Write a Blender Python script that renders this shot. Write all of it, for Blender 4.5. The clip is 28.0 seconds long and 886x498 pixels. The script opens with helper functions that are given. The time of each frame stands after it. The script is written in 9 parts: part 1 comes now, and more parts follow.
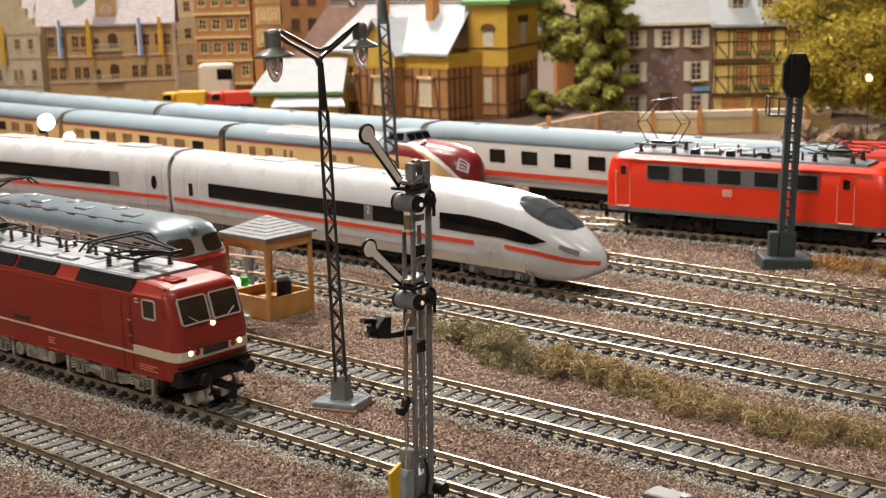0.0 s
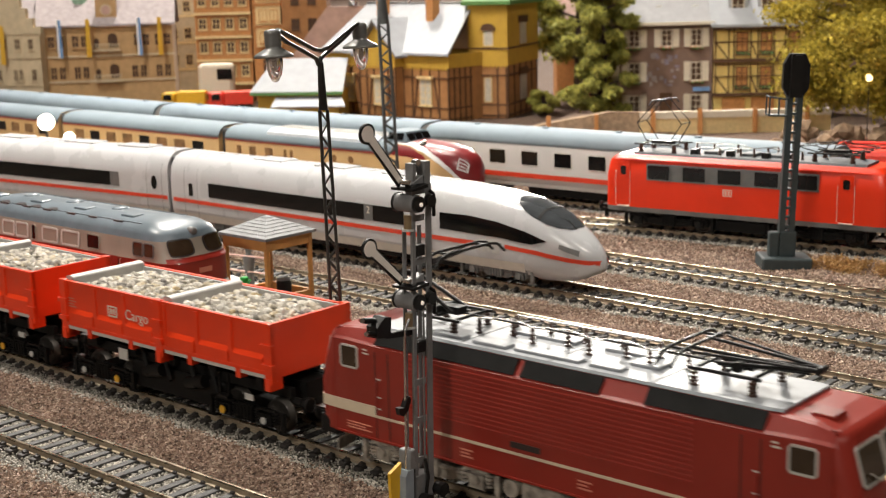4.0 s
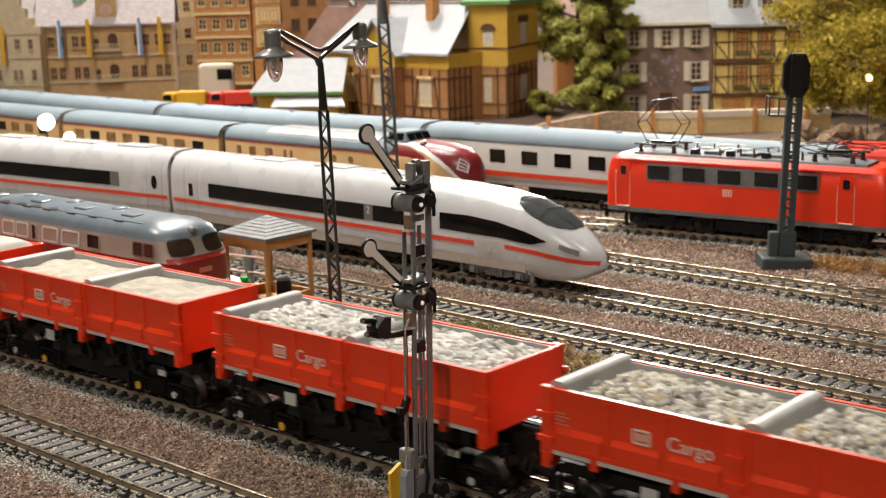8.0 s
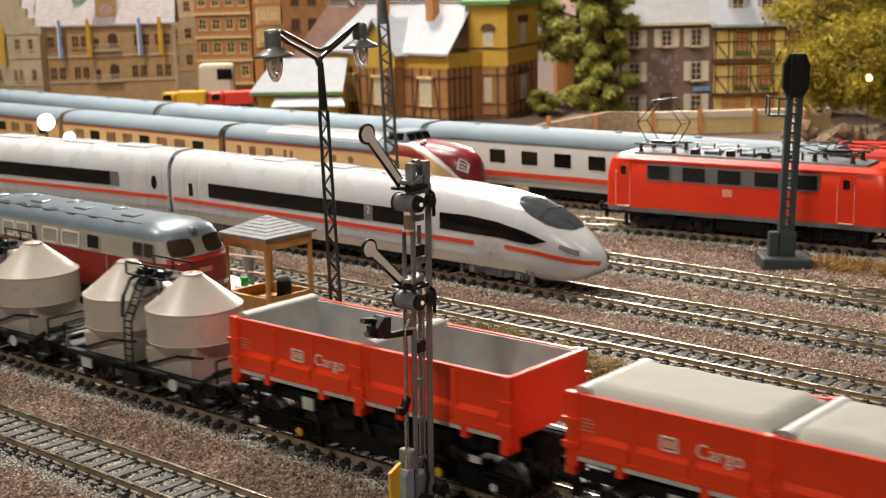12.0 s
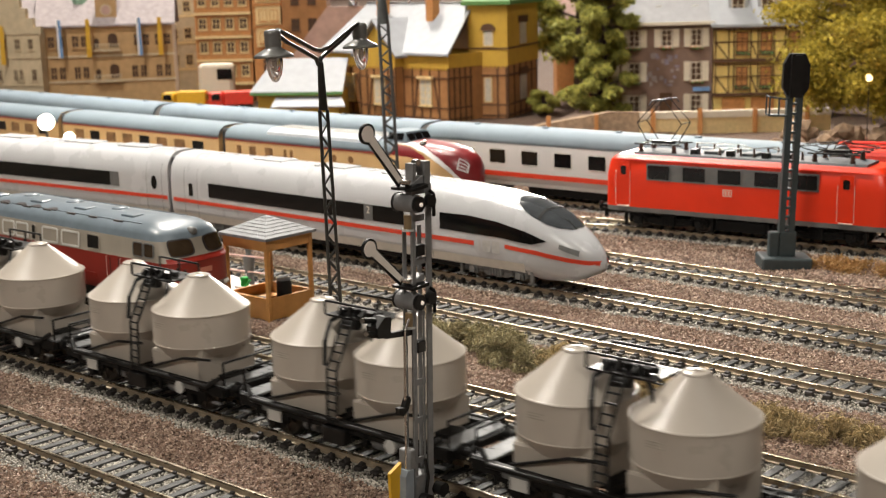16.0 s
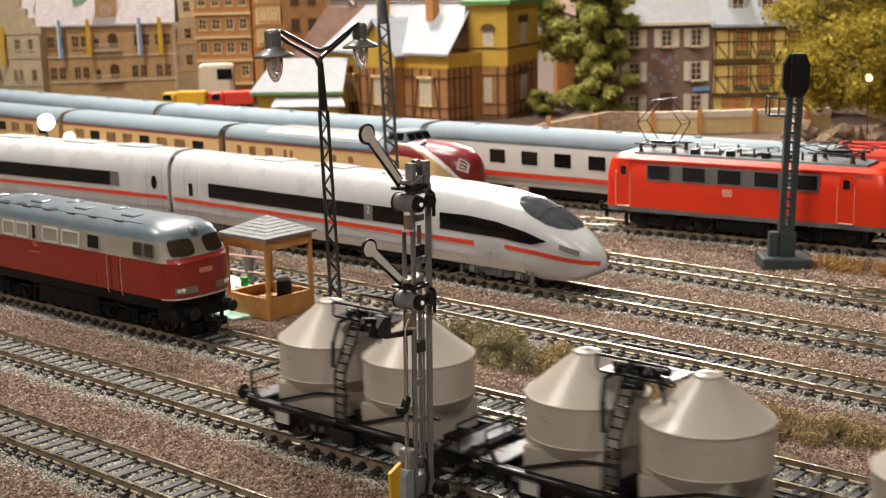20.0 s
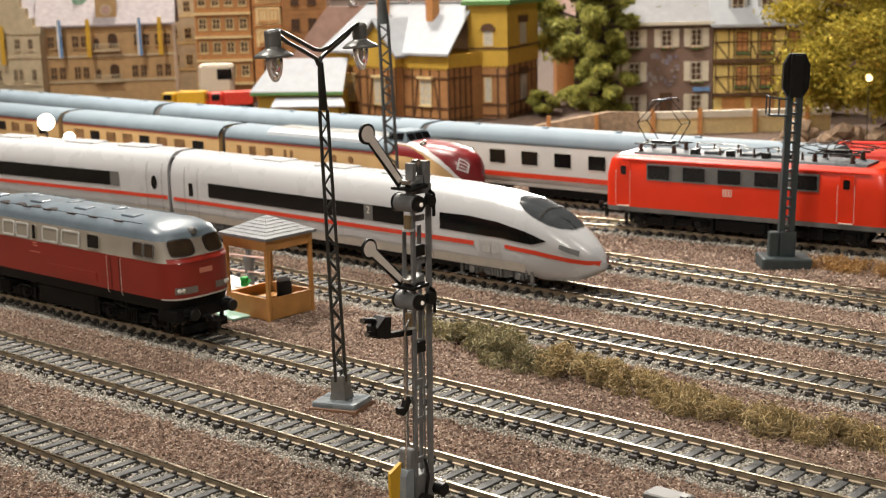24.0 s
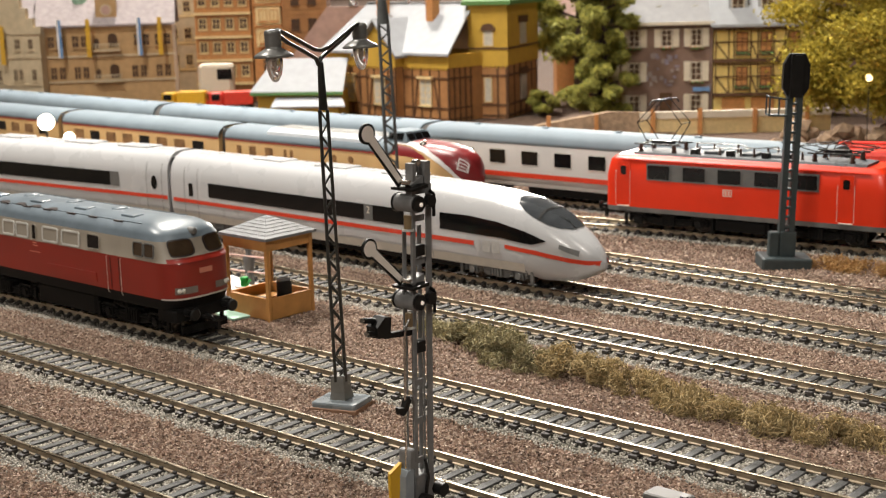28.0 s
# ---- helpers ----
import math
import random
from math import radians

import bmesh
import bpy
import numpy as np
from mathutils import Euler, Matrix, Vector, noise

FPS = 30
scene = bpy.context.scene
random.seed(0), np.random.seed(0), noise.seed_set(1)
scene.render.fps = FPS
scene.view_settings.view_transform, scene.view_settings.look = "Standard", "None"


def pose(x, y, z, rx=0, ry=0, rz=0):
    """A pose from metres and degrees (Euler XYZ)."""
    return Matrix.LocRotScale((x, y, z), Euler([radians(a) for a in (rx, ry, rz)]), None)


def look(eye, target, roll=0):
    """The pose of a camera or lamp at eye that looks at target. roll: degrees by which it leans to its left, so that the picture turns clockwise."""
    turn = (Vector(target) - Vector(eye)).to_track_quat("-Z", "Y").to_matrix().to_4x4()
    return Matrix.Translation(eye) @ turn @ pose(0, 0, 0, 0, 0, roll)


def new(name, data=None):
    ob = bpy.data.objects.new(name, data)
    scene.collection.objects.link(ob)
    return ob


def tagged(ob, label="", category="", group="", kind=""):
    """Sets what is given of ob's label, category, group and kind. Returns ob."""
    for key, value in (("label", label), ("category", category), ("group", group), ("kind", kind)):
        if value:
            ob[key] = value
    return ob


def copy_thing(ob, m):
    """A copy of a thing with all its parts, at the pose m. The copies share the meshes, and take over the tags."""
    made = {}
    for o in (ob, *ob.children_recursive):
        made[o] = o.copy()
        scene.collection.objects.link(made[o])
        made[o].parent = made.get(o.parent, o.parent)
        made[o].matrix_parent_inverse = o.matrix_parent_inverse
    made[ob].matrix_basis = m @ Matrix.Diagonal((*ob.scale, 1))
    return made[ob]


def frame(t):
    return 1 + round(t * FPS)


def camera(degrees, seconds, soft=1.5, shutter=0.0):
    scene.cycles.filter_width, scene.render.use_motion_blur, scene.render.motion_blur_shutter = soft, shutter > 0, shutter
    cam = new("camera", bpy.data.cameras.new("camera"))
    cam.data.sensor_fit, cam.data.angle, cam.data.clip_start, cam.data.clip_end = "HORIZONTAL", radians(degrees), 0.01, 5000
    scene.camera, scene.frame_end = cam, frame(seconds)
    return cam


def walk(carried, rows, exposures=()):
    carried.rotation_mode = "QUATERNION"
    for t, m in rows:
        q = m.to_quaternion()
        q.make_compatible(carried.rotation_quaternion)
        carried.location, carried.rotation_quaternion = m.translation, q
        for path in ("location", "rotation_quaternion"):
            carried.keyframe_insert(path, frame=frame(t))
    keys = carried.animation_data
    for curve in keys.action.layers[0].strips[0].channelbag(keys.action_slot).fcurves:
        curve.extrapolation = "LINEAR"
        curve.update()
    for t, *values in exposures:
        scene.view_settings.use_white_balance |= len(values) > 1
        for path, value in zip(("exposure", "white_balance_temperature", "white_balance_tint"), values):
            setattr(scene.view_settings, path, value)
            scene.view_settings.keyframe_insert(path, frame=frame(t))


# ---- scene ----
cam = camera(36.24, 28.0, soft=1.15, shutter=0.5)
EYE = (0.0, 0.0, 0.1501)
YAW, TILT = radians(42.03), radians(11.613)
AIM = (-math.sin(YAW) * math.cos(TILT), math.cos(YAW) * math.cos(TILT), EYE[2] - math.sin(TILT))
VIEW = look(EYE, AIM, -1.53)
cam.data.dof.use_dof, cam.data.dof.focus_distance, cam.data.dof.aperture_fstop = True, 0.42, 46.0
walk(cam, [(0.0, VIEW), (28.0, VIEW)],
     exposures=[(0.0, 0.0), (6.5, 0.0), (9.0, -0.13), (12.5, -0.13), (15.5, -0.04), (28.0, -0.04)])

RAIL = 0.0045          # height of the rail heads over the ground


# ---- world and lights ----
world = bpy.data.worlds.new("hall_air")
scene.world = world
world.use_nodes = True
world.node_tree.nodes["Background"].inputs[0].default_value = (1.0, 0.93, 0.84, 1)
world.node_tree.nodes["Background"].inputs[1].default_value = 0.10


def lamp(name, eye, target, watts, size, colour):
    data = bpy.data.lights.new(name, "AREA")
    data.shape, data.size, data.energy, data.color = "DISK", size, watts, colour
    ob = new(name, data)
    ob.matrix_basis = look(eye, target)
    return ob


def spotlight(name, eye, target, watts, radius, cone, colour):
    data = bpy.data.lights.new(name, "SPOT")
    data.energy, data.color, data.shadow_soft_size = watts, colour, radius
    data.spot_size, data.spot_blend = radians(cone), 1.0
    ob = new(name, data)
    ob.matrix_basis = look(eye, target)
    return ob


WARM = (1.0, 0.935, 0.845)
lamp("ceiling_lamp", (-1.78, 1.55, 1.90), (-0.45, 0.5, 0), 94.0, 0.14, WARM)
lamp("ceiling_lamp", (-4.30, 6.60, 1.92), (-0.35, 0.53, 0), 440.0, 0.9, WARM)
# unseen light from the left, narrowed to a beam to brighten the mid yard
spotlight("ceiling_spot", (-1.40, 0.10, 1.90), (-0.58, 0.67, 0), 280.0, 0.10, 36, WARM)
# added low fill behind the camera, lifts the upright train sides and fronts
lamp("ceiling_lamp", (0.20, -2.50, 1.75), (-0.4, 0.5, 0), 33.0, 0.50, WARM)
# added spot with no known fixture, brightens the town fronts
spotlight("ceiling_spot", (-0.90, -0.10, 1.90), (-1.08, 1.05, 0), 128.0, 0.12, 38, WARM)
# added fill from the right for the signal arms and wagon ends
lamp("ceiling_lamp", (0.90, 0.10, 1.90), (-0.3, 0.4, 0), 13.0, 0.30, WARM)


# ---- materials ----
def mat(name, colour, rough=0.5, metal=0.0, var=0.12, scale=300.0, bump=0.0, bscale=1500.0, spots=None, emit=0.0, glass=0.0, coat=0.0, spec=0.5):
    m = bpy.data.materials.new(name)
    m.use_nodes = True
    nt = m.node_tree
    bsdf = nt.nodes["Principled BSDF"]
    bsdf.inputs["Roughness"].default_value = rough
    bsdf.inputs["Metallic"].default_value = metal
    bsdf.inputs["Coat Weight"].default_value = coat
    bsdf.inputs["Specular IOR Level"].default_value = spec
    coord = nt.nodes.new("ShaderNodeTexCoord")
    big = nt.nodes.new("ShaderNodeTexNoise")
    big.inputs["Scale"].default_value, big.inputs["Detail"].default_value = scale, 5
    nt.links.new(coord.outputs["Object"], big.inputs["Vector"])
    ramp = nt.nodes.new("ShaderNodeValToRGB")
    c = Vector(colour)
    lo, hi = c * (1 - var), c * (1 + var)
    ramp.color_ramp.elements[0].position, ramp.color_ramp.elements[1].position = 0.3, 0.7
    ramp.color_ramp.elements[0].color, ramp.color_ramp.elements[1].color = (*lo, 1), (*[min(v, 1) for v in hi], 1)
    nt.links.new(big.outputs["Fac"], ramp.inputs["Fac"])
    out = ramp.outputs["Color"]
    if spots:
        fine = nt.nodes.new("ShaderNodeTexNoise")
        fine.inputs["Scale"].default_value, fine.inputs["Detail"].default_value = spots[1], 6
        nt.links.new(coord.outputs["Object"], fine.inputs["Vector"])
        sr = nt.nodes.new("ShaderNodeValToRGB")
        sr.color_ramp.elements[0].position, sr.color_ramp.elements[1].position = spots[2], spots[2] + 0.12
        nt.links.new(fine.outputs["Fac"], sr.inputs["Fac"])
        mix = nt.nodes.new("ShaderNodeMix")
        mix.data_type = "RGBA"
        nt.links.new(sr.outputs["Color"], mix.inputs["Factor"])
        nt.links.new(out, mix.inputs["A"])
        mix.inputs["B"].default_value = (*spots[0], 1)
        out = mix.outputs["Result"]
    nt.links.new(out, bsdf.inputs["Base Color"])
    rr = nt.nodes.new("ShaderNodeMapRange")
    rr.inputs["To Min"].default_value, rr.inputs["To Max"].default_value = max(rough - 0.08, 0.02), min(rough + 0.08, 1)
    nt.links.new(big.outputs["Fac"], rr.inputs["Value"])
    nt.links.new(rr.outputs["Result"], bsdf.inputs["Roughness"])
    if bump:
        grain = nt.nodes.new("ShaderNodeTexNoise")
        grain.inputs["Scale"].default_value, grain.inputs["Detail"].default_value = bscale, 4
        nt.links.new(coord.outputs["Object"], grain.inputs["Vector"])
        b = nt.nodes.new("ShaderNodeBump")
        b.inputs["Strength"].default_value, b.inputs["Distance"].default_value = bump, 0.0006
        nt.links.new(grain.outputs["Fac"], b.inputs["Height"])
        nt.links.new(b.outputs["Normal"], bsdf.inputs["Normal"])
    if emit:
        bsdf.inputs["Emission Color"].default_value = (*colour, 1)
        bsdf.inputs["Emission Strength"].default_value = emit
    if glass:
        bsdf.inputs["Transmission Weight"].default_value = glass
        bsdf.inputs["IOR"].default_value = 1.45
    return m


def island_mat(name, colours, rough=0.9):
    """Stones of several colours, one to each loose piece of a mesh."""
    m = bpy.data.materials.new(name)
    m.use_nodes = True
    nt = m.node_tree
    bsdf = nt.nodes["Principled BSDF"]
    bsdf.inputs["Roughness"].default_value = rough
    bsdf.inputs["Specular IOR Level"].default_value = 0.45
    geo = nt.nodes.new("ShaderNodeNewGeometry")
    ramp = nt.nodes.new("ShaderNodeValToRGB")
    el = ramp.color_ramp.elements
    while len(el) < len(colours):
        el.new(0.5)
    for i, col in enumerate(colours):
        el[i].position, el[i].color = i / (len(colours) - 1), (*col, 1)
    nt.links.new(geo.outputs["Random Per Island"], ramp.inputs["Fac"])
    nt.links.new(ramp.outputs["Color"], bsdf.inputs["Base Color"])
    return m


BALLAST = island_mat("grey_ballast", [(0.421, 0.391, 0.335), (0.224, 0.206, 0.172), (0.507, 0.473, 0.413), (0.318, 0.292, 0.245), (0.602, 0.563, 0.494)], 0.5)
GRAVEL = island_mat("brown_gravel", [(0.318, 0.205, 0.151), (0.1, 0.061, 0.044), (0.402, 0.281, 0.209), (0.184, 0.113, 0.081), (0.518, 0.402, 0.305), (0.251, 0.146, 0.105)], 0.7)
# bed under the gravel, darkened for the shade in the gaps between chips
GROUND = mat("gravel_bed", (0.10, 0.062, 0.043), 0.95, var=0.35, scale=900, bump=1.0, bscale=1400, spots=((0.22, 0.145, 0.10), 1500, 0.58))
SLEEPER = mat("grey_sleeper", (0.06, 0.059, 0.058), 0.58, var=0.35, scale=500, bump=0.4, bscale=3000, spec=0.35)
RAILSIDE = mat("bronze_rail", (0.36, 0.29, 0.205), 0.40, 0.35, var=0.3, scale=200, bump=0.15)
RAILTOP = mat("rail_head", (0.40, 0.345, 0.255), 0.27, 1.0, var=0.2, scale=150)
CHAIR = mat("black_chair", (0.035, 0.03, 0.027), 0.6)
MAROON = mat("maroon_paint", (0.27, 0.024, 0.014), 0.38, var=0.08, scale=60, bump=0.04, coat=0.15)
REDPAINT = mat("traffic_red_paint", (0.70, 0.032, 0.005), 0.34, var=0.06, scale=60, coat=0.1)
DKRED = mat("dark_red_paint", (0.26, 0.017, 0.009), 0.36, var=0.08, scale=60, coat=0.2)
CREAM = mat("cream_paint", (0.62, 0.50, 0.34), 0.45, var=0.08, scale=100)
BEIGE = mat("beige_paint", (0.31, 0.275, 0.225), 0.45, var=0.08, scale=100)
WHITE = mat("white_plastic", (0.51, 0.515, 0.525), 0.28, var=0.02, scale=40, coat=0.3)
LTGREY = mat("light_grey_paint", (0.56, 0.55, 0.52), 0.45, var=0.07, scale=150)
ROOFGREY = mat("roof_grey", (0.34, 0.38, 0.41), 0.6, var=0.10, scale=120, bump=0.05)
MIDGREY = mat("mid_grey", (0.13, 0.13, 0.125), 0.5, var=0.15, scale=200)
BOGIEGREY = mat("bogie_grey", (0.34, 0.30, 0.25), 0.55, var=0.6, scale=260)
BLACK = mat("black_plastic", (0.010, 0.0095, 0.009), 0.42, spec=0.28, var=0.25, scale=300)
DARK = mat("underframe_black", (0.007, 0.0065, 0.006), 0.6, spec=0.2, var=0.3, scale=300)
GLASS = mat("dark_glass", (0.008, 0.008, 0.008), 0.10, spec=0.3, var=0.2, scale=100)
SILO = mat("silo_beige", (0.47, 0.42, 0.36), 0.30, var=0.04, scale=80, coat=0.2)
CLEAR = mat("clear_bulb", (0.95, 0.95, 0.95), 0.05, glass=1.0, var=0.0)
LIT = mat("lit_headlamp", (1.0, 0.70, 0.38), 0.4, emit=3.0, var=0.0)
STRIPE = mat("red_stripe", (0.62, 0.05, 0.02), 0.35, var=0.05)
SIGGREY = mat("signal_grey", (0.20, 0.20, 0.20), 0.5, var=0.15, scale=400, bump=0.1)
YELLOW = mat("yellow_plastic", (0.75, 0.42, 0.02), 0.45, var=0.06)
CHROME = mat("bright_metal", (0.7, 0.68, 0.64), 0.25, 1.0)


# ---- mesh helpers ----
class Mesh:
    """Collects pieces of one mesh."""

    def __init__(self):
        self.v, self.f, self.smooth = [], [], []

    def add(self, verts, faces, smooth=False):
        n = len(self.v)
        self.v += [tuple(p) for p in verts]
        self.f += [tuple(n + i for i in q) for q in faces]
        self.smooth += [smooth] * len(faces)
        return self

    def box(self, x0, x1, y0, y1, z0, z1, m=None):
        p = [(x, y, z) for z in (z0, z1) for y in (y0, y1) for x in (x0, x1)]
        if m:
            p = [m @ Vector(q) for q in p]
        return self.add(p, [(0, 2, 3, 1), (4, 5, 7, 6), (0, 1, 5, 4), (2, 6, 7, 3), (0, 4, 6, 2), (1, 3, 7, 5)])

    def loft(self, rings, smooth=False, caps=True, wrap=True):
        n = len(rings[0])
        v = [p for r in rings for p in r]
        f = []
        for i in range(len(rings) - 1):
            for j in range(n if wrap else n - 1):
                k = (j + 1) % n
                f.append((i * n + j, i * n + k, (i + 1) * n + k, (i + 1) * n + j))
        self.add(v, f, smooth)
        if caps:
            self.add(rings[0], [tuple(reversed(range(n)))])
            self.add(rings[-1], [tuple(range(n))])
        return self

    def rbox(self, x0, x1, y0, y1, z0, z1, r):
        """A box with its upright and top edges rounded off."""
        def ring(z, i):
            a, b, c, d = x0 + i, x1 - i, y0 + i, y1 - i
            return [(a + r, c, z), (b - r, c, z), (b, c + r, z), (b, d - r, z), (b - r, d, z), (a + r, d, z), (a, d - r, z), (a, c + r, z)]
        return self.loft([ring(z0, 0), ring(z1 - r, 0), ring(z1 - 0.3 * r, 0.3 * r), ring(z1, r)])

    def rod(self, a, b, r, n=8, r2=None, smooth=True):
        a, b = Vector(a), Vector(b)
        q = (b - a).to_track_quat("Z", "Y")
        r2 = r if r2 is None else r2
        rings = [[p + q @ Vector((s * math.cos(2 * math.pi * i / n), s * math.sin(2 * math.pi * i / n), 0)) for i in range(n)] for p, s in ((a, r), (b, r2))]
        self.loft(rings, smooth, caps=False)
        self.add(rings[0], [tuple(reversed(range(n)))])
        return self.add(rings[1], [tuple(range(n))])

    def path(self, pts, r, n=6):
        for a, b in zip(pts, pts[1:]):
            self.rod(a, b, r, n)
        return self

    def lathe(self, profile, n=24, at=(0, 0, 0), smooth=True, m=None):
        rings = []
        for rr, z in profile:
            ring = [Vector((rr * math.cos(2 * math.pi * i / n), rr * math.sin(2 * math.pi * i / n), z)) for i in range(n)]
            rings.append([(m @ p if m else p) + Vector(at) for p in ring])
        return self.loft(rings, smooth)

    def prism(self, poly, x0, x1, smooth=False):
        """A (y, z) outline drawn out along x."""
        return self.loft([[(x, y, z) for y, z in poly] for x in (x0, x1)], smooth)

    def slab(self, poly, y0, y1):
        """An (x, z) outline drawn out along y."""
        return self.loft([[(x, y, z) for x, z in poly] for y in (y1, y0)])

    def data(self, name, material):
        me = bpy.data.meshes.new(name)
        me.from_pydata(self.v, [], self.f)
        me.polygons.foreach_set("use_smooth", self.smooth)
        me.materials.append(material)
        me.update()
        return me


def part(name, mesh, material, parent=None, label="", m=None):
    ob = new(name, mesh.data(name, material) if isinstance(mesh, Mesh) else mesh)
    ob.parent = parent
    if m is not None:
        ob.matrix_basis = m
    if label:
        tagged(ob, label)
    return ob


def shared(name, data, parent, m):
    ob = new(name, data)
    ob.parent = parent
    ob.matrix_basis = m
    return ob


def thing(name, label, category, group="", kind="", m=None):
    ob = new(name)
    ob.empty_display_size = 0.01
    if m is not None:
        ob.matrix_basis = m
    return tagged(ob, label, category, group, kind)


# ---- the tracks: y as a curve over x ----
def bend(y0, s, q, lo=-0.75, hi=0.1):
    def y(x):
        c = min(max(x, lo), hi)
        return y0 + s * c + q * c * c + (s + 2 * q * c) * (x - c)
    return y


def chain(points):
    xs, ys = [p[0] for p in points], [p[1] for p in points]

    def y(x):
        if x <= xs[0]:
            return ys[0] + (x - xs[0]) * (ys[1] - ys[0]) / (xs[1] - xs[0])
        for i in range(len(xs) - 1):
            if x <= xs[i + 1] or i == len(xs) - 2:
                u = (x - xs[i]) / (xs[i + 1] - xs[i])
                return ys[i] + (ys[i + 1] - ys[i]) * u
    return lambda x: sum(y(x + 0.03 * k) for k in (-2, -1, 0, 1, 2)) / 5


TRACKS = [
    bend(0.2294, 0.0046, -0.0113), bend(0.2873, 0.0042, -0.0162), bend(0.3453, -0.0002, -0.0249), bend(0.4327, -0.0067, 0.0039),
    chain([(-2.0, 0.330), (-0.93, 0.4645), (-0.655, 0.4950), (-0.2, 0.4945), (1, 0.50)]), bend(0.558, -0.003, 0.0088),
    chain([(-1.6, 0.640), (-1.0, 0.6275), (-0.76, 0.6260), (-0.52, 0.6270), (-0.44, 0.6435), (-0.28, 0.6630), (0.4, 0.745)]),
    chain([(-1.6, 0.700), (-1.17, 0.690), (-0.96, 0.686), (-0.66, 0.6890), (-0.47, 0.6960), (-0.2, 0.7150), (0.4, 0.80)]),
]
XLO, XHI = -2.3, 2.3
YB = TRACKS[1]


def heading(track, x):
    return math.degrees(math.atan2(track(x + 0.02) - track(x - 0.02), 0.04))


def on_track(i, x):
    return pose(x, TRACKS[i](x), RAIL, 0, 0, heading(TRACKS[i], x))


# ---- ground ----
ground = Mesh()
ground.add([(-9, -9, 0), (9, -9, 0), (9, 9, 0), (-9, 9, 0)], [(0, 1, 2, 3)])
tagged(part("ground", ground, GROUND), "brown gravel ground of the model layout", "ground", kind="structure")


def rail_mesh(track, side, prof, smooth=False):
    m = Mesh()
    n = 150
    rings = []
    for i in range(n + 1):
        x = XLO + (XHI - XLO) * i / n
        a = math.radians(heading(track, x))
        rings.append([(x - math.sin(a) * (side + u), track(x) + math.cos(a) * (side + u), RAIL + w) for u, w in prof])
    return m.loft(rings, smooth)


FOOT = [(-0.0010, -0.0025), (0.0010, -0.0025), (0.0010, -0.0022), (0.00045, -0.0019), (0.00042, -0.0010), (0.00054, -0.0008), (0.00054, -0.0003),
        (-0.00054, -0.0003), (-0.00054, -0.0008), (-0.00042, -0.0010), (-0.00045, -0.0019), (-0.0010, -0.0022)]
HEAD = [(-0.00060, -0.0005), (0.00060, -0.0005), (0.00060, -0.00014), (0.00045, -0.00003), (0.0, 0.0), (-0.00045, -0.00003), (-0.00060, -0.00014)]
PITCH = 0.0067


def sleeper_mesh():
    m = Mesh()
    m.rbox(-0.0014, 0.0014, -0.0126, 0.0126, -0.0034, -0.0023, 0.00025)
    return m


def chair_mesh():
    """Small clips that hold the rail on both its sides."""
    m = Mesh()
    for s in (-1, 1):
        m.rbox(-0.0008, 0.0008, *sorted((s * 0.0071, s * 0.0081)), -0.0024, -0.0015, 0.0002)
        m.rbox(-0.0010, 0.0010, *sorted((s * 0.0094, s * 0.0112)), -0.0024, -0.0014, 0.0003)
        m.rbox(-0.0015, 0.0015, *sorted((s * 0.0096, s * 0.0127)), -0.0036, -0.00215, 0.0003)
        m.rod((-0.0004, s * 0.0101, -0.0016), (-0.0004, s * 0.0101, -0.0012), 0.0004, 6)
    return m


SLEEPER_DATA = sleeper_mesh().data("sleeper", SLEEPER)
CHAIR_DATA = chair_mesh().data("chair", CHAIR)


def build_track(i):
    y = TRACKS[i]
    t = thing("railway_track", "model railway track with grey sleepers and bronze rails on grey ballast", "track", "parallel yard tracks", "structure")
    for s in (-0.0087, 0.0087):
        part("rail", rail_mesh(y, s, FOOT), RAILSIDE, t)
        part("rail_head", rail_mesh(y, s, HEAD, True), RAILTOP, t, "shiny worn rail head")
    near = (-0.95, -0.02)
    rest_s = Mesh()
    n = int((XHI - XLO) / PITCH)
    for k in range(n):
        x = XLO + k * PITCH
        p = on_track(i, x)
        if near[0] < x < near[1]:
            ob = shared("sleeper", SLEEPER_DATA, t, p)
            shared("chair", CHAIR_DATA, ob, Matrix())
        else:
            rest_s.box(-0.0014, 0.0014, -0.0126, 0.0126, -0.0034, -0.0023, p)
    tagged(part("far_sleepers", rest_s, SLEEPER, t), kind="stuff")


for i in range(len(TRACKS)):
    build_track(i)


# ---- shared pieces of rolling stock; x forward, y across, z over the rail heads ----
def quad_panel(m, p0, ux, uz, w, h, t):
    """A thin plate at p0 spanned by ux, uz and standing t proud."""
    p0, ux, uz = Vector(p0), Vector(ux).normalized(), Vector(uz).normalized()
    n = ux.cross(uz).normalized()
    a = [p0, p0 + ux * w, p0 + ux * w + uz * h, p0 + uz * h]
    b = [p + n * t for p in a]
    return m.loft([a, b])


def plate(name, p0, ux, uz, w, h, t, material, parent, label=""):
    return part(name, quad_panel(Mesh(), p0, ux, uz, w, h, t), material, parent, label)


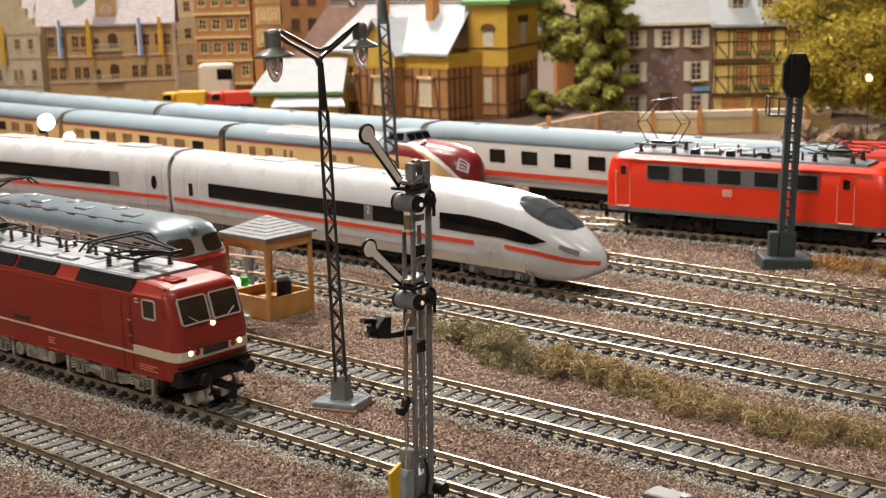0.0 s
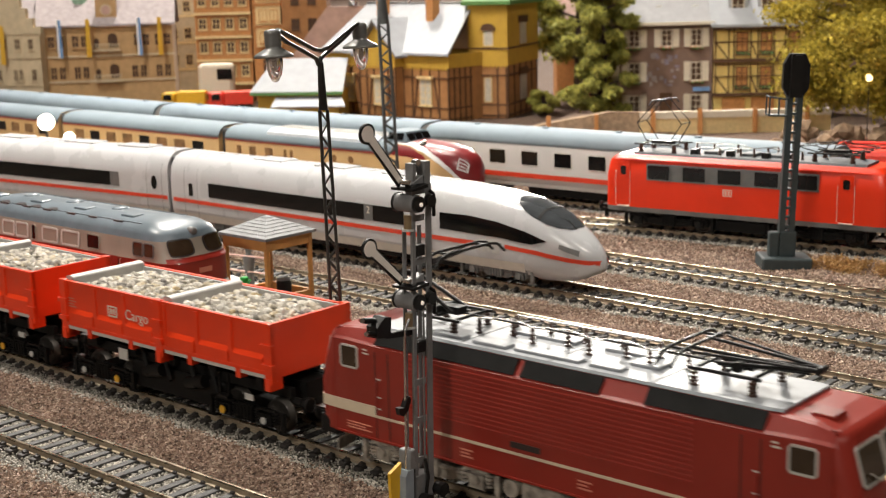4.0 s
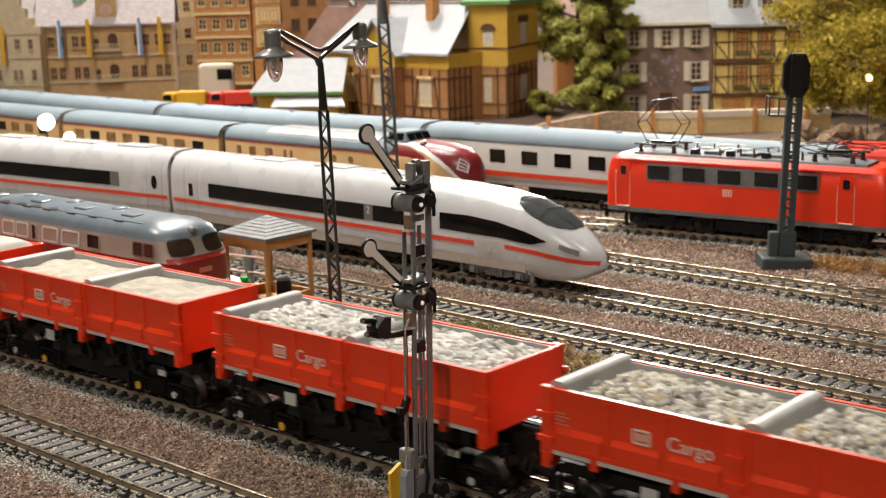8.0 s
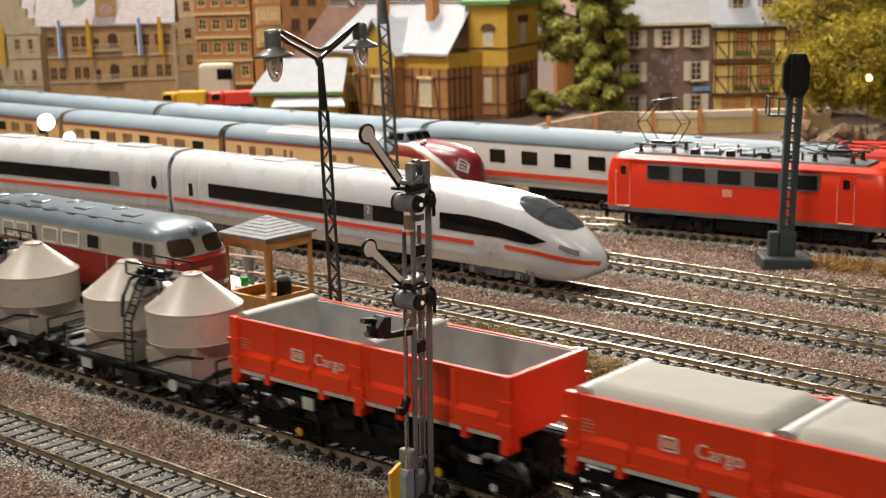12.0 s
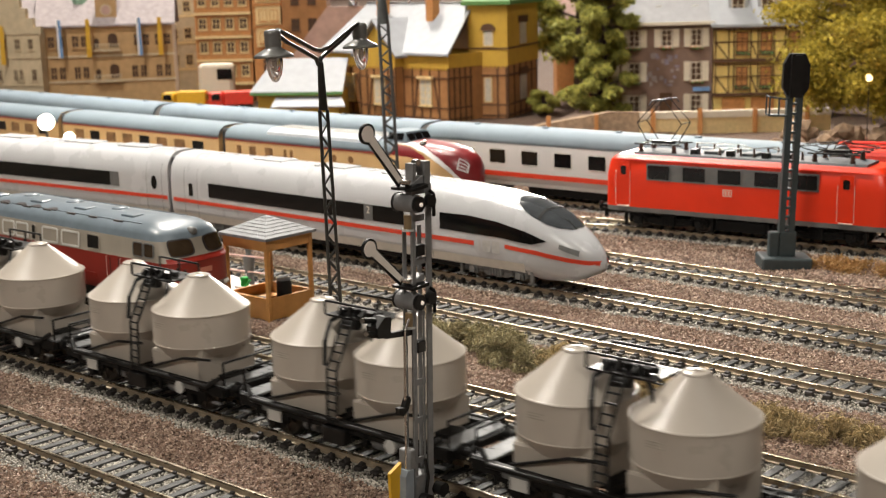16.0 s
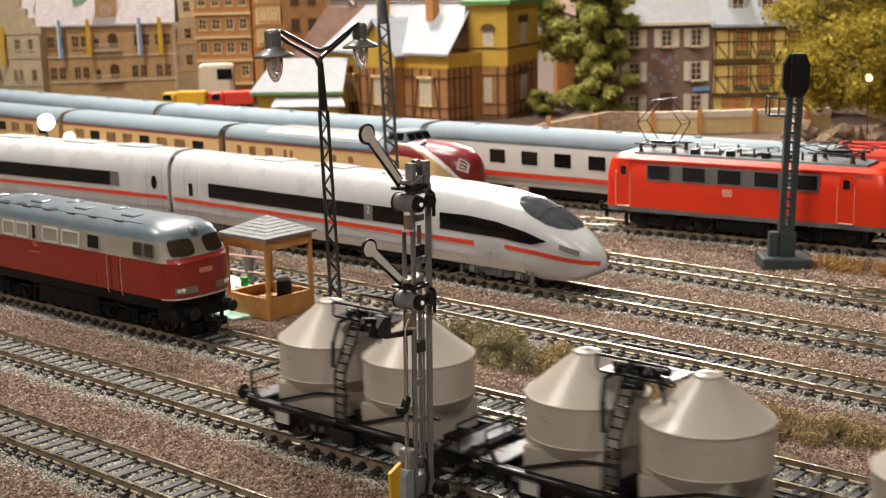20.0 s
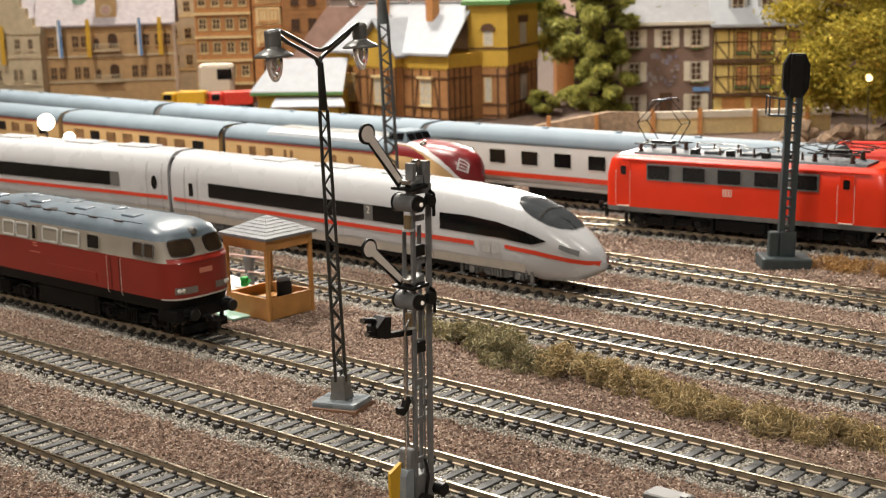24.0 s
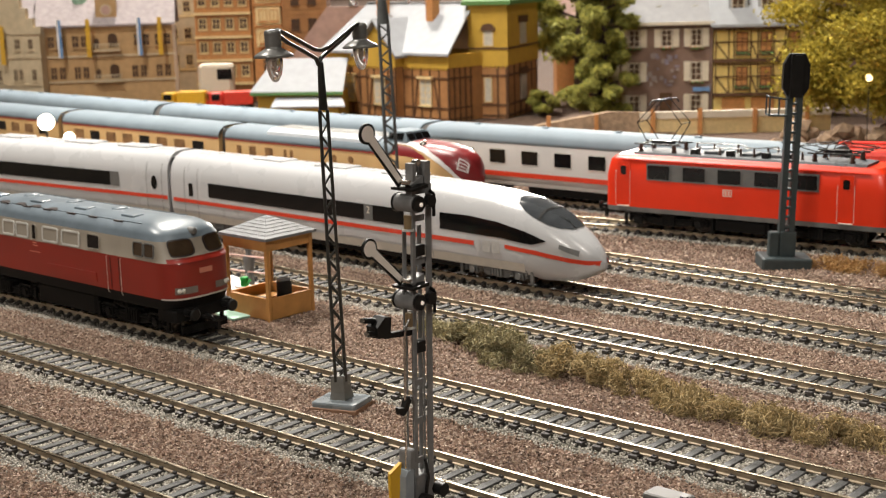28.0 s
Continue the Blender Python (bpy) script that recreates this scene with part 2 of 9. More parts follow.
def window(parent, p0, ux, uz, w, h, frame_mat, rim=0.0006, t=0.0003, glass=None, name="window", r=0.0009):
    """A framed pane with cut corners: the frame is the part, the pane its piece."""
    p0, ux, uz = Vector(p0), Vector(ux).normalized(), Vector(uz).normalized()
    n = ux.cross(uz).normalized()

    def ring(i, d):
        q = max(r - i, 0.0002)
        pts = [(i + q, i), (w - i - q, i), (w - i, i + q), (w - i, h - i - q), (w - i - q, h - i), (i + q, h - i), (i, h - i - q), (i, i + q)]
        return [p0 + ux * a + uz * b + n * d for a, b in pts]
    m = Mesh()
    m.loft([ring(0, -0.0002), ring(0, t), ring(rim, t), ring(rim, -0.0001)], caps=False)
    f = part(name, m, frame_mat, parent)
    g = Mesh()
    g.add(ring(rim * 0.8, t * 0.35), [tuple(range(8))])
    part("pane", g, glass or GLASS, f)
    return f


WHEELS = []


def wheelset(parent, x, r, moving):
    w = Mesh()
    for s in (-1, 1):
        y = s * 0.0078
        rot = Matrix.Rotation(math.radians(90), 4, "X")
        w.lathe([(0.0012, -0.0012), (r * 0.35, -0.0009), (r * 0.8, -0.0004), (r * 0.86, -0.0009), (r, -0.0009), (r, 0.0006), (r * 1.12, 0.0009), (r * 1.12, 0.0014), (0.001, 0.0014)],
                16, (0, y, 0), m=Matrix.Rotation(math.radians(90 * s), 4, "X"))
        for k in range(5):
            a = 2 * math.pi * k / 5
            w.rod((0, y + s * 0.0010, 0), (r * 0.8 * math.cos(a), y + s * 0.0008, r * 0.8 * math.sin(a)), 0.0004, 5)
    w.rod((0, -0.0085, 0), (0, 0.0085, 0), 0.0010, 8)
    ob = part("wheelset", w, WHEELMAT, parent, "dark metal wheelset", pose(x, 0, r))
    if moving:
        WHEELS.append((ob, x, r))
    return ob


WHEELMAT = mat("wheel_metal", (0.10, 0.09, 0.08), 0.4, 0.8, var=0.2)
INSUL = mat("brown_insulator", (0.06, 0.03, 0.02), 0.35)


def bogie(parent, x, base, frame_mat, r=0.0058, moving=False, rich=True, width=0.0136, axles=2):
    f = Mesh()
    for s in (-1, 1):
        y0, y1 = sorted((s * (width - 0.0022), s * width))
        yo0, yo1 = sorted((s * width, s * (width + 0.0012)))
        h = base / 2
        f.slab([(x - h - 0.006, 0.0052), (x - h + 0.004, 0.0048), (x - 0.006, 0.0030), (x + 0.006, 0.0030), (x + h - 0.004, 0.0048), (x + h + 0.006, 0.0052),
                (x + h + 0.006, 0.0078), (x + 0.006, 0.0072), (x - 0.006, 0.0072), (x - h - 0.006, 0.0078)], y0, y1)
        ax = [x - h + base * k / (axles - 1) for k in range(axles)]
        for a in ax:
            f.box(a - 0.0026, a + 0.0026, yo0, yo1, 0.0034, 0.0074)
            f.rod((a, s * (width + 0.0008), r), (a, s * (width + 0.0022), r), 0.0016, 10)
            if rich:
                for d in (-1, 1):
                    for k in range(4):
                        f.rod((a + d * 0.0044, s * (width + 0.0004), 0.0046 + k * 0.0011), (a + d * 0.0044, s * (width + 0.0004), 0.0052 + k * 0.0011), 0.0012, 8)
                f.box(a - 0.0045, a + 0.0045, yo0, yo1, 0.0084, 0.0092)
        if rich:
            f.box(x - 0.004, x + 0.004, yo0, yo1, 0.0042, 0.0092)
            for k in range(5):
                f.box(x - 0.0038 + k * 0.0017, x - 0.0030 + k * 0.0017, s * (width + 0.0011) - 0.0006, s * (width + 0.0011) + 0.0006, 0.0036, 0.0088)
            f.rod((x - h - 0.005, s * width, 0.0064), (x + h + 0.005, s * width, 0.0064), 0.0007, 6)
            for d in (-1, 1):
                f.box(x + d * (h + 0.0075) - 0.0008, x + d * (h + 0.0075) + 0.0008, yo0, yo1, 0.0018, 0.0088)
                f.box(x + d * (h + 0.0075) - 0.0022, x + d * (h + 0.0075) + 0.0022, yo0, yo1, 0.0018, 0.0026)
    f.box(x - 0.004, x + 0.004, -width + 0.002, width - 0.002, 0.0045, 0.0088)
    b = part("bogie", f, frame_mat, parent)
    for k in range(axles):
        wheelset(b, x - base / 2 + base * k / (axles - 1), r, moving)
    return b


def buffers(parent, x, d, z=0.0118, y=0.0100, material=None):
    for s in (-1, 1):
        m = Mesh()
        m.rod((x, s * y, z), (x + d * 0.0035, s * y, z), 0.0014, 10)
        m.rod((x + d * 0.0035, s * y, z), (x + d * 0.0062, s * y, z), 0.0009, 10)
        m.lathe([(0.0004, 0.0), (0.0026, 0.0), (0.0026, 0.0005), (0.0020, 0.0008)], 14, (x + d * 0.0060, s * y, z), m=Matrix.Rotation(math.radians(90 * d), 4, "Y"))
        part("buffer", m, material or BLACK, parent)


def coupler(parent, x, d, z=0.0072):
    m = Mesh()
    m.box(x - 0.004, x + 0.010, -0.0016, 0.0016, z - 0.0010, z + 0.0006) if d > 0 else m.box(x - 0.010, x + 0.004, -0.0016, 0.0016, z - 0.0010, z + 0.0006)
    m.path([(x + d * 0.010, -0.0030, z), (x + d * 0.010, 0.0030, z)], 0.0007)
    m.path([(x + d * 0.006, -0.0014, z), (x + d * 0.008, -0.0030, z + 0.0012), (x + d * 0.0105, -0.0030, z)], 0.0005)
    m.box(x + d * 0.008 - 0.001, x + d * 0.008 + 0.001, -0.0008, 0.0008, z - 0.0045, z)
    part("coupler", m, BLACK, parent)


def pantograph(parent, x, z, height, d=1, material=None):
    """A single-arm or folded diamond collector on four insulators."""
    p = Mesh()
    h = height
    ins = Mesh()
    for sx in (-1, 1):
        for s in (-1, 1):
            for k in range(4):
                ins.rod((x + sx * 0.008, s * 0.0075, z + k * 0.0010), (x + sx * 0.008, s * 0.0075, z + 0.0006 + k * 0.0010), 0.0011, 8)
            ins.rod((x + sx * 0.008, s * 0.0075, z), (x + sx * 0.008, s * 0.0075, z + 0.0042), 0.0006, 6)
    zb = z + 0.0043
    for s in (-1, 1):
        p.rod((x - 0.010, s * 0.0075, zb), (x + 0.010, s * 0.0075, zb), 0.0005, 6)
    for sx in (-1, 0, 1):
        p.rod((x + sx * 0.008, -0.008, zb), (x + sx * 0.008, 0.008, zb), 0.0005, 6)
    p.rod((x - d * 0.002, -0.0045, zb + 0.001), (x - d * 0.002, 0.0045, zb + 0.001), 0.0014, 8)
    p.box(x - 0.003, x + 0.005, -0.002, 0.002, zb, zb + 0.0022)
    knee = Vector((x - d * (0.015 if h > 0.006 else 0.022), 0, zb + 0.0025 + h * 0.48))
    top = Vector((x + d * (0.006 if h > 0.005 else 0.012), 0, zb + 0.0035 + h))
    low = Vector((x + d * 0.004, 0, zb + 0.001))
    for s in (-1, 1):
        p.rod(low + Vector((0, s * 0.0035, 0)), knee + Vector((0, s * 0.0015, 0)), 0.0006, 6)
        p.rod(knee + Vector((0, s * 0.0015, 0)), top + Vector((0, s * 0.0052, 0)), 0.00045, 6)
        p.rod(knee + Vector((0, s * 0.0015, 0)), top + Vector((-d * 0.004, s * 0.009, 0)), 0.00035, 6)
    p.rod(low + Vector((-d * 0.006, 0, -0.0003)), knee + Vector((d * 0.003, 0, -0.0015)), 0.0004, 6)
    p.rod(knee + Vector((0, -0.002, 0)), knee + Vector((0, 0.002, 0)), 0.0009, 8)
    for dx in (-0.0022, 0.0022):
        q = [top + Vector((dx, y, dz)) for y, dz in ((-0.0155, -0.0028), (-0.0125, -0.0002), (-0.009, 0.0004), (0.009, 0.0004), (0.0125, -0.0002), (0.0155, -0.0028))]
        p.path(q, 0.00045, 6)
    for y in (-0.008, 0.008):
        p.rod(top + Vector((-0.003, y, 0)), top + Vector((0.003, y, 0)), 0.0004, 6)
    ob = part("pantograph", p, material or BLACK, parent, "raised current collector" if h > 0.006 else "folded current collector")
    part("insulator", ins, INSUL, ob)
    return ob


def insulator_row(parent, pts, h=0.0045, wire=True):
    for x, y, z in pts:
        m = Mesh()
        for k in range(4):
            m.rod((x, y, z + k * h / 4), (x, y, z + k * h / 4 + h / 8), 0.0010 - 0.0001 * k, 8)
        m.rod((x, y, z), (x, y, z + h), 0.0005, 6)
        part("roof_insulator", m, INSUL, parent)
    if wire:
        part("roof_wire", Mesh().path([(x, y, z + h) for x, y, z in pts], 0.00028), CHROME, parent)


def lettering(parent, text, size, m, material, name="lettering"):
    cu = bpy.data.curves.new("lettering", "FONT")
    cu.body, cu.size, cu.extrude, cu.align_x, cu.align_y = text, 1.0, 0.00003 / size, "CENTER", "CENTER"
    tmp = bpy.data.objects.new("lettering", cu)
    me = bpy.data.meshes.new_from_object(tmp)
    bpy.data.objects.remove(tmp)
    me.transform(Matrix.Scale(size, 4))
    me.materials.append(material)
    return part(name, me, None, parent, "", m)


NEARSIDE = Matrix.Rotation(math.radians(90), 4, "X")      # lettering that faces -y
FARSIDE = Matrix.Rotation(math.radians(180), 4, "Z") @ NEARSIDE
LETTERS = mat("pale_lettering", (0.72, 0.66, 0.56), 0.5, var=0.02)
FAINT = mat("faint_lettering", (0.62, 0.22, 0.15), 0.5, var=0.05)
SILVER = mat("silver_frame", (0.62, 0.60, 0.55), 0.35, 0.3, var=0.05)
PLATE = mat("dark_plate", (0.03, 0.02, 0.018), 0.4)
TAILRED = mat("red_tail_lens", (0.30, 0.02, 0.01), 0.2)


def bars(parent, x, y, z, w, h, rows, material, s=-1, name="marking"):
    """Small unreadable writing as plain bars on a side."""
    m = Mesh()
    for k in range(rows):
        zz = z + h * (k + 0.2) / rows
        m.box(x, x + w * (1 - 0.25 * (k % 2)), y + min(0, s * 0.00008), y + max(0, s * 0.00008), zz, zz + h * 0.45 / rows)
    part(name, m, material, parent)


# ---- the maroon electric locomotive that hauls the train ----
def electric_locomotive():
    t = thing("electric_locomotive", "maroon electric locomotive with a cream stripe and grey roof, headlamps lit", "locomotive")
    W, L = 0.0165, 0.0870

    def ring(x, w, shoulder, top, z0=0.0102, tw=0.0125):
        return [(x, -w, z0), (x, w, z0), (x, w, shoulder), (x, w - 0.0008, shoulder + 0.0007), (x, min(tw, w - 0.002), top - 0.0004), (x, min(tw, w - 0.002) - 0.0012, top),
                (x, -min(tw, w - 0.002) + 0.0012, top), (x, -min(tw, w - 0.002), top - 0.0004), (x, -w + 0.0008, shoulder + 0.0007), (x, -w, shoulder)]
    b = Mesh()
    rings = []
    for d in (-1, 1):
        seq = [(0.0625, W, 0.0388, 0.0432, 0.0128), (0.0740, W, 0.0392, 0.0428, 0.0135), (0.0800, W - 0.0002, 0.0390, 0.0420, 0.0140)]
        rr = [ring(d * x, w, sh, top, tw=tw) for x, w, sh, top, tw in seq]
        rings = [*rr[::-1], *rings] if d < 0 else [*rings, *rr]
    b.loft(rings, caps=True)
    part("body_shell", b, MAROON, t)

    def cab(d):
        """The sloping cab front, drawn out downwards ring by ring."""
        zz = [(0.0102, 0.0862, 0.0158), (0.0172, 0.0868, 0.0161), (0.0240, 0.0870, 0.0162), (0.0300, 0.0858, 0.0161), (0.0385, 0.0832, 0.0157), (0.0402, 0.0826, 0.0153), (0.0412, 0.0819, 0.0147), (0.0418, 0.0809, 0.0140), (0.0421, 0.0797, 0.0132)]
        rings = []
        for z, xf, w in zz:
            xb = 0.0795
            rings.append([(d * xb, -W if z < 0.039 else -w - 0.0006, z), (d * (xf - 0.0022), -w, z), (d * (xf - 0.0006), -w + 0.0016, z), (d * xf, -w + 0.0040, z), (d * xf, w - 0.0040, z),
                          (d * (xf - 0.0006), w - 0.0016, z), (d * (xf - 0.0022), w, z), (d * xb, W if z < 0.039 else w + 0.0006, z)])
        if d < 0:
            rings = [r[::-1] for r in rings]
        part("cab_front", Mesh().loft(rings, True), MAROON, t)
    cab(1)
    cab(-1)
    # grey roof with its raised hatches
    roof = Mesh()
    roof.loft([[(x, -w, 0.0433), (x, w, 0.0433), (x, w - 0.0006, 0.0440), (x, -w + 0.0006, 0.0440)] for x, w in ((-0.0655, 0.0122), (-0.0625, 0.0128), (0.0625, 0.0128), (0.0655, 0.0122))])
    roof = part("roof", roof, ROOFLIGHT, t, "light grey roof plate")
    for x0, x1, y0, y1 in ((-0.0300, -0.0180, -0.0105, -0.0060), (-0.0160, 0.0060, -0.0100, -0.0062), (0.0090, 0.0190, -0.0100, -0.0060), (0.0170, 0.0260, -0.003, 0.0035), (-0.045, -0.034, -0.010, -0.006), (-0.028, -0.005, 0.004, 0.009), (0.004, 0.02, 0.0045, 0.009)):
        part("roof_hatch", Mesh().rbox(x0, x1, y0, y1, 0.0440, 0.0449, 0.0003), ROOFLIGHT, roof)
    for x in (-0.0330, -0.0020, 0.0300):
        part("roof_seam", Mesh().box(x - 0.0001, x + 0.0001, -0.0122, 0.0122, 0.0440, 0.04415), MIDGREY, roof)
    for d in (-1, 1):
        part("cab_hatch", Mesh().rbox(*sorted((d * 0.0705, d * 0.0765)), -0.0085, -0.0020, 0.0425, 0.0435, 0.0003), MAROON, t)
    for s in (-1, 1):
        n = -1 if s < 0 else 1
        for x0, x1 in ((-0.0625, -0.0110), (-0.0088, 0.0165), (0.0300, 0.0625)):
            a = [(x0, s * 0.0160, 0.0393), (x1, s * 0.0160, 0.0393), (x1, s * 0.0132, 0.0431), (x0, s * 0.0132, 0.0431)]
            off = Vector((0, s * 0.0004, 0.0003))
            q = [[Vector(p) for p in a], [Vector(p) + off for p in a]]
            part("louvre_band", Mesh().loft(q if s < 0 else [r[::-1] for r in q]), BLACK, t, "black ventilation band")
        rib = Mesh()
        for k in range(12):
            z = 0.0222 + k * 0.00135
            for x0, x1 in ((-0.0500, 0.0440),):
                rib.loft([[(x0, s * W, z), (x1, s * W, z), (x1, s * W, z + 0.0007), (x0, s * W, z + 0.0007)], [(x0, s * (W + 0.0002), z + 0.0001), (x1, s * (W + 0.0002), z + 0.0001), (x1, s * (W + 0.0002), z + 0.00035), (x0, s * (W + 0.0002), z + 0.00035)]][::(1 if s < 0 else -1)])
        part("side_ribs", rib, MAROON, t, "ribbed maroon side sheet")
        part("thin_stripe", Mesh().box(-0.0625, 0.0625, s * W - 0.0001, s * W + 0.0001, 0.0173, 0.0181), CREAMSTRIPE, t)
        part("skirt_edge", Mesh().box(-0.079, 0.079, s * (W + 0.0001) - 0.0002, s * (W + 0.0001) + 0.0002, 0.0102, 0.0108), MAROON, t)
        for d in (-1, 1):
            part("broad_stripe", Mesh().box(*sorted((d * 0.0625, d * 0.0797)), s * W - 0.0001, s * W + 0.0001, 0.0173, 0.0207), CREAMSTRIPE, t)
            part("door_groove", Mesh().box(d * 0.0570 - 0.00015, d * 0.0570 + 0.00015, s * W - 0.0001, s * W + 0.0001, 0.0110, 0.0375), PLATE, t)
            part("door_groove", Mesh().box(d * 0.0622 - 0.00015, d * 0.0622 + 0.00015, s * W - 0.0001, s * W + 0.0001, 0.0110, 0.0375), PLATE, t)
            part("handrail", Mesh().path([(d * 0.0615, s * W, 0.0200), (d * 0.0615, s * (W + 0.0006), 0.0205), (d * 0.0615, s * (W + 0.0006), 0.0285), (d * 0.0615, s * W, 0.0290)], 0.00022), MAROON, t)
            for z in (0.0200, 0.0235, 0.0290):
                part("door_hinge", Mesh().box(d * 0.0610 - 0.0008, d * 0.0610 + 0.0008, s * W - 0.0002, s * W + 0.0002, z, z + 0.0004), SILVER, t)
            x0 = 0.0690 if d > 0 else -0.0765
            ux = (1, 0, 0) if s < 0 else (-1, 0, 0)
            window(t, (x0 if s < 0 else x0 + 0.0075, s * W, 0.0308), ux, (0, 0, 1), 0.0075, 0.0072, SILVER, name="side_window", glass=CABGLASS)
            bars(t, d * 0.0660 - 0.0012, s * W, 0.0358, 0.0024, 0.0022, 2, LETTERS, s)
            bars(t, d * 0.0700 - 0.0045, s * W, 0.0120, 0.0100, 0.0026, 3, FAINT, s)
        part("number_plate", Mesh().box(-0.0120, -0.0020, s * W - 0.0004, s * W + 0.0004, 0.0194, 0.0210), PLATE, t)
        for x in (-0.0300, 0.0100):
            bars(t, x, s * W, 0.0125, 0.0045, 0.0030, 3, FAINT, s)
    for d in (-1, 1):
        # front: stripe, panes, lamps, beam
        zz = [0.0173, 0.0207]
        st = Mesh()
        rings = []
        for z, xf in zip(zz, (0.0868, 0.0869)):
            pts = [(0.0795, -0.01655), (xf - 0.0020, -0.0163), (xf - 0.0004, -0.0146), (xf + 0.00012, -0.0120), (xf + 0.00012, 0.0120), (xf - 0.0004, 0.0146), (xf - 0.0020, 0.0163), (0.0795, 0.01655)]
            rings.append([(d * a, b2, z) for a, b2 in (pts if d > 0 else pts[::-1])])
        part("front_stripe", st.loft(rings), CREAMSTRIPE, t)
        for s in (-1, 1):
            y0 = -0.0132 if s < 0 else 0.0005
            up = Vector((-d * 0.30, 0, 1))
            ux = Vector((0, d, 0))
            p0 = Vector((d * 0.0862, y0 if d > 0 else y0 + 0.0127, 0.0294))
            window(t, p0, ux, up, 0.0127, 0.0098, SILVER, rim=0.0006, name="windscreen", glass=CABGLASS)
            lm = LIT if d > 0 else CLEARLENS
            rot = Matrix.Rotation(math.radians(90 * d), 4, "Y")
            part("headlamp", Mesh().lathe([(0.0010, -0.0005), (0.0010, 0.0003), (0.0007, 0.0005), (0.0002, 0.0006)], 16, (d * 0.0868, s * 0.0109, 0.0199), m=rot), lm, t, "lit warm headlamp" if d > 0 else "")
            part("tail_lamp", Mesh().lathe([(0.0012, -0.0005), (0.0012, 0.0003), (0.0004, 0.0007)], 12, (d * 0.0868, s * 0.0080, 0.0197), m=rot), TAILRED, t)
            part("wiper", Mesh().path([(d * 0.0868, s * 0.0060, 0.0298), (d * 0.0862, s * 0.0100, 0.0325)], 0.0002), SILVER, t)
            part("grab_rail", Mesh().path([(d * 0.0872, s * 0.0045, 0.0222), (d * 0.0876, s * 0.0045, 0.0226), (d * 0.0876, s * 0.0120, 0.0226), (d * 0.0872, s * 0.0120, 0.0222)], 0.0002), MAROON, t)
        part("headlamp", Mesh().lathe([(0.0009, -0.0005), (0.0009, 0.0003), (0.0002, 0.0005)], 16, (d * 0.0864, 0, 0.0284), m=Matrix.Rotation(math.radians(90 * d), 4, "Y")), LIT if d > 0 else CLEARLENS, t)
        part("number_plate", Mesh().box(*sorted((d * 0.0868, d * 0.0873)), -0.0055, 0.0055, 0.0184, 0.0208), PLATE, t)
        part("buffer_beam", Mesh().rbox(*sorted((d * 0.0800, d * 0.0872)), -0.0160, 0.0160, 0.0085, 0.0140, 0.0006), BLACK, t)
        part("footplate", Mesh().box(*sorted((d * 0.0850, d * 0.0895)), -0.0155, 0.0155, 0.0150, 0.0156), BLACK, t)
        buffers(t, d * 0.0868, d, 0.0115, 0.0098)
        coupler(t, d * 0.0870, d)
        pl = Mesh()
        for s in (-1, 1):
            q = [(d * 0.0865, s * 0.0020), (d * 0.0845, s * 0.0120)]
            a = [(q[0][0], q[0][1], 0.0012), (q[1][0], q[1][1], 0.0012), (q[1][0] - d * 0.001, q[1][1], 0.0052), (q[0][0] - d * 0.001, q[0][1], 0.0052)]
            pl.loft([a, [(x - d * 0.0006, y, z) for x, y, z in a]])
        part("snow_plough", pl, BOGIEGREY, t, "grey snow plough")
        hose = Mesh()
        for y in (-0.0050, 0.0050):
            hose.path([(d * 0.0872, y, 0.0100), (d * 0.0895, y, 0.0085), (d * 0.0898, y, 0.0055), (d * 0.0885, y, 0.0040)], 0.0005)
        part("brake_hose", hose, BLACK, t)
        bogie(t, d * 0.0440, 0.0360, BOGIEGREY, 0.0062, True)
        pantograph(t, d * 0.0470, 0.0440, 0.001 if d > 0 else 0.0158, -d)
    tank = Mesh()
    tank.rbox(-0.0110, 0.0050, -0.0140, 0.0140, 0.0035, 0.0102, 0.0008)
    part("equipment_box", tank, BOGIEGREY, t)
    for s in (-1, 1):
        for x in (-0.0140, 0.0080):
            part("air_tank", Mesh().rod((x, s * 0.0060, 0.0062), (x, s * 0.0146, 0.0062), 0.0026, 14), BOGIEGREY, t)
    part("underframe", Mesh().box(-0.0780, 0.0780, -0.0125, 0.0125, 0.0080, 0.0103), DARK, t)
    insulator_row(t, [(-0.0350 + k * 0.0095, -0.0010 + 0.0035 * (k % 2), 0.0440) for k in range(8)])
    insulator_row(t, [(-0.0280 + k * 0.0120, 0.0075, 0.0440) for k in range(5)])
    wires = Mesh().path([(-0.058, 0.004, 0.0475), (-0.035, 0.0005, 0.0485), (0.032, 0.0005, 0.0485), (0.045, 0.003, 0.047)], 0.0003)
    part("roof_conductor", wires, BLACK, t)
    return t


ROOFLIGHT = mat("light_roof_grey", (0.30, 0.315, 0.335), 0.48, var=0.08, scale=150, bump=0.05)
CREAMSTRIPE = mat("cream_stripe", (0.66, 0.55, 0.40), 0.45, var=0.05)
CABGLASS = mat("cab_glass", (0.045, 0.030, 0.018), 0.06, var=0.3, scale=120)
CLEARLENS = mat("pale_lens", (0.75, 0.72, 0.65), 0.15)
TRAIN = [(electric_locomotive(), 0.0855)]


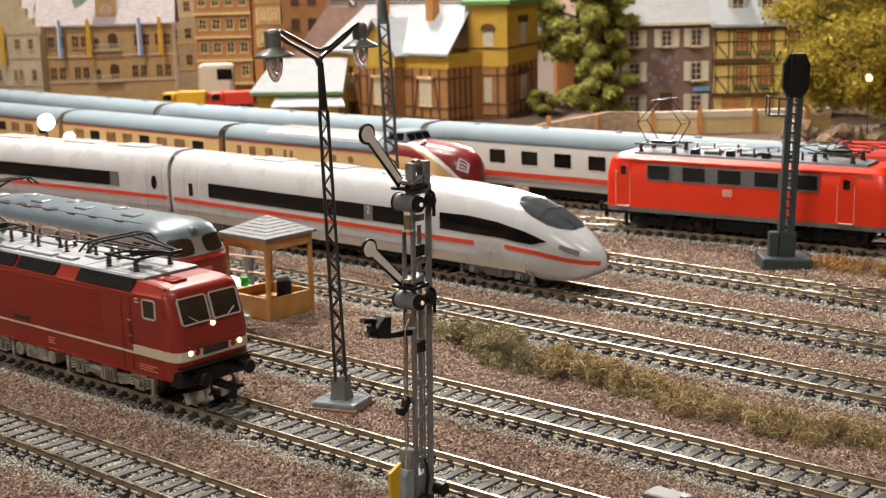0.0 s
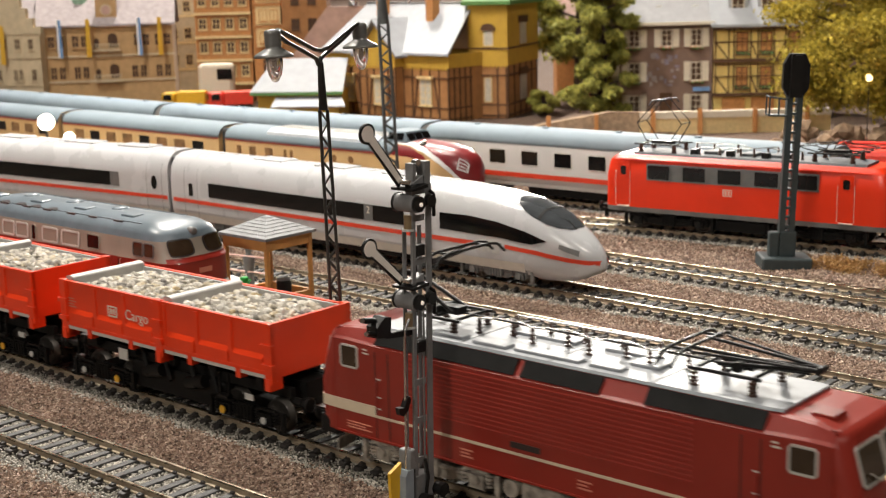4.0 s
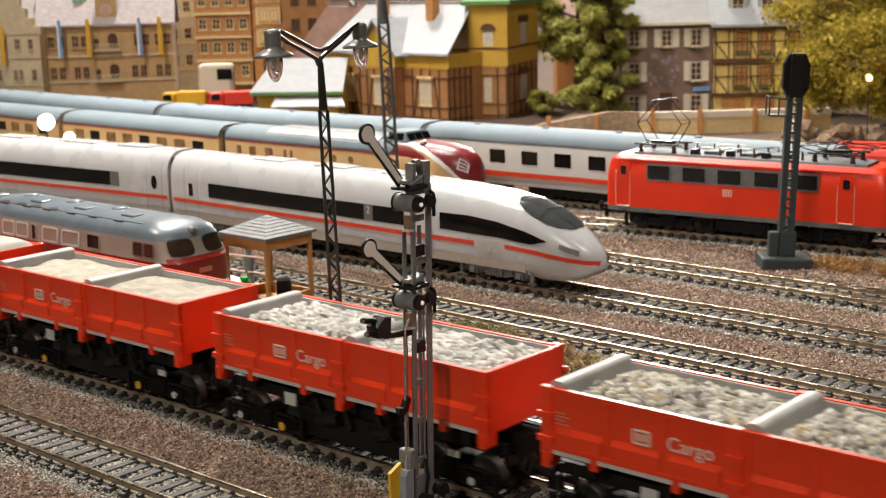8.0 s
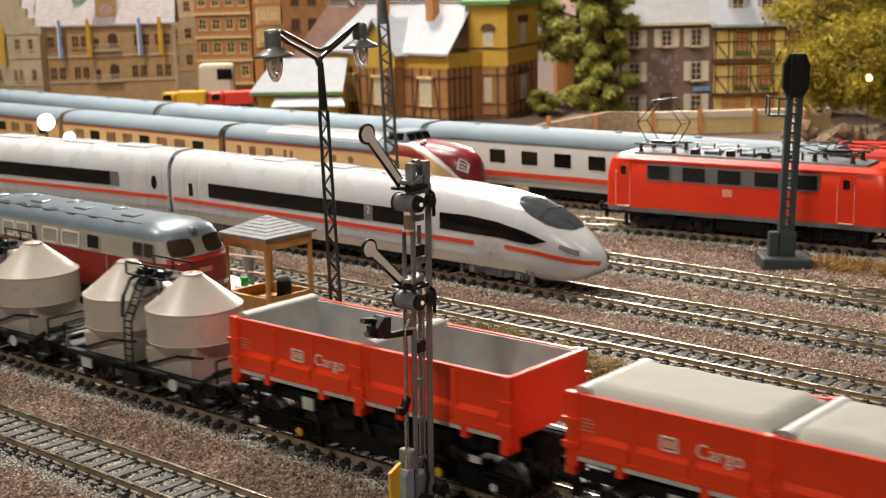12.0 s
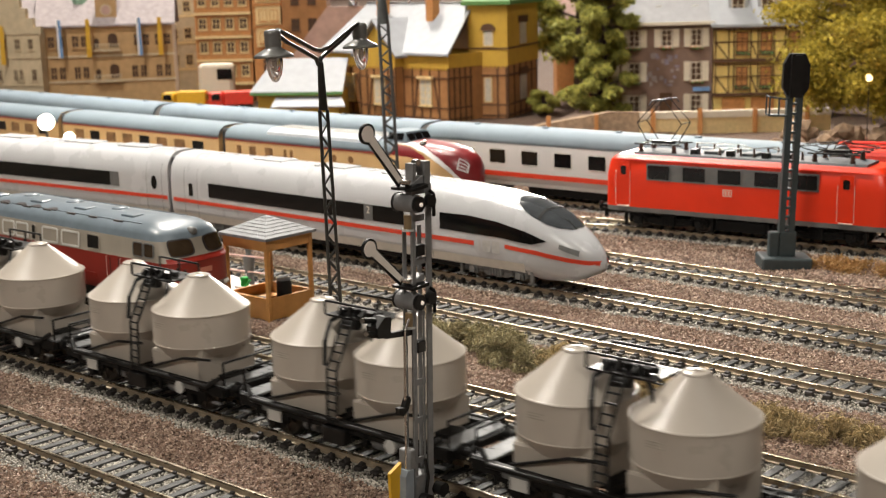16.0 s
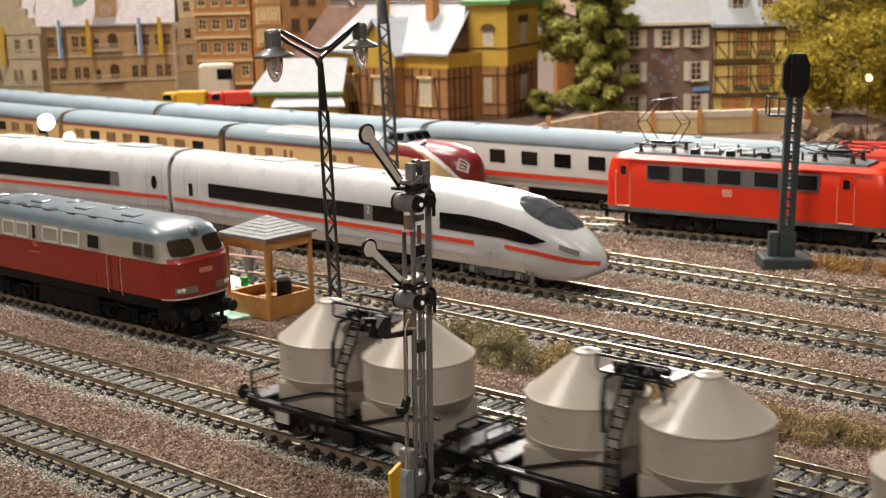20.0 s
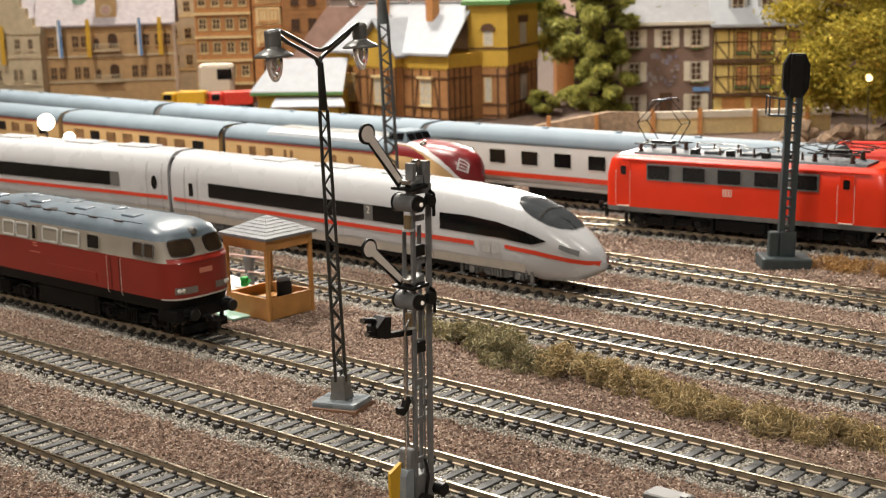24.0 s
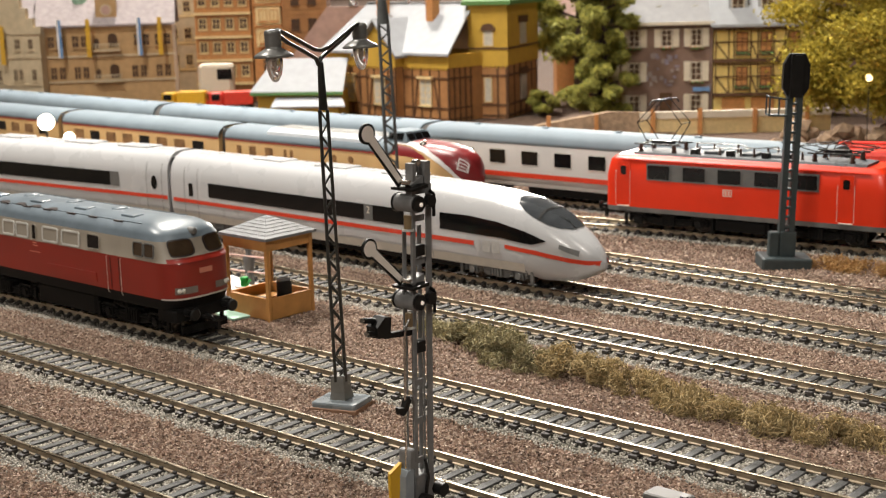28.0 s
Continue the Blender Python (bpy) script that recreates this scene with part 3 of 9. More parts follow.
# ---- tipper wagons ----
def stones(n, place, size, seed, squash=0.8):
    """n rough stones: place(rng, n) gives their centres, size their half widths."""
    rng = np.random.default_rng(seed)
    phi = (1 + 5 ** 0.5) / 2
    ico = np.array([(-1, phi, 0), (1, phi, 0), (-1, -phi, 0), (1, -phi, 0), (0, -1, phi), (0, 1, phi), (0, -1, -phi), (0, 1, -phi), (phi, 0, -1), (phi, 0, 1), (-phi, 0, -1), (-phi, 0, 1)]) / 1.9
    fi = np.array([(0, 11, 5), (0, 5, 1), (0, 1, 7), (0, 7, 10), (0, 10, 11), (1, 5, 9), (5, 11, 4), (11, 10, 2), (10, 7, 6), (7, 1, 8), (3, 9, 4), (3, 4, 2), (3, 2, 6), (3, 6, 8), (3, 8, 9), (4, 9, 5), (2, 4, 11), (6, 2, 10), (8, 6, 7), (9, 8, 1)])
    c = place(rng, n)
    s = size[0] + (size[1] - size[0]) * rng.random((n, 1, 1)) ** 2
    ang = rng.random(n) * 2 * np.pi
    v = ico[None] * (0.75 + 0.5 * rng.random((n, 12, 1))) * np.array([1, 0.8, squash])[None, None] * s
    ca, sa = np.cos(ang)[:, None], np.sin(ang)[:, None]
    v = np.stack([v[..., 0] * ca - v[..., 1] * sa, v[..., 0] * sa + v[..., 1] * ca, v[..., 2]], -1) + c[:, None]
    f = (fi[None] + 12 * np.arange(n)[:, None, None]).reshape(-1, 3)
    return v.reshape(-1, 3), f


def leaves(n, place, size, seed):
    """n small leaf tufts, each a twisted tetrahedron."""
    rng = np.random.default_rng(seed)
    tetra = np.array([(1, 1, 1), (1, -1, -1), (-1, 1, -1), (-1, -1, 1)], float) * 0.8
    fi = np.array([(0, 1, 2), (0, 3, 1), (0, 2, 3), (1, 3, 2)])
    c = place(rng, n)
    s = size[0] + (size[1] - size[0]) * rng.random((n, 1, 1))
    v = tetra[None] * (0.45 + 1.0 * rng.random((n, 4, 1))) * s + rng.normal(size=(n, 4, 3)) * s * 0.5 + c[:, None]
    f = (fi[None] + 4 * np.arange(n)[:, None, None]).reshape(-1, 3)
    return v.reshape(-1, 3), f


def raw_mesh(name, v, f, material):
    me = bpy.data.meshes.new(name)
    me.from_pydata(v.tolist(), [], f.tolist())
    me.materials.append(material)
    return me


RUBBLE = island_mat("pale_rubble", [(0.62, 0.585, 0.52), (0.38, 0.355, 0.31), (0.70, 0.665, 0.60), (0.52, 0.46, 0.36), (0.18, 0.17, 0.16), (0.60, 0.565, 0.50), (0.48, 0.38, 0.22)])
WHITERUBBLE = island_mat("white_rubble", [(0.76, 0.745, 0.71), (0.56, 0.54, 0.50), (0.80, 0.785, 0.75), (0.66, 0.63, 0.58), (0.44, 0.42, 0.39)])
TANSAND = mat("tan_sand", (0.45, 0.405, 0.335), 0.95, var=0.22, scale=250, bump=0.6, bscale=2500)
CREAMSAND = mat("cream_sand", (0.42, 0.405, 0.36), 0.9, var=0.03, scale=200, bump=0.15, bscale=2500)
TUBGREY = mat("tub_grey", (0.34, 0.335, 0.315), 0.55, var=0.12, scale=150)
SADDLE = mat("saddle_grey", (0.40, 0.39, 0.365), 0.5, var=0.12, scale=150)
AXLEYELLOW = mat("yellow_axle_cover", (0.70, 0.38, 0.03), 0.5)
WREDS = mat("wagon_red", (0.77, 0.045, 0.007), 0.34, var=0.06, scale=80, coat=0.1)


def tipper_wagon(load, label):
    t = thing("tipper_wagon", label, "wagon", "red tipper wagons of the goods train")
    L, W, Z0, Z1 = 0.0561, 0.0169, 0.0222, 0.0388
    for b in (0, 1):
        x0, x1 = (-L, -0.0006) if b == 0 else (0.0006, L)
        for s in (-1, 1):
            side = Mesh()
            side.slab([(x0, Z0), (x1, Z0), (x1, Z1), (x0, Z1)], s * (W - 0.0005) - 0.0005, s * (W - 0.0005) + 0.0005)
            flap = part("side_flap", side, WREDS, t)
            for z0, z1, d in ((Z1 - 0.0008, Z1, 0.0004), (Z0, Z0 + 0.0012, 0.0009)):
                part("flap_rail", Mesh().box(x0, x1, *sorted((s * W, s * (W + d))), z0, z1), WREDS, flap)
            for k in range(4):
                xx = x0 + 0.0022 + (x1 - x0 - 0.0044) * k / 3
                if k < 3:
                    xe = xx + (x1 - x0 - 0.0044) / 3 - 0.0012
                    ledge = [(s * W, Z0 + 0.0012), (s * (W + 0.0008), Z0 + 0.0012), (s * (W + 0.0008), Z0 + 0.0048), (s * W, Z0 + 0.0064)]
                    part("flap_ledge", Mesh().prism(ledge if s > 0 else ledge[::-1], xx + 0.0012, xe), WREDS, flap)
                part("flap_rib", Mesh().box(xx - 0.0009, xx + 0.0009, *sorted((s * W, s * (W + 0.0005))), Z0, Z1 - 0.001), WREDS, flap)
            for k in (0, 1):
                xx = x0 + (x1 - x0) * (0.28 + 0.44 * k)
                part("flap_hinge", Mesh().box(xx - 0.0011, xx + 0.0011, *sorted((s * (W - 0.002), s * (W + 0.0009))), Z0 - 0.0032, Z0 + 0.0004), WREDS, t)
            part("sill", Mesh().box(x0 + 0.002, x1 - 0.001, *sorted((s * (W - 0.0014), s * (W + 0.0005))), Z0 - 0.0014, Z0), LTGREY, t, "pale grey lower sill")
            inner = Mesh()
            inner.slab([(x0 + 0.0008, Z0 + 0.004), (x1 - 0.0008, Z0 + 0.004), (x1 - 0.0008, Z1 - 0.0003), (x0 + 0.0008, Z1 - 0.0003)], s * (W - 0.0016) - 0.0004, s * (W - 0.0016) + 0.0004)
            part("tub_lining", inner, TUBGREY, t)
        part("tub_floor", Mesh().box(x0 + 0.0008, x1 - 0.0008, -W + 0.0012, W - 0.0012, Z0, Z0 + 0.0045), TUBGREY, t)
        # rounded saddle at the rear end of each tub
        sad = Mesh()
        n = 8
        prof = [(x0 + 0.0006, Z0 + 0.003)] + [(x0 + 0.0030 - 0.0024 * math.cos(math.pi * k / n), Z1 + 0.0004 + 0.0012 * math.sin(math.pi * k / n)) for k in range(n + 1)] + [(x0 + 0.0075, Z0 + 0.004)]
        sad.slab(prof[::-1], -W + 0.0012, W - 0.0012)
        part("tub_saddle", sad, SADDLE, t, "light grey rounded tub end")
    part("end_wall", Mesh().box(L - 0.0002, L + 0.0010, -W - 0.0004, W + 0.0004, Z0 - 0.0010, Z1 + 0.0003), WREDS, t)
    part("end_wall", Mesh().box(-L - 0.0010, -L + 0.0002, -W - 0.0004, W + 0.0004, Z0 - 0.0010, Z1 - 0.0005), WREDS, t)
    for x in (-L + 0.0008, 0.0, L - 0.0008):
        for s in (-1, 1):
            post = part("corner_post", Mesh().rbox(x - 0.0018, x + 0.0018, *sorted((s * (W - 0.001), s * (W + 0.0012))), Z0 - 0.0030, Z1 + 0.0004, 0.0003), WREDS, t)
            part("post_foot", Mesh().box(x - 0.0012, x + 0.0012, *sorted((s * (W - 0.004), s * (W + 0.0016))), Z0 - 0.0050, Z0 - 0.0010), WREDS, post)
            for z in (Z0 + 0.002, Z0 + 0.0085):
                part("post_lug", Mesh().box(x - 0.0024, x + 0.0024, *sorted((s * W, s * (W + 0.0018))), z, z + 0.0016), WREDS, post)
    for s, rot in ((-1, NEARSIDE), (1, FARSIDE)):
        f = -s
        lettering(t, "Cargo", 0.0052, Matrix.Translation((f * -0.0125, s * (W + 0.0003), Z0 + 0.0088)) @ rot, LETTERS)
        cx = f * -0.0265
        for x0, x1, z0, z1 in ((-0.0026, 0.0026, 0.0068, 0.0073), (-0.0026, 0.0026, 0.0102, 0.0107), (-0.0026, -0.0021, 0.0068, 0.0107), (0.0021, 0.0026, 0.0068, 0.0107), (-0.0012, -0.0004, 0.0078, 0.0097), (0.0005, 0.0013, 0.0078, 0.0097)):
            part("emblem_bar", Mesh().box(cx + x0, cx + x1, s * (W + 0.0002) - 0.00015, s * (W + 0.0002) + 0.00015, Z0 + z0, Z0 + z1), LETTERS, t)
        bars(t, f * -0.0510 - 0.0025, s * (W + 0.0002), Z0 + 0.0068, 0.0052, 0.0040, 4, FAINT, s)
        bars(t, f * -0.0450 - 0.005, s * (W + 0.0002), Z0 + 0.0014, 0.0110, 0.0034, 3, FAINT, s)
        bars(t, f * -0.0300 - 0.005, s * (W + 0.0002), Z0 + 0.0014, 0.0100, 0.0030, 3, FAINT, s)
    # underframe, tipping gear and bogies
    fr = Mesh()
    fr.box(-0.0590, 0.0590, -0.0050, 0.0050, 0.0115, 0.0175)
    for x in (-0.045, -0.022, 0.0, 0.022, 0.045):
        fr.box(x - 0.0016, x + 0.0016, -0.0130, 0.0130, 0.0150, 0.0225)
    for s in (-1, 1):
        fr.box(-0.0575, 0.0575, s * 0.0095 - 0.001, s * 0.0095 + 0.001, 0.0130, 0.0165)
        for x in (-0.018, -0.006, 0.008, 0.019):
            fr.rod((x, s * 0.0115, 0.0185), (x + 0.007, s * 0.0145, 0.0100), 0.0010, 6)
    part("underframe", fr, DARK, t)
    part("gear_box", Mesh().rbox(-0.0255, 0.0255, -0.0118, 0.0118, 0.0036, 0.0130, 0.0010), DARK, t, "black tipping gear housing")
    for s in (-1, 1):
        for x in (-0.010, 0.013):
            part("tipping_cylinder", Mesh().rod((x - 0.004, s * 0.0130, 0.0105), (x + 0.005, s * 0.0130, 0.0125), 0.0024, 10), BLACK, t)
        for x in (-0.050, 0.030):
            part("step", Mesh().box(x - 0.0025, x + 0.0025, s * 0.0150 - 0.0012, s * 0.0150 + 0.0012, 0.0100, 0.0108).box(x - 0.0025, x - 0.0019, s * 0.015 - 0.0004, s * 0.015 + 0.0004, 0.0108, 0.0180).box(x + 0.0019, x + 0.0025, s * 0.015 - 0.0004, s * 0.015 + 0.0004, 0.0108, 0.0180), BLACK, t)
        part("data_panel", Mesh().box(-0.028, -0.023, s * 0.0145 - 0.0002, s * 0.0145 + 0.0002, 0.0130, 0.0170), LTGREY, t)
        part("data_panel", Mesh().box(0.040, 0.044, s * 0.0148 - 0.0002, s * 0.0148 + 0.0002, 0.0110, 0.0130), LTGREY, t)
    for d in (-1, 1):
        g = bogie(t, d * 0.0390, 0.0200, DARK, 0.0055, True, width=0.0132)
        for s in (-1, 1):
            part("axle_cover", Mesh().rod((d * 0.029, s * 0.0150, 0.0055), (d * 0.029, s * 0.0158, 0.0055), 0.0014, 10), AXLEYELLOW, g, "yellow axle cover")
            part("axle_cover", Mesh().rod((d * 0.049, s * 0.0150, 0.0055), (d * 0.049, s * 0.0158, 0.0055), 0.0012, 10), LTGREY, g)
        buffers(t, d * 0.0588, d, 0.0125, 0.0100)
        coupler(t, d * 0.0590, d)
    # what it carries
    for b in (0, 1):
        x0, x1 = (-L + 0.0065, -0.0012) if b == 0 else (0.0065, L - 0.0004)
        if load in ("rubble", "white"):
            def place(rng, n, x0=x0, x1=x1):
                p = rng.random((n, 3))
                x = x0 + 0.0012 + (x1 - x0 - 0.0024) * p[:, 0]
                y = (-W + 0.0030) + (2 * W - 0.0060) * p[:, 1]
                h = 0.0012 * np.cos((y / W) * 1.4) * np.clip(np.minimum(x - x0, x1 - x) / 0.006, 0, 1)
                return np.stack([x, y, Z1 - 0.0030 + h + 0.0012 * p[:, 2]], -1)
            v, f = stones(560, place, (0.0008, 0.0021), 11 + b + len(label), 0.75)
            o = part("load", raw_mesh("load", v, f, RUBBLE if load == "rubble" else WHITERUBBLE), None, t, "heap of pale broken stone")
            tagged(o, kind="stuff")
            part("load_bed", Mesh().box(x0 - 0.003, x1, -W + 0.0018, W - 0.0018, Z0 + 0.004, Z1 - 0.0030), TANSAND, t)
        elif load in ("tan", "cream"):
            if load == "cream" and b == 0:
                x0 = -L + 0.0040
            m = Mesh()
            nx, ny = 30, 18
            g, fs = [], []
            top = Z1 + (0.0022 if load == "cream" else -0.0014)
            for i in range(nx + 1):
                for j in range(ny + 1):
                    x = x0 - 0.003 + (x1 - x0 + 0.003) * i / nx
                    y = (-W + 0.0016) + (2 * W - 0.0032) * j / ny
                    e = min(1, min(i, nx - i) / (2 if load == "cream" else 4)) * min(1, min(j, ny - j) / (2 if load == "cream" else 4))
                    amp = 0.0003 if load == "cream" else 0.0016
                    g.append((x, y, top - (1 - e) ** 1.5 * (0.0028 if load == "cream" else 0.0012) + amp * noise.noise(Vector((x * 130, y * 130, b * 9)))))
            for i in range(nx):
                for j in range(ny):
                    a = i * (ny + 1) + j
                    fs.append((a, a + ny + 1, a + ny + 2, a + 1))
            m.add(g, fs, True)
            part("load", m, TANSAND if load == "tan" else CREAMSAND, t, "heap of tan sand" if load == "tan" else "smooth heap of cream sand")
    return t


for k, (load, label) in enumerate((
        ("rubble", "red tipper wagon loaded with mixed pale and yellowish rubble"), ("rubble", "red tipper wagon filled with grey broken stone"),
        ("white", "red tipper wagon filled with white broken stone"), ("tan", "red tipper wagon half filled with tan sand"),
        ("cream", "red tipper wagon heaped with smooth cream sand"), ("empty", "empty red tipper wagon with grey tubs"))):
    TRAIN.append((tipper_wagon(load, label), 0.1912 + 0.0575 + k * 0.1325))


# ---- silo wagons ----
def silo_wagon():
    t = thing("silo_wagon", "beige silo wagon with two pointed tanks on a black frame", "wagon", "beige silo wagons of the goods train")
    for d in (-1, 1):
        c = (d * 0.0185, 0, 0)
        profile = [(0.0060, 0.0110), (0.0082, 0.0120), (0.00825, 0.01206), (0.0164, 0.0218), (0.01645, 0.02187), (0.0168, 0.0225), (0.0168, 0.02257), (0.0168, 0.0332), (0.0168, 0.0333), (0.0166, 0.0338), (0.0165, 0.03388), (0.0035, 0.0445), (0.0034, 0.0446)]
        silo = part("silo", Mesh().lathe(profile, 48, c), SILO, t)
        part("ring_seam", Mesh().lathe([(0.0168, 0.0222), (0.01695, 0.0223), (0.01695, 0.0226), (0.0168, 0.0227)], 48, c), SILO, silo)
        part("ring_seam", Mesh().lathe([(0.0168, 0.0331), (0.0171, 0.0333), (0.0171, 0.0336), (0.0166, 0.0339)], 48, c), SILO, silo)
        part("lid", Mesh().lathe([(0.0038, 0.0441), (0.0039, 0.0447), (0.0032, 0.0450), (0.0010, 0.0451), (0.0009, 0.0455), (0.0004, 0.0456)], 20, c), SILO, silo, "round filling lid")
        for a in (45, 135, 225, 315):
            x, y = d * 0.0185 + 0.0140 * math.cos(math.radians(a)), 0.0115 * math.sin(math.radians(a)) * 1.15
            leg = Mesh().loft([[(x - 0.0016, y - 0.0012, 0.0105), (x + 0.0016, y - 0.0012, 0.0105), (x + 0.0016, y + 0.0012, 0.0105), (x - 0.0016, y + 0.0012, 0.0105)],
                               [(x - 0.0030, y - 0.0016, 0.0225), (x + 0.0030, y - 0.0016, 0.0225), (x + 0.0030, y + 0.0016, 0.0225), (x - 0.0030, y + 0.0016, 0.0225)]])
            part("saddle_leg", leg, SILO, silo)
        skirt = Mesh().loft([[(d * 0.0185 - 0.0125, -w, z), (d * 0.0185 + 0.0125, -w, z), (d * 0.0185 + 0.0125, w, z), (d * 0.0185 - 0.0125, w, z)] for z, w in ((0.0105, 0.0122), (0.0185, 0.0126), (0.0192, 0.0120))])
        part("saddle_box", skirt, SILO, silo)
        part("saddle_rail", Mesh().path([(d * 0.0185 - 0.012, -0.0140, 0.0130), (d * 0.0185 + 0.008, -0.0150, 0.0195), (d * 0.0185 + 0.0190, -0.0125, 0.0200)], 0.0005), BLACK, silo)
        for sy in (-1, 1):
            bars(silo, d * 0.0185 - 0.004, sy * 0.01695, 0.0288, 0.0055, 0.0022, 3, FAINTGREY, sy)
    # walkway, ladders and pipes between the tanks
    wk = Mesh()
    wk.box(-0.0105, 0.0105, -0.0065, 0.0065, 0.0418, 0.0424)
    for y in (-0.0062, 0.0062):
        wk.path([(-0.0110, y, 0.0422), (-0.0110, y, 0.0465), (0.0110, y, 0.0465), (0.0110, y, 0.0422)], 0.0004)
        wk.path([(0, y, 0.0422), (0, y, 0.0465)], 0.0004)
    part("walkway", wk, BLACK, t, "black walkway with rails")
    manifold = Mesh()
    for k in range(5):
        x = -0.0060 + k * 0.0030
        manifold.rod((x, -0.0050 + 0.0012 * (k % 3), 0.0424), (x + 0.0006, -0.0040 + 0.0012 * (k % 2), 0.0442 + 0.0006 * (k % 3)), 0.0011, 8)
    manifold.rod((-0.0085, -0.0020, 0.0434), (0.0085, -0.0015, 0.0436), 0.0010, 8)
    manifold.rod((-0.0030, -0.0060, 0.0400), (0.0030, -0.0055, 0.0405), 0.0016, 10)
    part("pipe_manifold", manifold, BLACK, t, "black pipework and valves")
    for s in (-1, 1):
        ld = Mesh()
        top, bot = (s * 0.0068, 0.0430), (s * 0.0158, 0.0110)
        for x in (-0.0021, 0.0021):
            ld.rod((x, bot[0], bot[1]), (x, s * 0.0150, 0.0280), 0.0004, 6)
            ld.rod((x, s * 0.0150, 0.0280), (x, top[0], top[1]), 0.0004, 6)
        for k in range(12):
            z = 0.0130 + k * 0.0025
            y = s * (0.0158 - 0.0008 * (z - 0.011) / 0.017) if z < 0.028 else s * (0.0150 - 0.0082 * (z - 0.028) / 0.015)
            ld.rod((-0.0021, y, z), (0.0021, y, z), 0.0003, 6)
        part("ladder", ld, BLACK, t, "black ladder")
        part("vent_pipe", Mesh().path([(-0.0060, s * 0.0040, 0.0424), (-0.0080, s * 0.0070, 0.0405), (-0.0045, s * 0.0130, 0.0360), (-0.0030, s * 0.0150, 0.0290)], 0.0007), BLACK, t)
        part("vent_pipe", Mesh().path([(0.0060, s * 0.0040, 0.0424), (0.0100, s * 0.0075, 0.0395), (0.0120, s * 0.0095, 0.0375)], 0.0005), BLACK, t)
        part("discharge_pipe", Mesh().path([(-0.0420, s * 0.0130, 0.0145), (-0.0380, s * 0.0150, 0.0115), (0.0380, s * 0.0150, 0.0115), (0.0420, s * 0.0130, 0.0145)], 0.0009), BLACK, t)
        part("valve_box", Mesh().rbox(-0.0050, 0.0050, s * 0.0140 - 0.0020, s * 0.0140 + 0.0020, 0.0050, 0.0100, 0.0005), BLACK, t)
        part("valve_wheel", Mesh().rod((0.0240, s * 0.0152, 0.0090), (0.0240, s * 0.0160, 0.0090), 0.0022, 12), LTGREY, t)
        part("data_panel", Mesh().box(-0.0300, -0.0240, s * 0.0152 - 0.0002, s * 0.0152 + 0.0002, 0.0065, 0.0100), LTGREY, t)
    fr = Mesh()
    for s in (-1, 1):
        fr.box(-0.0450, 0.0450, s * 0.0130 - 0.0010, s * 0.0130 + 0.0010, 0.0085, 0.0118)
        for k in range(7):
            x = -0.036 + k * 0.012
            fr.box(x - 0.0006, x + 0.0006, s * 0.0142 - 0.0004, s * 0.0142 + 0.0004, 0.0060, 0.0118)
    fr.box(-0.0450, 0.0450, -0.0040, 0.0040, 0.0085, 0.0118)
    for x in (-0.045, -0.022, 0, 0.022, 0.045):
        fr.box(x - 0.0010, x + 0.0010, -0.0130, 0.0130, 0.0088, 0.0116)
    for d in (-1, 1):
        fr.path([(d * 0.0440, -0.0125, 0.0118), (d * 0.0440, -0.0125, 0.0200), (d * 0.0440, 0.0125, 0.0200), (d * 0.0440, 0.0125, 0.0118)], 0.0004)
        fr.path([(d * 0.0440, -0.0125, 0.0160), (d * 0.0440, 0.0125, 0.0160)], 0.0003)
    part("frame", fr, DARK, t)
    for d in (-1, 1):
        ax = Mesh()
        x = d * 0.0285
        for s in (-1, 1):
            ax.slab([(x - 0.0075, 0.0088), (x - 0.0030, 0.0035), (x + 0.0030, 0.0035), (x + 0.0075, 0.0088)], s * 0.0128 - 0.0005, s * 0.0128 + 0.0005)
            ax.rod((x, s * 0.0128, 0.0055), (x, s * 0.0150, 0.0055), 0.0019, 10)
            ax.box(x - 0.0070, x + 0.0070, s * 0.0138 - 0.0006, s * 0.0138 + 0.0006, 0.0074, 0.0086)
        g = part("axle_guard", ax, DARK, t)
        part("end_platform", Mesh().rbox(*sorted((d * 0.0385, d * 0.0455)), -0.0130, 0.0130, 0.0116, 0.0123, 0.0002), TREADGREY, t, "grey end platform")
        part("end_step", Mesh().box(*sorted((d * 0.0400, d * 0.0440)), -0.0152, -0.0136, 0.0062, 0.0067).box(*sorted((d * 0.0400, d * 0.0440)), 0.0136, 0.0152, 0.0062, 0.0067), TREADGREY, t)
        for s in (-1, 1):
            part("brake_cylinder", Mesh().rod((d * 0.0120, s * 0.0090, 0.0064), (d * 0.0180, s * 0.0090, 0.0064), 0.0024, 12), TREADGREY, t)
            part("spring_plate", Mesh().rbox(x - 0.0045, x + 0.0045, s * 0.0147 - 0.0004, s * 0.0147 + 0.0004, 0.0090, 0.0112, 0.0002), MIDGREY, t)
        wheelset(g, x, 0.0055, True)
        buffers(t, d * 0.0452, d, 0.0110, 0.0098)
        coupler(t, d * 0.0430, d)
    return t


TREADGREY = mat("tread_plate_grey", (0.17, 0.175, 0.18), 0.3, 0.3, var=0.25, scale=300)
FAINTGREY = mat("faint_grey_writing", (0.40, 0.36, 0.30), 0.5)
silo = silo_wagon()
TRAIN.append((silo, 1.0269))
for k in range(1, 8):
    TRAIN.append((copy_thing(silo, Matrix()), 1.0269 + k * 0.0985))
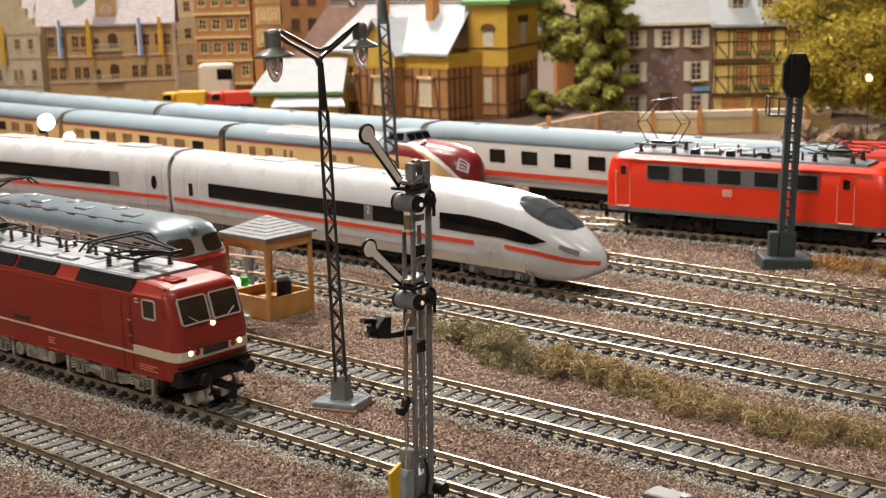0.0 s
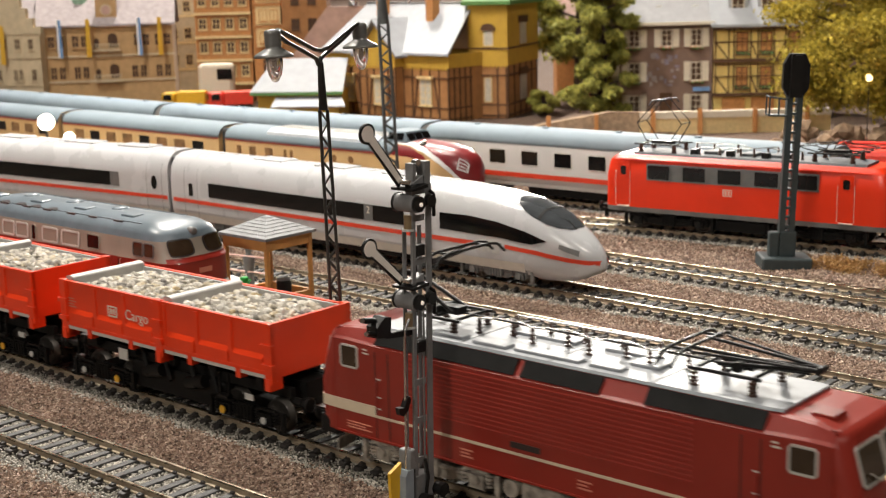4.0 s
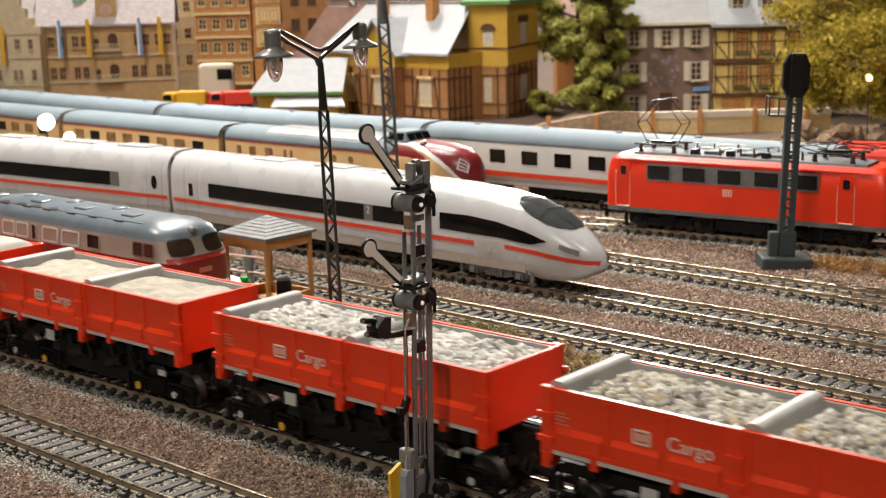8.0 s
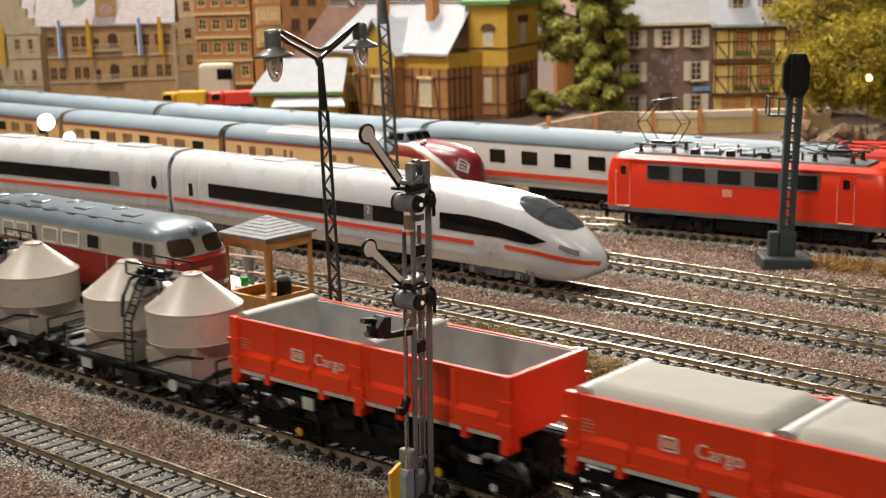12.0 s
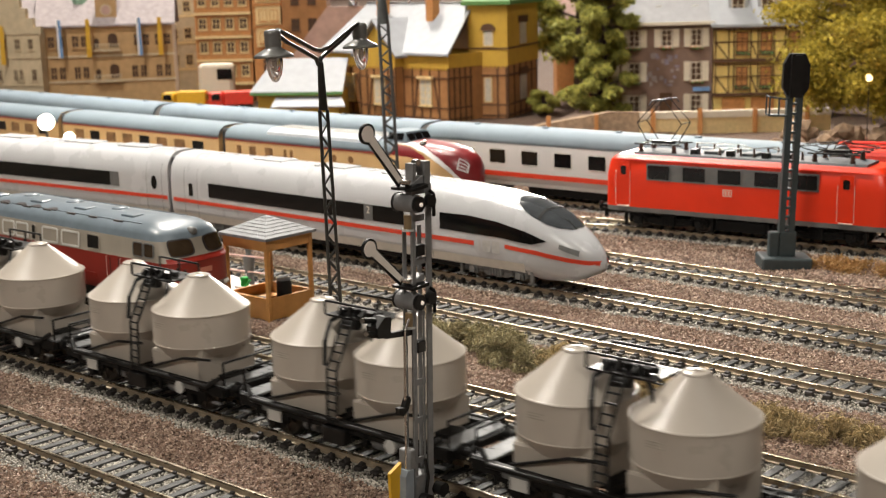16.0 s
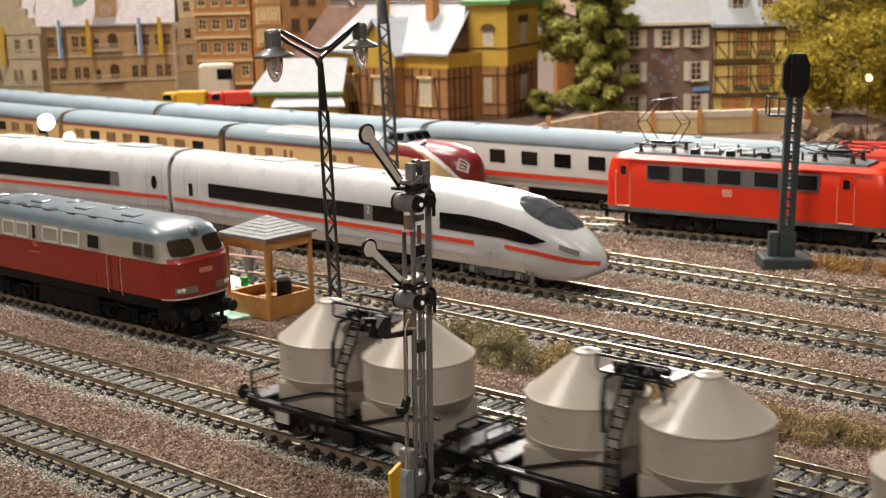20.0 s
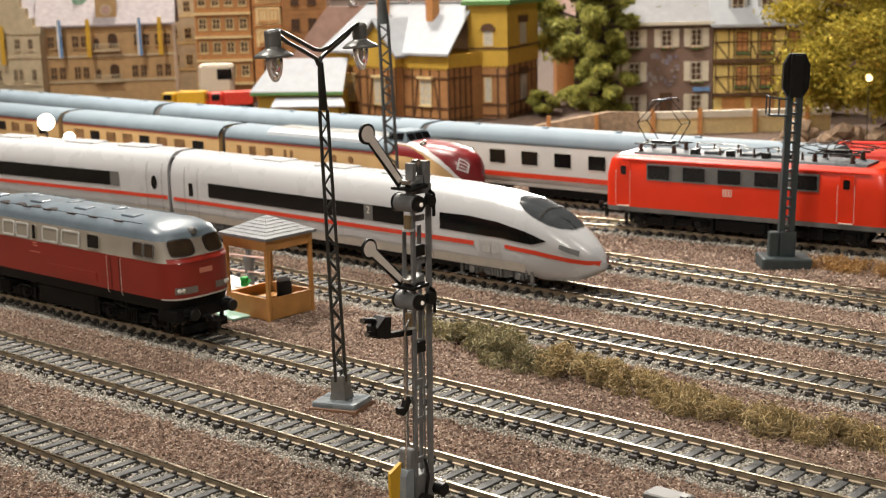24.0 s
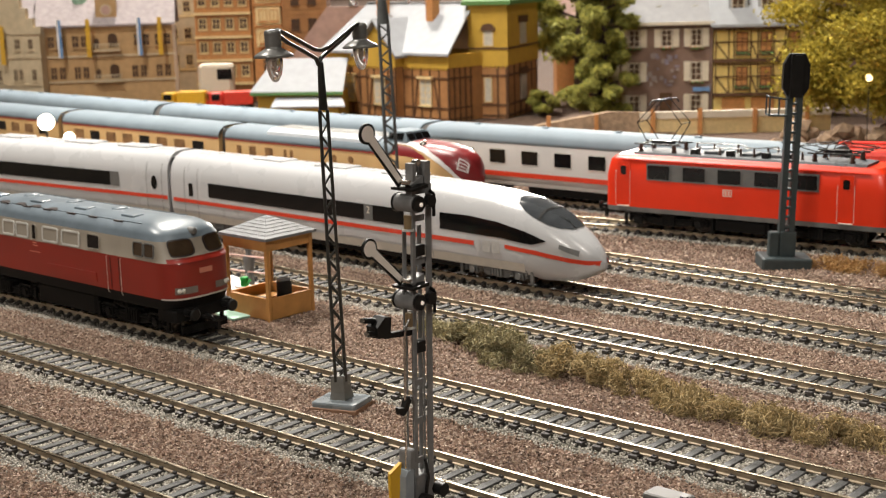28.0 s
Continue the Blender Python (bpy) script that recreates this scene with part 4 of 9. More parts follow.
# ---- standing trains ----
def strip(fn, us, lo, hi, nv=4, off=0.00015, flip=False):
    """A skin laid on the surface fn(u, v), between v = lo(u) and hi(u)."""
    m = Mesh()
    pts = []
    for u in us:
        for k in range(nv + 1):
            v = lo(u) + (hi(u) - lo(u)) * k / nv
            p = Vector(fn(u, v))
            a, b = Vector(fn(u + 1e-4, v)) - p, Vector(fn(u, v + 1e-4)) - p
            n = a.cross(b).normalized()
            pts.append(p + n * (off if not flip else -off))
    f = []
    for i in range(len(us) - 1):
        for k in range(nv):
            a = i * (nv + 1) + k
            q = (a, a + nv + 1, a + nv + 2, a + 1)
            f.append(q[::-1] if flip else q)
    return m.add(pts, f, True)


def span(a, b, n):
    return [a + (b - a) * i / n for i in range(n + 1)]


def lerp(table, x):
    if x <= table[0][0]:
        return table[0][1]
    for (a, u), (b, v) in zip(table, table[1:]):
        if x <= b:
            return u + (v - u) * (x - a) / (b - a)
    return table[-1][1]


class Hull:
    """A body whose cross-section changes along x: half width, bottom, shoulder and top heights."""

    def __init__(self, w, zb, zs, zt, power=0.75, tuck=0.0012):
        self.w, self.zb, self.zs, self.zt, self.power, self.tuck = w, zb, zs, zt, power, tuck

    def at(self, x):
        return lerp(self.w, x), lerp(self.zb, x), lerp(self.zs, x), lerp(self.zt, x)

    def side(self, s):
        def fn(x, z):
            w, zb, zs, zt = self.at(x)
            if z <= zs:
                y = w - self.tuck * max(0, (zb + 0.006 - z) / 0.006)
            else:
                u = min((z - zs) / max(zt - zs, 1e-5), 0.999)
                y = w * math.cos(math.asin(u)) ** self.power
            return (x, s * y, z)
        return fn

    def over(self, x, a):
        """A point of the roof arch at the angle a (radians, 0 at the near side)."""
        w, zb, zs, zt = self.at(x)
        c = math.cos(a)
        return (x, -math.copysign(abs(c) ** self.power, c) * w, zs + (zt - zs) * math.sin(a))

    def ring(self, x, n=14):
        w, zb, zs, zt = self.at(x)
        low = [(x, -w + self.tuck, zb), (x, w - self.tuck, zb), (x, w - self.tuck * 0.3, zb + (zs - zb) * 0.25), (x, w, zb + (zs - zb) * 0.5)]
        arch = [self.over(x, math.pi * (1 - k / n)) for k in range(n + 1)]
        return low + arch + [(x, -w, zb + (zs - zb) * 0.5), (x, -w + self.tuck * 0.3, zb + (zs - zb) * 0.25)]

    def solid(self, xs, n=14):
        return Mesh().loft([self.ring(x, n) for x in xs], True)


def skins(t, hull, name, xs, lo, hi, material, label="", nv=3, off=0.00015, both=True):
    for s in ((-1, 1) if both else (-1,)):
        part(name, strip(hull.side(s), xs, lo, hi, nv, off, flip=s > 0), material, t, label)


def const(v):
    return lambda u: v


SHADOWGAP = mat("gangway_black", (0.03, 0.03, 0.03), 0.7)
ICEGREY = mat("window_band_black", (0.006, 0.006, 0.006), 0.12, var=0.2, spec=0.22)
SKIRT = mat("warm_light_grey", (0.58, 0.55, 0.49), 0.4, var=0.05)
PALEGREYMARK = mat("grey_marking", (0.42, 0.41, 0.39), 0.45)


def high_speed_end_car():
    t = thing("high_speed_end_car", "white streamlined high-speed end car with black windows and red stripe", "train car", "white high-speed train")
    h = Hull([(-0.1455, 0.0160), (0.09, 0.0160), (0.115, 0.0155), (0.130, 0.0140), (0.141, 0.0113), (0.148, 0.0080), (0.1525, 0.0035), (0.1535, 0.0008)],
             [(-0.1455, 0.0075), (0.115, 0.0075), (0.128, 0.0052), (0.144, 0.0058), (0.1535, 0.0110)],
             [(-0.1455, 0.0300), (0.06, 0.0300), (0.11, 0.0260), (0.135, 0.0190), (0.150, 0.0140), (0.1535, 0.0125)],
             [(-0.1455, 0.0455), (0.03, 0.0452), (0.07, 0.0442), (0.0971, 0.0426), (0.114, 0.0398), (0.124, 0.0364), (0.1305, 0.0332), (0.138, 0.0284), (0.1450, 0.0232), (0.1500, 0.0188), (0.1535, 0.0140)], 0.62)
    xs = span(-0.1455, 0.06, 16) + span(0.065, 0.1535, 36)
    part("body_shell", h.solid(xs, 20), WHITE, t)
    skins(t, h, "lower_skirt", span(-0.144, 0.118, 20), const(0.0076), const(0.0118), SKIRT, "greyish lower skirt")
    skins(t, h, "red_stripe", span(-0.144, 0.0885, 30), const(0.0174), const(0.0196), STRIPE)
    wave = [(0.107, 0.0188), (0.125, 0.0176), (0.140, 0.0156), (0.153, 0.0140)]
    skins(t, h, "red_stripe", span(0.107, 0.1525, 24), lambda x: lerp(wave, x) - 0.0010, lambda x: lerp(wave, x) + 0.0010, STRIPE)
    for x0, x1 in ((-0.1108, 0.0150), (0.0212, 0.0430)):
        skins(t, h, "window_band", span(x0, x1, 16), const(0.0222), const(0.0304), ICEGREY, "long black window band", off=0.0002)
    skins(t, h, "class_panel", span(0.0150, 0.0212, 3), const(0.0222), const(0.0304), MIDGREY, off=0.0002)
    top = [(0.0669, 0.0312), (0.085, 0.0314), (0.103, 0.0300), (0.118, 0.0272), (0.1296, 0.0236)]
    bot = [(0.0669, 0.0232), (0.105, 0.0226), (0.122, 0.0212), (0.1296, 0.0232)]
    skins(t, h, "cab_side_window", span(0.0669, 0.1296, 26), lambda x: lerp(bot, x), lambda x: lerp(top, x), ICEGREY, "tapering black cab window", off=0.0002)
    for x in (0.0613, 0.0480, -0.1330, -0.1210):
        skins(t, h, "door_groove", span(x, x + 0.0003, 1), const(0.0085), const(0.0380), MIDGREY, off=0.00018, nv=8)
    lettering(t, "2", 0.0050, Matrix.Translation((0.0181, -0.0163, 0.0274)) @ NEARSIDE, LETTERS, "class_numeral")
    # the maker's grey mark: plain blocks
    for x0, x1 in ((0.0915, 0.0925), (0.0937, 0.0985), (0.0995, 0.1040)):
        skins(t, h, "grey_mark", span(x0, x1, 2), const(0.0150), const(0.0205), PALEGREYMARK, off=0.00022)
    # windscreen over the nose
    edge = [(0.108, 1.50), (0.111, 1.12), (0.116, 0.90), (0.122, 0.80), (0.129, 0.82), (0.1345, 1.00), (0.1380, 1.38)]
    ws = strip(h.over, span(0.1085, 0.1378, 22), lambda x: lerp(edge, x), lambda x: math.pi - lerp(edge, x), 14, 0.00025)
    part("windscreen", ws, NOSEGLASS, t, "curved dark windscreen")
    fr = strip(h.over, span(0.1235, 0.1248, 2), lambda x: lerp(edge, x), lambda x: math.pi - lerp(edge, x), 14, 0.0004)
    part("windscreen_bar", fr, BLACK, t)
    for s in (-1, 1):
        lamp_fn = h.side(s)
        part("headlamp", strip(lamp_fn, span(0.1360, 0.1450, 6), lambda x: 0.0205 - (x - 0.136) * 0.35, lambda x: 0.0225 - (x - 0.136) * 0.30, 2, 0.0003, flip=s > 0), MIDGREY, t, "slanted grey headlamp")
    part("wiper", Mesh().path([(0.1385, -0.002, 0.0284), (0.134, -0.0015, 0.0314), (0.129, -0.004, 0.0338)], 0.0003), BLACK, t)
    skins(t, h, "door_window", span(-0.1290, -0.1250, 3), const(0.0215), const(0.0290), ICEGREY)
    for x in (-0.070, -0.02, 0.03):
        part("roof_hatch", Mesh().rbox(x - 0.012, x + 0.012, -0.006, 0.006, 0.0448, 0.0458, 0.0004), WHITE, t)
    for x in (-0.105, 0.100):
        bogie(t, x, 0.0280, MIDGREY, 0.0052, width=0.0128)
    part("underframe", Mesh().box(-0.142, 0.118, -0.0125, 0.0125, 0.0045, 0.0078), DARK, t)
    part("gangway", Mesh().rbox(-0.1495, -0.1450, -0.0135, 0.0135, 0.008, 0.0425, 0.002), SHADOWGAP, t, "black gangway bellows")
    return t


NOSEGLASS = mat("nose_glass", (0.05, 0.055, 0.06), 0.12, var=0.1, coat=0.6)


def high_speed_car():
    t = thing("high_speed_car", "white high-speed train car with black window band and red stripe", "train car", "white high-speed train")
    h = Hull([(-0.14, 0.0160), (0.14, 0.0160)], [(-0.14, 0.0075), (0.14, 0.0075)], [(-0.14, 0.0300), (0.14, 0.0300)], [(-0.14, 0.0455), (0.14, 0.0455)], 0.62)
    part("body_shell", h.solid(span(-0.1395, 0.1395, 12), 20), WHITE, t)
    skins(t, h, "lower_skirt", span(-0.139, 0.139, 6), const(0.0076), const(0.0118), SKIRT)
    skins(t, h, "red_stripe", span(-0.139, 0.139, 6), const(0.0174), const(0.0196), STRIPE)
    skins(t, h, "window_band", span(-0.105, 0.0895, 12), const(0.0224), const(0.0312), ICEGREY, "long black window band", off=0.0002)
    skins(t, h, "class_panel", span(0.0895, 0.0975, 3), const(0.0224), const(0.0312), MIDGREY, off=0.0002)
    for x in (0.1215, 0.1345, -0.1345, -0.1215):
        skins(t, h, "door_groove", span(x, x + 0.0003, 1), const(0.0095), const(0.0385), MIDGREY, off=0.00018, nv=8)
    for c in (0.128, -0.128):
        f = [math.pi * 2 * k / 14 for k in range(14)]
        for s in (-1, 1):
            m = Mesh()
            ring = [(c + 0.0024 * math.cos(a), s * 0.01622, 0.0268 + 0.0042 * math.sin(a)) for a in f]
            inner = [(x, s * 0.0158, z) for x, y, z in ring]
            m.loft([inner, ring] if s < 0 else [inner[::-1], ring[::-1]])
            part("door_window", m, ICEGREY, t, "oval black door window")
    for x in (-0.08, -0.02, 0.05, 0.1):
        part("roof_hatch", Mesh().rbox(x - 0.014, x + 0.014, -0.006, 0.006, 0.0450, 0.0462, 0.0004), WHITE, t)
    for x in (-0.100, 0.100):
        bogie(t, x, 0.0280, MIDGREY, 0.0052, width=0.0128)
    part("underframe", Mesh().box(-0.135, 0.135, -0.0125, 0.0125, 0.0045, 0.0078), DARK, t)
    part("gangway", Mesh().rbox(-0.1430, -0.1390, -0.0135, 0.0135, 0.008, 0.0425, 0.002), SHADOWGAP, t)
    return t


high_speed_end_car().matrix_basis = on_track(4, -0.5)
car = high_speed_car()
car.matrix_basis = on_track(4, -0.79)


# ---- grey-roofed express coaches, white with a red stripe ----
COACHWHITE = mat("coach_white", (0.60, 0.585, 0.565), 0.4, var=0.04, scale=60)
COACHROOF = mat("coach_roof", (0.19, 0.235, 0.27), 0.68, var=0.09, scale=60, bump=0.05, spec=0.2)


def express_coach():
    t = thing("express_coach", "white express coach with a red stripe and blue-grey roof", "coach", "white express coaches")
    h = Hull([(-0.145, 0.0162), (0.145, 0.0162)], [(-0.145, 0.0080), (0.145, 0.0080)], [(-0.145, 0.0348), (0.145, 0.0348)], [(-0.145, 0.0440), (0.145, 0.0440)], 0.55)
    part("body_shell", h.solid(span(-0.1425, 0.1425, 4)), COACHWHITE, t)
    roof = Mesh()
    rings = []
    for x in span(-0.1430, 0.1430, 6):
        arch = [Vector(h.over(x, math.pi * (1 - k / 14))) for k in range(15)]
        rings.append([(p.x, p.y * 1.012, p.z + 0.0003) for p in arch] + [(p.x, p.y * 0.9, p.z - 0.001) for p in reversed(arch)])
    part("roof", roof.loft(rings, True), COACHROOF, t, "blue-grey arched roof")
    for k in range(5):
        x = -0.11 + k * 0.055
        part("roof_vent", Mesh().rbox(x - 0.002, x + 0.002, -0.0015, 0.0015, 0.0440, 0.0452, 0.0004), COACHROOF, t)
    skins(t, h, "red_stripe", span(-0.1425, 0.1425, 2), const(0.0137), const(0.0168), STRIPE)
    skins(t, h, "grey_skirt", span(-0.1425, 0.1425, 2), const(0.0082), const(0.0104), LTGREY)
    for k in range(11):
        x = -0.082 + 0.0254 * (k - 2)
        if abs(x) < 0.128:
            for s in (-1, 1):
                window(t, (x - 0.0068 if s < 0 else x + 0.0068, s * 0.0162, 0.0216), (-s, 0, 0), (0, 0, 1), 0.0136, 0.0098, SILVER, rim=0.0005, t=0.0002)
    for x in (-0.136, 0.136):
        for s in (-1, 1):
            part("door", Mesh().box(x - 0.0045, x + 0.0045, *sorted((s * 0.0160, s * 0.0165)), 0.0105, 0.0340), COACHWHITE, t)
    for x in (-0.105, 0.105):
        bogie(t, x, 0.0270, DARK, 0.0052, width=0.0128, rich=False)
    part("underfloor_box", Mesh().rbox(-0.06, 0.06, -0.0135, 0.0135, 0.0028, 0.0082, 0.001), DARK, t)
    for d in (-1, 1):
        part("gangway", Mesh().box(*sorted((d * 0.1425, d * 0.1450)), -0.008, 0.008, 0.010, 0.038), SHADOWGAP, t)
    return t


coach = express_coach()
coach.matrix_basis = on_track(7, -0.478)
for x in (-0.770, -1.062):
    copy_thing(coach, on_track(7, x))


# ---- cream and red diesel railcar train ----
TEECREAM = mat("railcar_cream", (0.56, 0.36, 0.16), 0.4, var=0.06, scale=60)
TEERED = mat("railcar_red", (0.19, 0.014, 0.016), 0.36, var=0.05, scale=60, coat=0.15)
TEEROOF = mat("railcar_roof", (0.165, 0.205, 0.235), 0.62, var=0.08, scale=60, spec=0.25)
AMBER = mat("lit_compartment", (0.95, 0.55, 0.22), 0.5, emit=0.8, var=0.3, scale=90)


def railcar_body(t, x0, x1):
    h = Hull([(x0, 0.0165), (x1, 0.0165)], [(x0, 0.0085), (x1, 0.0085)], [(x0, 0.0330), (x1, 0.0330)], [(x0, 0.0415), (x1, 0.0415)], 0.6)
    part("body_shell", h.solid(span(x0, x1, 4)), TEECREAM, t)
    roof = Mesh()
    rings = []
    for x in span(x0, x1, 4):
        arch = [Vector(h.over(x, math.pi * (1 - k / 12))) for k in range(13)]
        rings.append([(p.x, p.y * 1.012, p.z + 0.0003) for p in arch] + [(p.x, p.y * 0.9, p.z - 0.001) for p in reversed(arch)])
    part("roof", roof.loft(rings, True), TEEROOF, t, "blue-grey roof")
    skins(t, h, "red_line", span(x0, x1, 2), const(0.0322), const(0.0332), MAROON, off=0.0003)
    skins(t, h, "red_skirt", span(x0, x1, 2), const(0.0087), const(0.0175), TEERED)
    return h


def railcar_coach():
    t = thing("railcar_coach", "cream and red railcar coach with grey roof and lit windows", "railcar", "cream and red railcar train")
    railcar_body(t, -0.1000, 0.1000)
    for k in range(8):
        x = 0.0760 - k * 0.0218
        for s in (-1, 1):
            window(t, (x - 0.0070 if s < 0 else x + 0.0070, s * 0.0165, 0.0215), (-s, 0, 0), (0, 0, 1), 0.0140, 0.0082, TEECREAM, rim=0.0004, t=0.0002, glass=(WARMGLASS if k % 3 else GLASS))
    part("gangway", Mesh().rbox(0.0995, 0.1045, -0.0140, 0.0140, 0.009, 0.0395, 0.002), SHADOWGAP, t, "black gangway bellows")
    for x in (-0.07, 0.07):
        bogie(t, x, 0.027, DARK, 0.0052, width=0.0128, rich=False)
    part("underframe", Mesh().box(-0.09, 0.09, -0.0125, 0.0125, 0.004, 0.0088), DARK, t)
    return t


WARMGLASS = mat("warm_window", (0.20, 0.11, 0.05), 0.15, var=0.4, scale=150)


PANELWHITE = mat("pale_roof_panel", (0.42, 0.45, 0.48), 0.5, var=0.08, scale=150)
PALETRIM = mat("pale_silver_trim", (0.72, 0.71, 0.70), 0.35, var=0.03)


def railcar_power_car():
    t = thing("railcar_power_car", "cream and red railcar power car with a bulbous red nose", "railcar", "cream and red railcar train")
    railcar_body(t, -0.1170, 0.0460)
    h = Hull([(0.03, 0.0166), (0.066, 0.0166), (0.084, 0.0152), (0.096, 0.0125), (0.103, 0.0080), (0.1065, 0.0020)], [(0.03, 0.0085), (0.09, 0.0085), (0.1065, 0.0130)],
             [(0.03, 0.0300), (0.06, 0.0290), (0.09, 0.0250), (0.1065, 0.0200)], [(0.03, 0.0415), (0.060, 0.0412), (0.080, 0.0402), (0.092, 0.0382), (0.100, 0.0345), (0.104, 0.0295), (0.1065, 0.0215)], 0.6)
    part("nose_shell", h.solid(span(0.0455, 0.1065, 26), 18), TEERED, t, "glossy dark red rounded nose")
    sweep_lo = [(0.046, 0.0176), (0.090, 0.0176), (0.0985, 0.0182)]
    sweep_hi = [(0.046, 0.0392), (0.060, 0.0384), (0.072, 0.0350), (0.084, 0.0298), (0.093, 0.0238), (0.0985, 0.0186)]
    skins(t, h, "cream_sweep", span(0.0462, 0.0985, 26), lambda x: lerp(sweep_lo, x), lambda x: lerp(sweep_hi, x), TEECREAM, "cream side sweeping down to the nose", off=0.0002)
    skins(t, h, "silver_trim", span(0.0462, 0.1015, 30), lambda x: lerp([(0.046, 0.0392), (0.060, 0.0384), (0.072, 0.0350), (0.084, 0.0298), (0.093, 0.0238), (0.1015, 0.0160)], x), lambda x: lerp([(0.046, 0.0402), (0.060, 0.0403), (0.072, 0.0378), (0.084, 0.0328), (0.093, 0.0267), (0.1015, 0.0182)], x), PALETRIM, "silver trim line", off=0.0004)
    # raised driver's cab behind the nose
    cab = Mesh()
    cab.loft([[(0.038, -0.0115, 0.0405), (0.038, 0.0115, 0.0405), (0.038, 0.0090, 0.0470), (0.038, -0.0090, 0.0470)], [(0.0560, -0.0115, 0.0405), (0.0560, 0.0115, 0.0405), (0.0520, 0.0090, 0.0466), (0.0520, -0.0090, 0.0466)]])
    cab = part("driver_cab", cab, TEEROOF, t)
    for k in range(3):
        y = -0.0098 + k * 0.0068
        plate("pane", (0.0561, y, 0.0416), (0, 1, 0), (-0.0040, 0, 0.0060), 0.0060, 0.0046, 0.0003, GLASS, cab)
    for s in (-1, 1):
        for x in (0.0395, 0.0460):
            p0 = (x if s < 0 else x + 0.0055, s * 0.0113, 0.0418)
            plate("pane", p0, (-s, 0, 0), (0, -s * 0.0025, 0.0062), 0.0055, 0.0042, 0.0003, GLASS, cab)
    badge = part("emblem", strip(h.over, span(0.0966, 0.1026, 6), const(0.30), const(0.86), 5, 0.0002), TEERED, t, "silver framed nose emblem")
    for x0, x1, a0, a1 in ((0.0966, 0.0973, 0.28, 0.88), (0.1019, 0.1026, 0.28, 0.88), (0.0966, 0.1026, 0.28, 0.35), (0.0966, 0.1026, 0.45, 0.51), (0.0966, 0.1026, 0.63, 0.69), (0.0966, 0.1026, 0.81, 0.88)):
        part("emblem_bar", strip(h.over, span(x0, x1, 4), const(a0), const(a1), 4, 0.0004), PALETRIM, badge)
    part("lamp_pod", Mesh().lathe([(0.0022, 0), (0.0022, 0.0020), (0.0012, 0.0028), (0.0003, 0.0030)], 12, (0.066, -0.009, 0.0395), m=Matrix.Rotation(math.radians(70), 4, "Y")), CHROME, t, "silver headlamp pod")
    for x, w in ((-0.1050, 0.006), (-0.0915, 0.008), (-0.0750, 0.009), (-0.0560, 0.004), (-0.0495, 0.004)):
        for s in (-1, 1):
            window(t, (x if s < 0 else x + w, s * 0.0165, 0.0218), (-s, 0, 0), (0, 0, 1), w, 0.0080, TEECREAM, rim=0.0004, t=0.0002, glass=WARMGLASS)
    for x in (-0.0060, 0.0095):
        for s in (-1, 1):
            part("porthole", Mesh().rod((x, s * 0.0160, 0.0268), (x, s * 0.0168, 0.0268), 0.0024, 14), WARMGLASS, t)
    panel = part("roof_grille", Mesh().loft([[(x, -0.0150, 0.0372), (x, 0.0150, 0.0372), (x, 0.0140, 0.0402), (x, 0.0095, 0.0424), (x, -0.0095, 0.0424), (x, -0.0140, 0.0402)] for x in (-0.074, 0.032)]), PANELWHITE, t, "pale ribbed roof panel")
    for y in (-0.0075, -0.0045, -0.0015, 0.0015, 0.0045, 0.0075):
        part("roof_rib", Mesh().box(-0.073, 0.031, y - 0.0003, y + 0.0003, 0.0422, 0.0429), LTGREY, panel)
    for x in (-0.08, 0.065):
        bogie(t, x, 0.027, DARK, 0.0052, width=0.0128, rich=False)
    part("underframe", Mesh().box(-0.11, 0.09, -0.0125, 0.0125, 0.004, 0.0088), DARK, t)
    return t


railcar_power_car().matrix_basis = on_track(6, -0.638)
rc = railcar_coach()
rc.matrix_basis = on_track(6, -0.862)
copy_thing(rc, on_track(6, -1.068))


# ---- bodies drawn as plan outlines stacked upwards ----
class Stack:
    """Rounded ends: at each height a half width, the straight side's half length and the tip's."""

    def __init__(self, levels, power):
        self.levels, self.power = levels, power

    def at(self, z):
        return [lerp([(l[0], l[k]) for l in self.levels], z) for k in (1, 2, 3)]

    def point(self, a, z, d=1):
        w, xs, xf = self.at(z)
        c, s = math.cos(a), math.sin(a)
        return (d * (xs + (xf - xs) * abs(c) ** self.power), w * math.copysign(abs(s) ** self.power, s), z)

    def ring(self, z, n=14):
        out = [self.point(math.radians(-90 + 180 * k / n), z) for k in range(n + 1)]
        return out + [(-x, y, zz) for x, y, zz in reversed(out)]

    def solid(self, zs, n=14, smooth=True):
        return Mesh().loft([self.ring(z, n) for z in zs], smooth)


def end_skin(t, st, name, a0, a1, z0, z1, material, d=1, off=0.0003, label="", n=8, nv=5):
    fn = (lambda a, z: st.point(a, z, 1)) if d > 0 else (lambda a, z: st.point(a, z, -1))
    return part(name, strip(fn, span(a0, a1, n), const(z0), const(z1), nv, off, flip=d < 0), material, t, label)


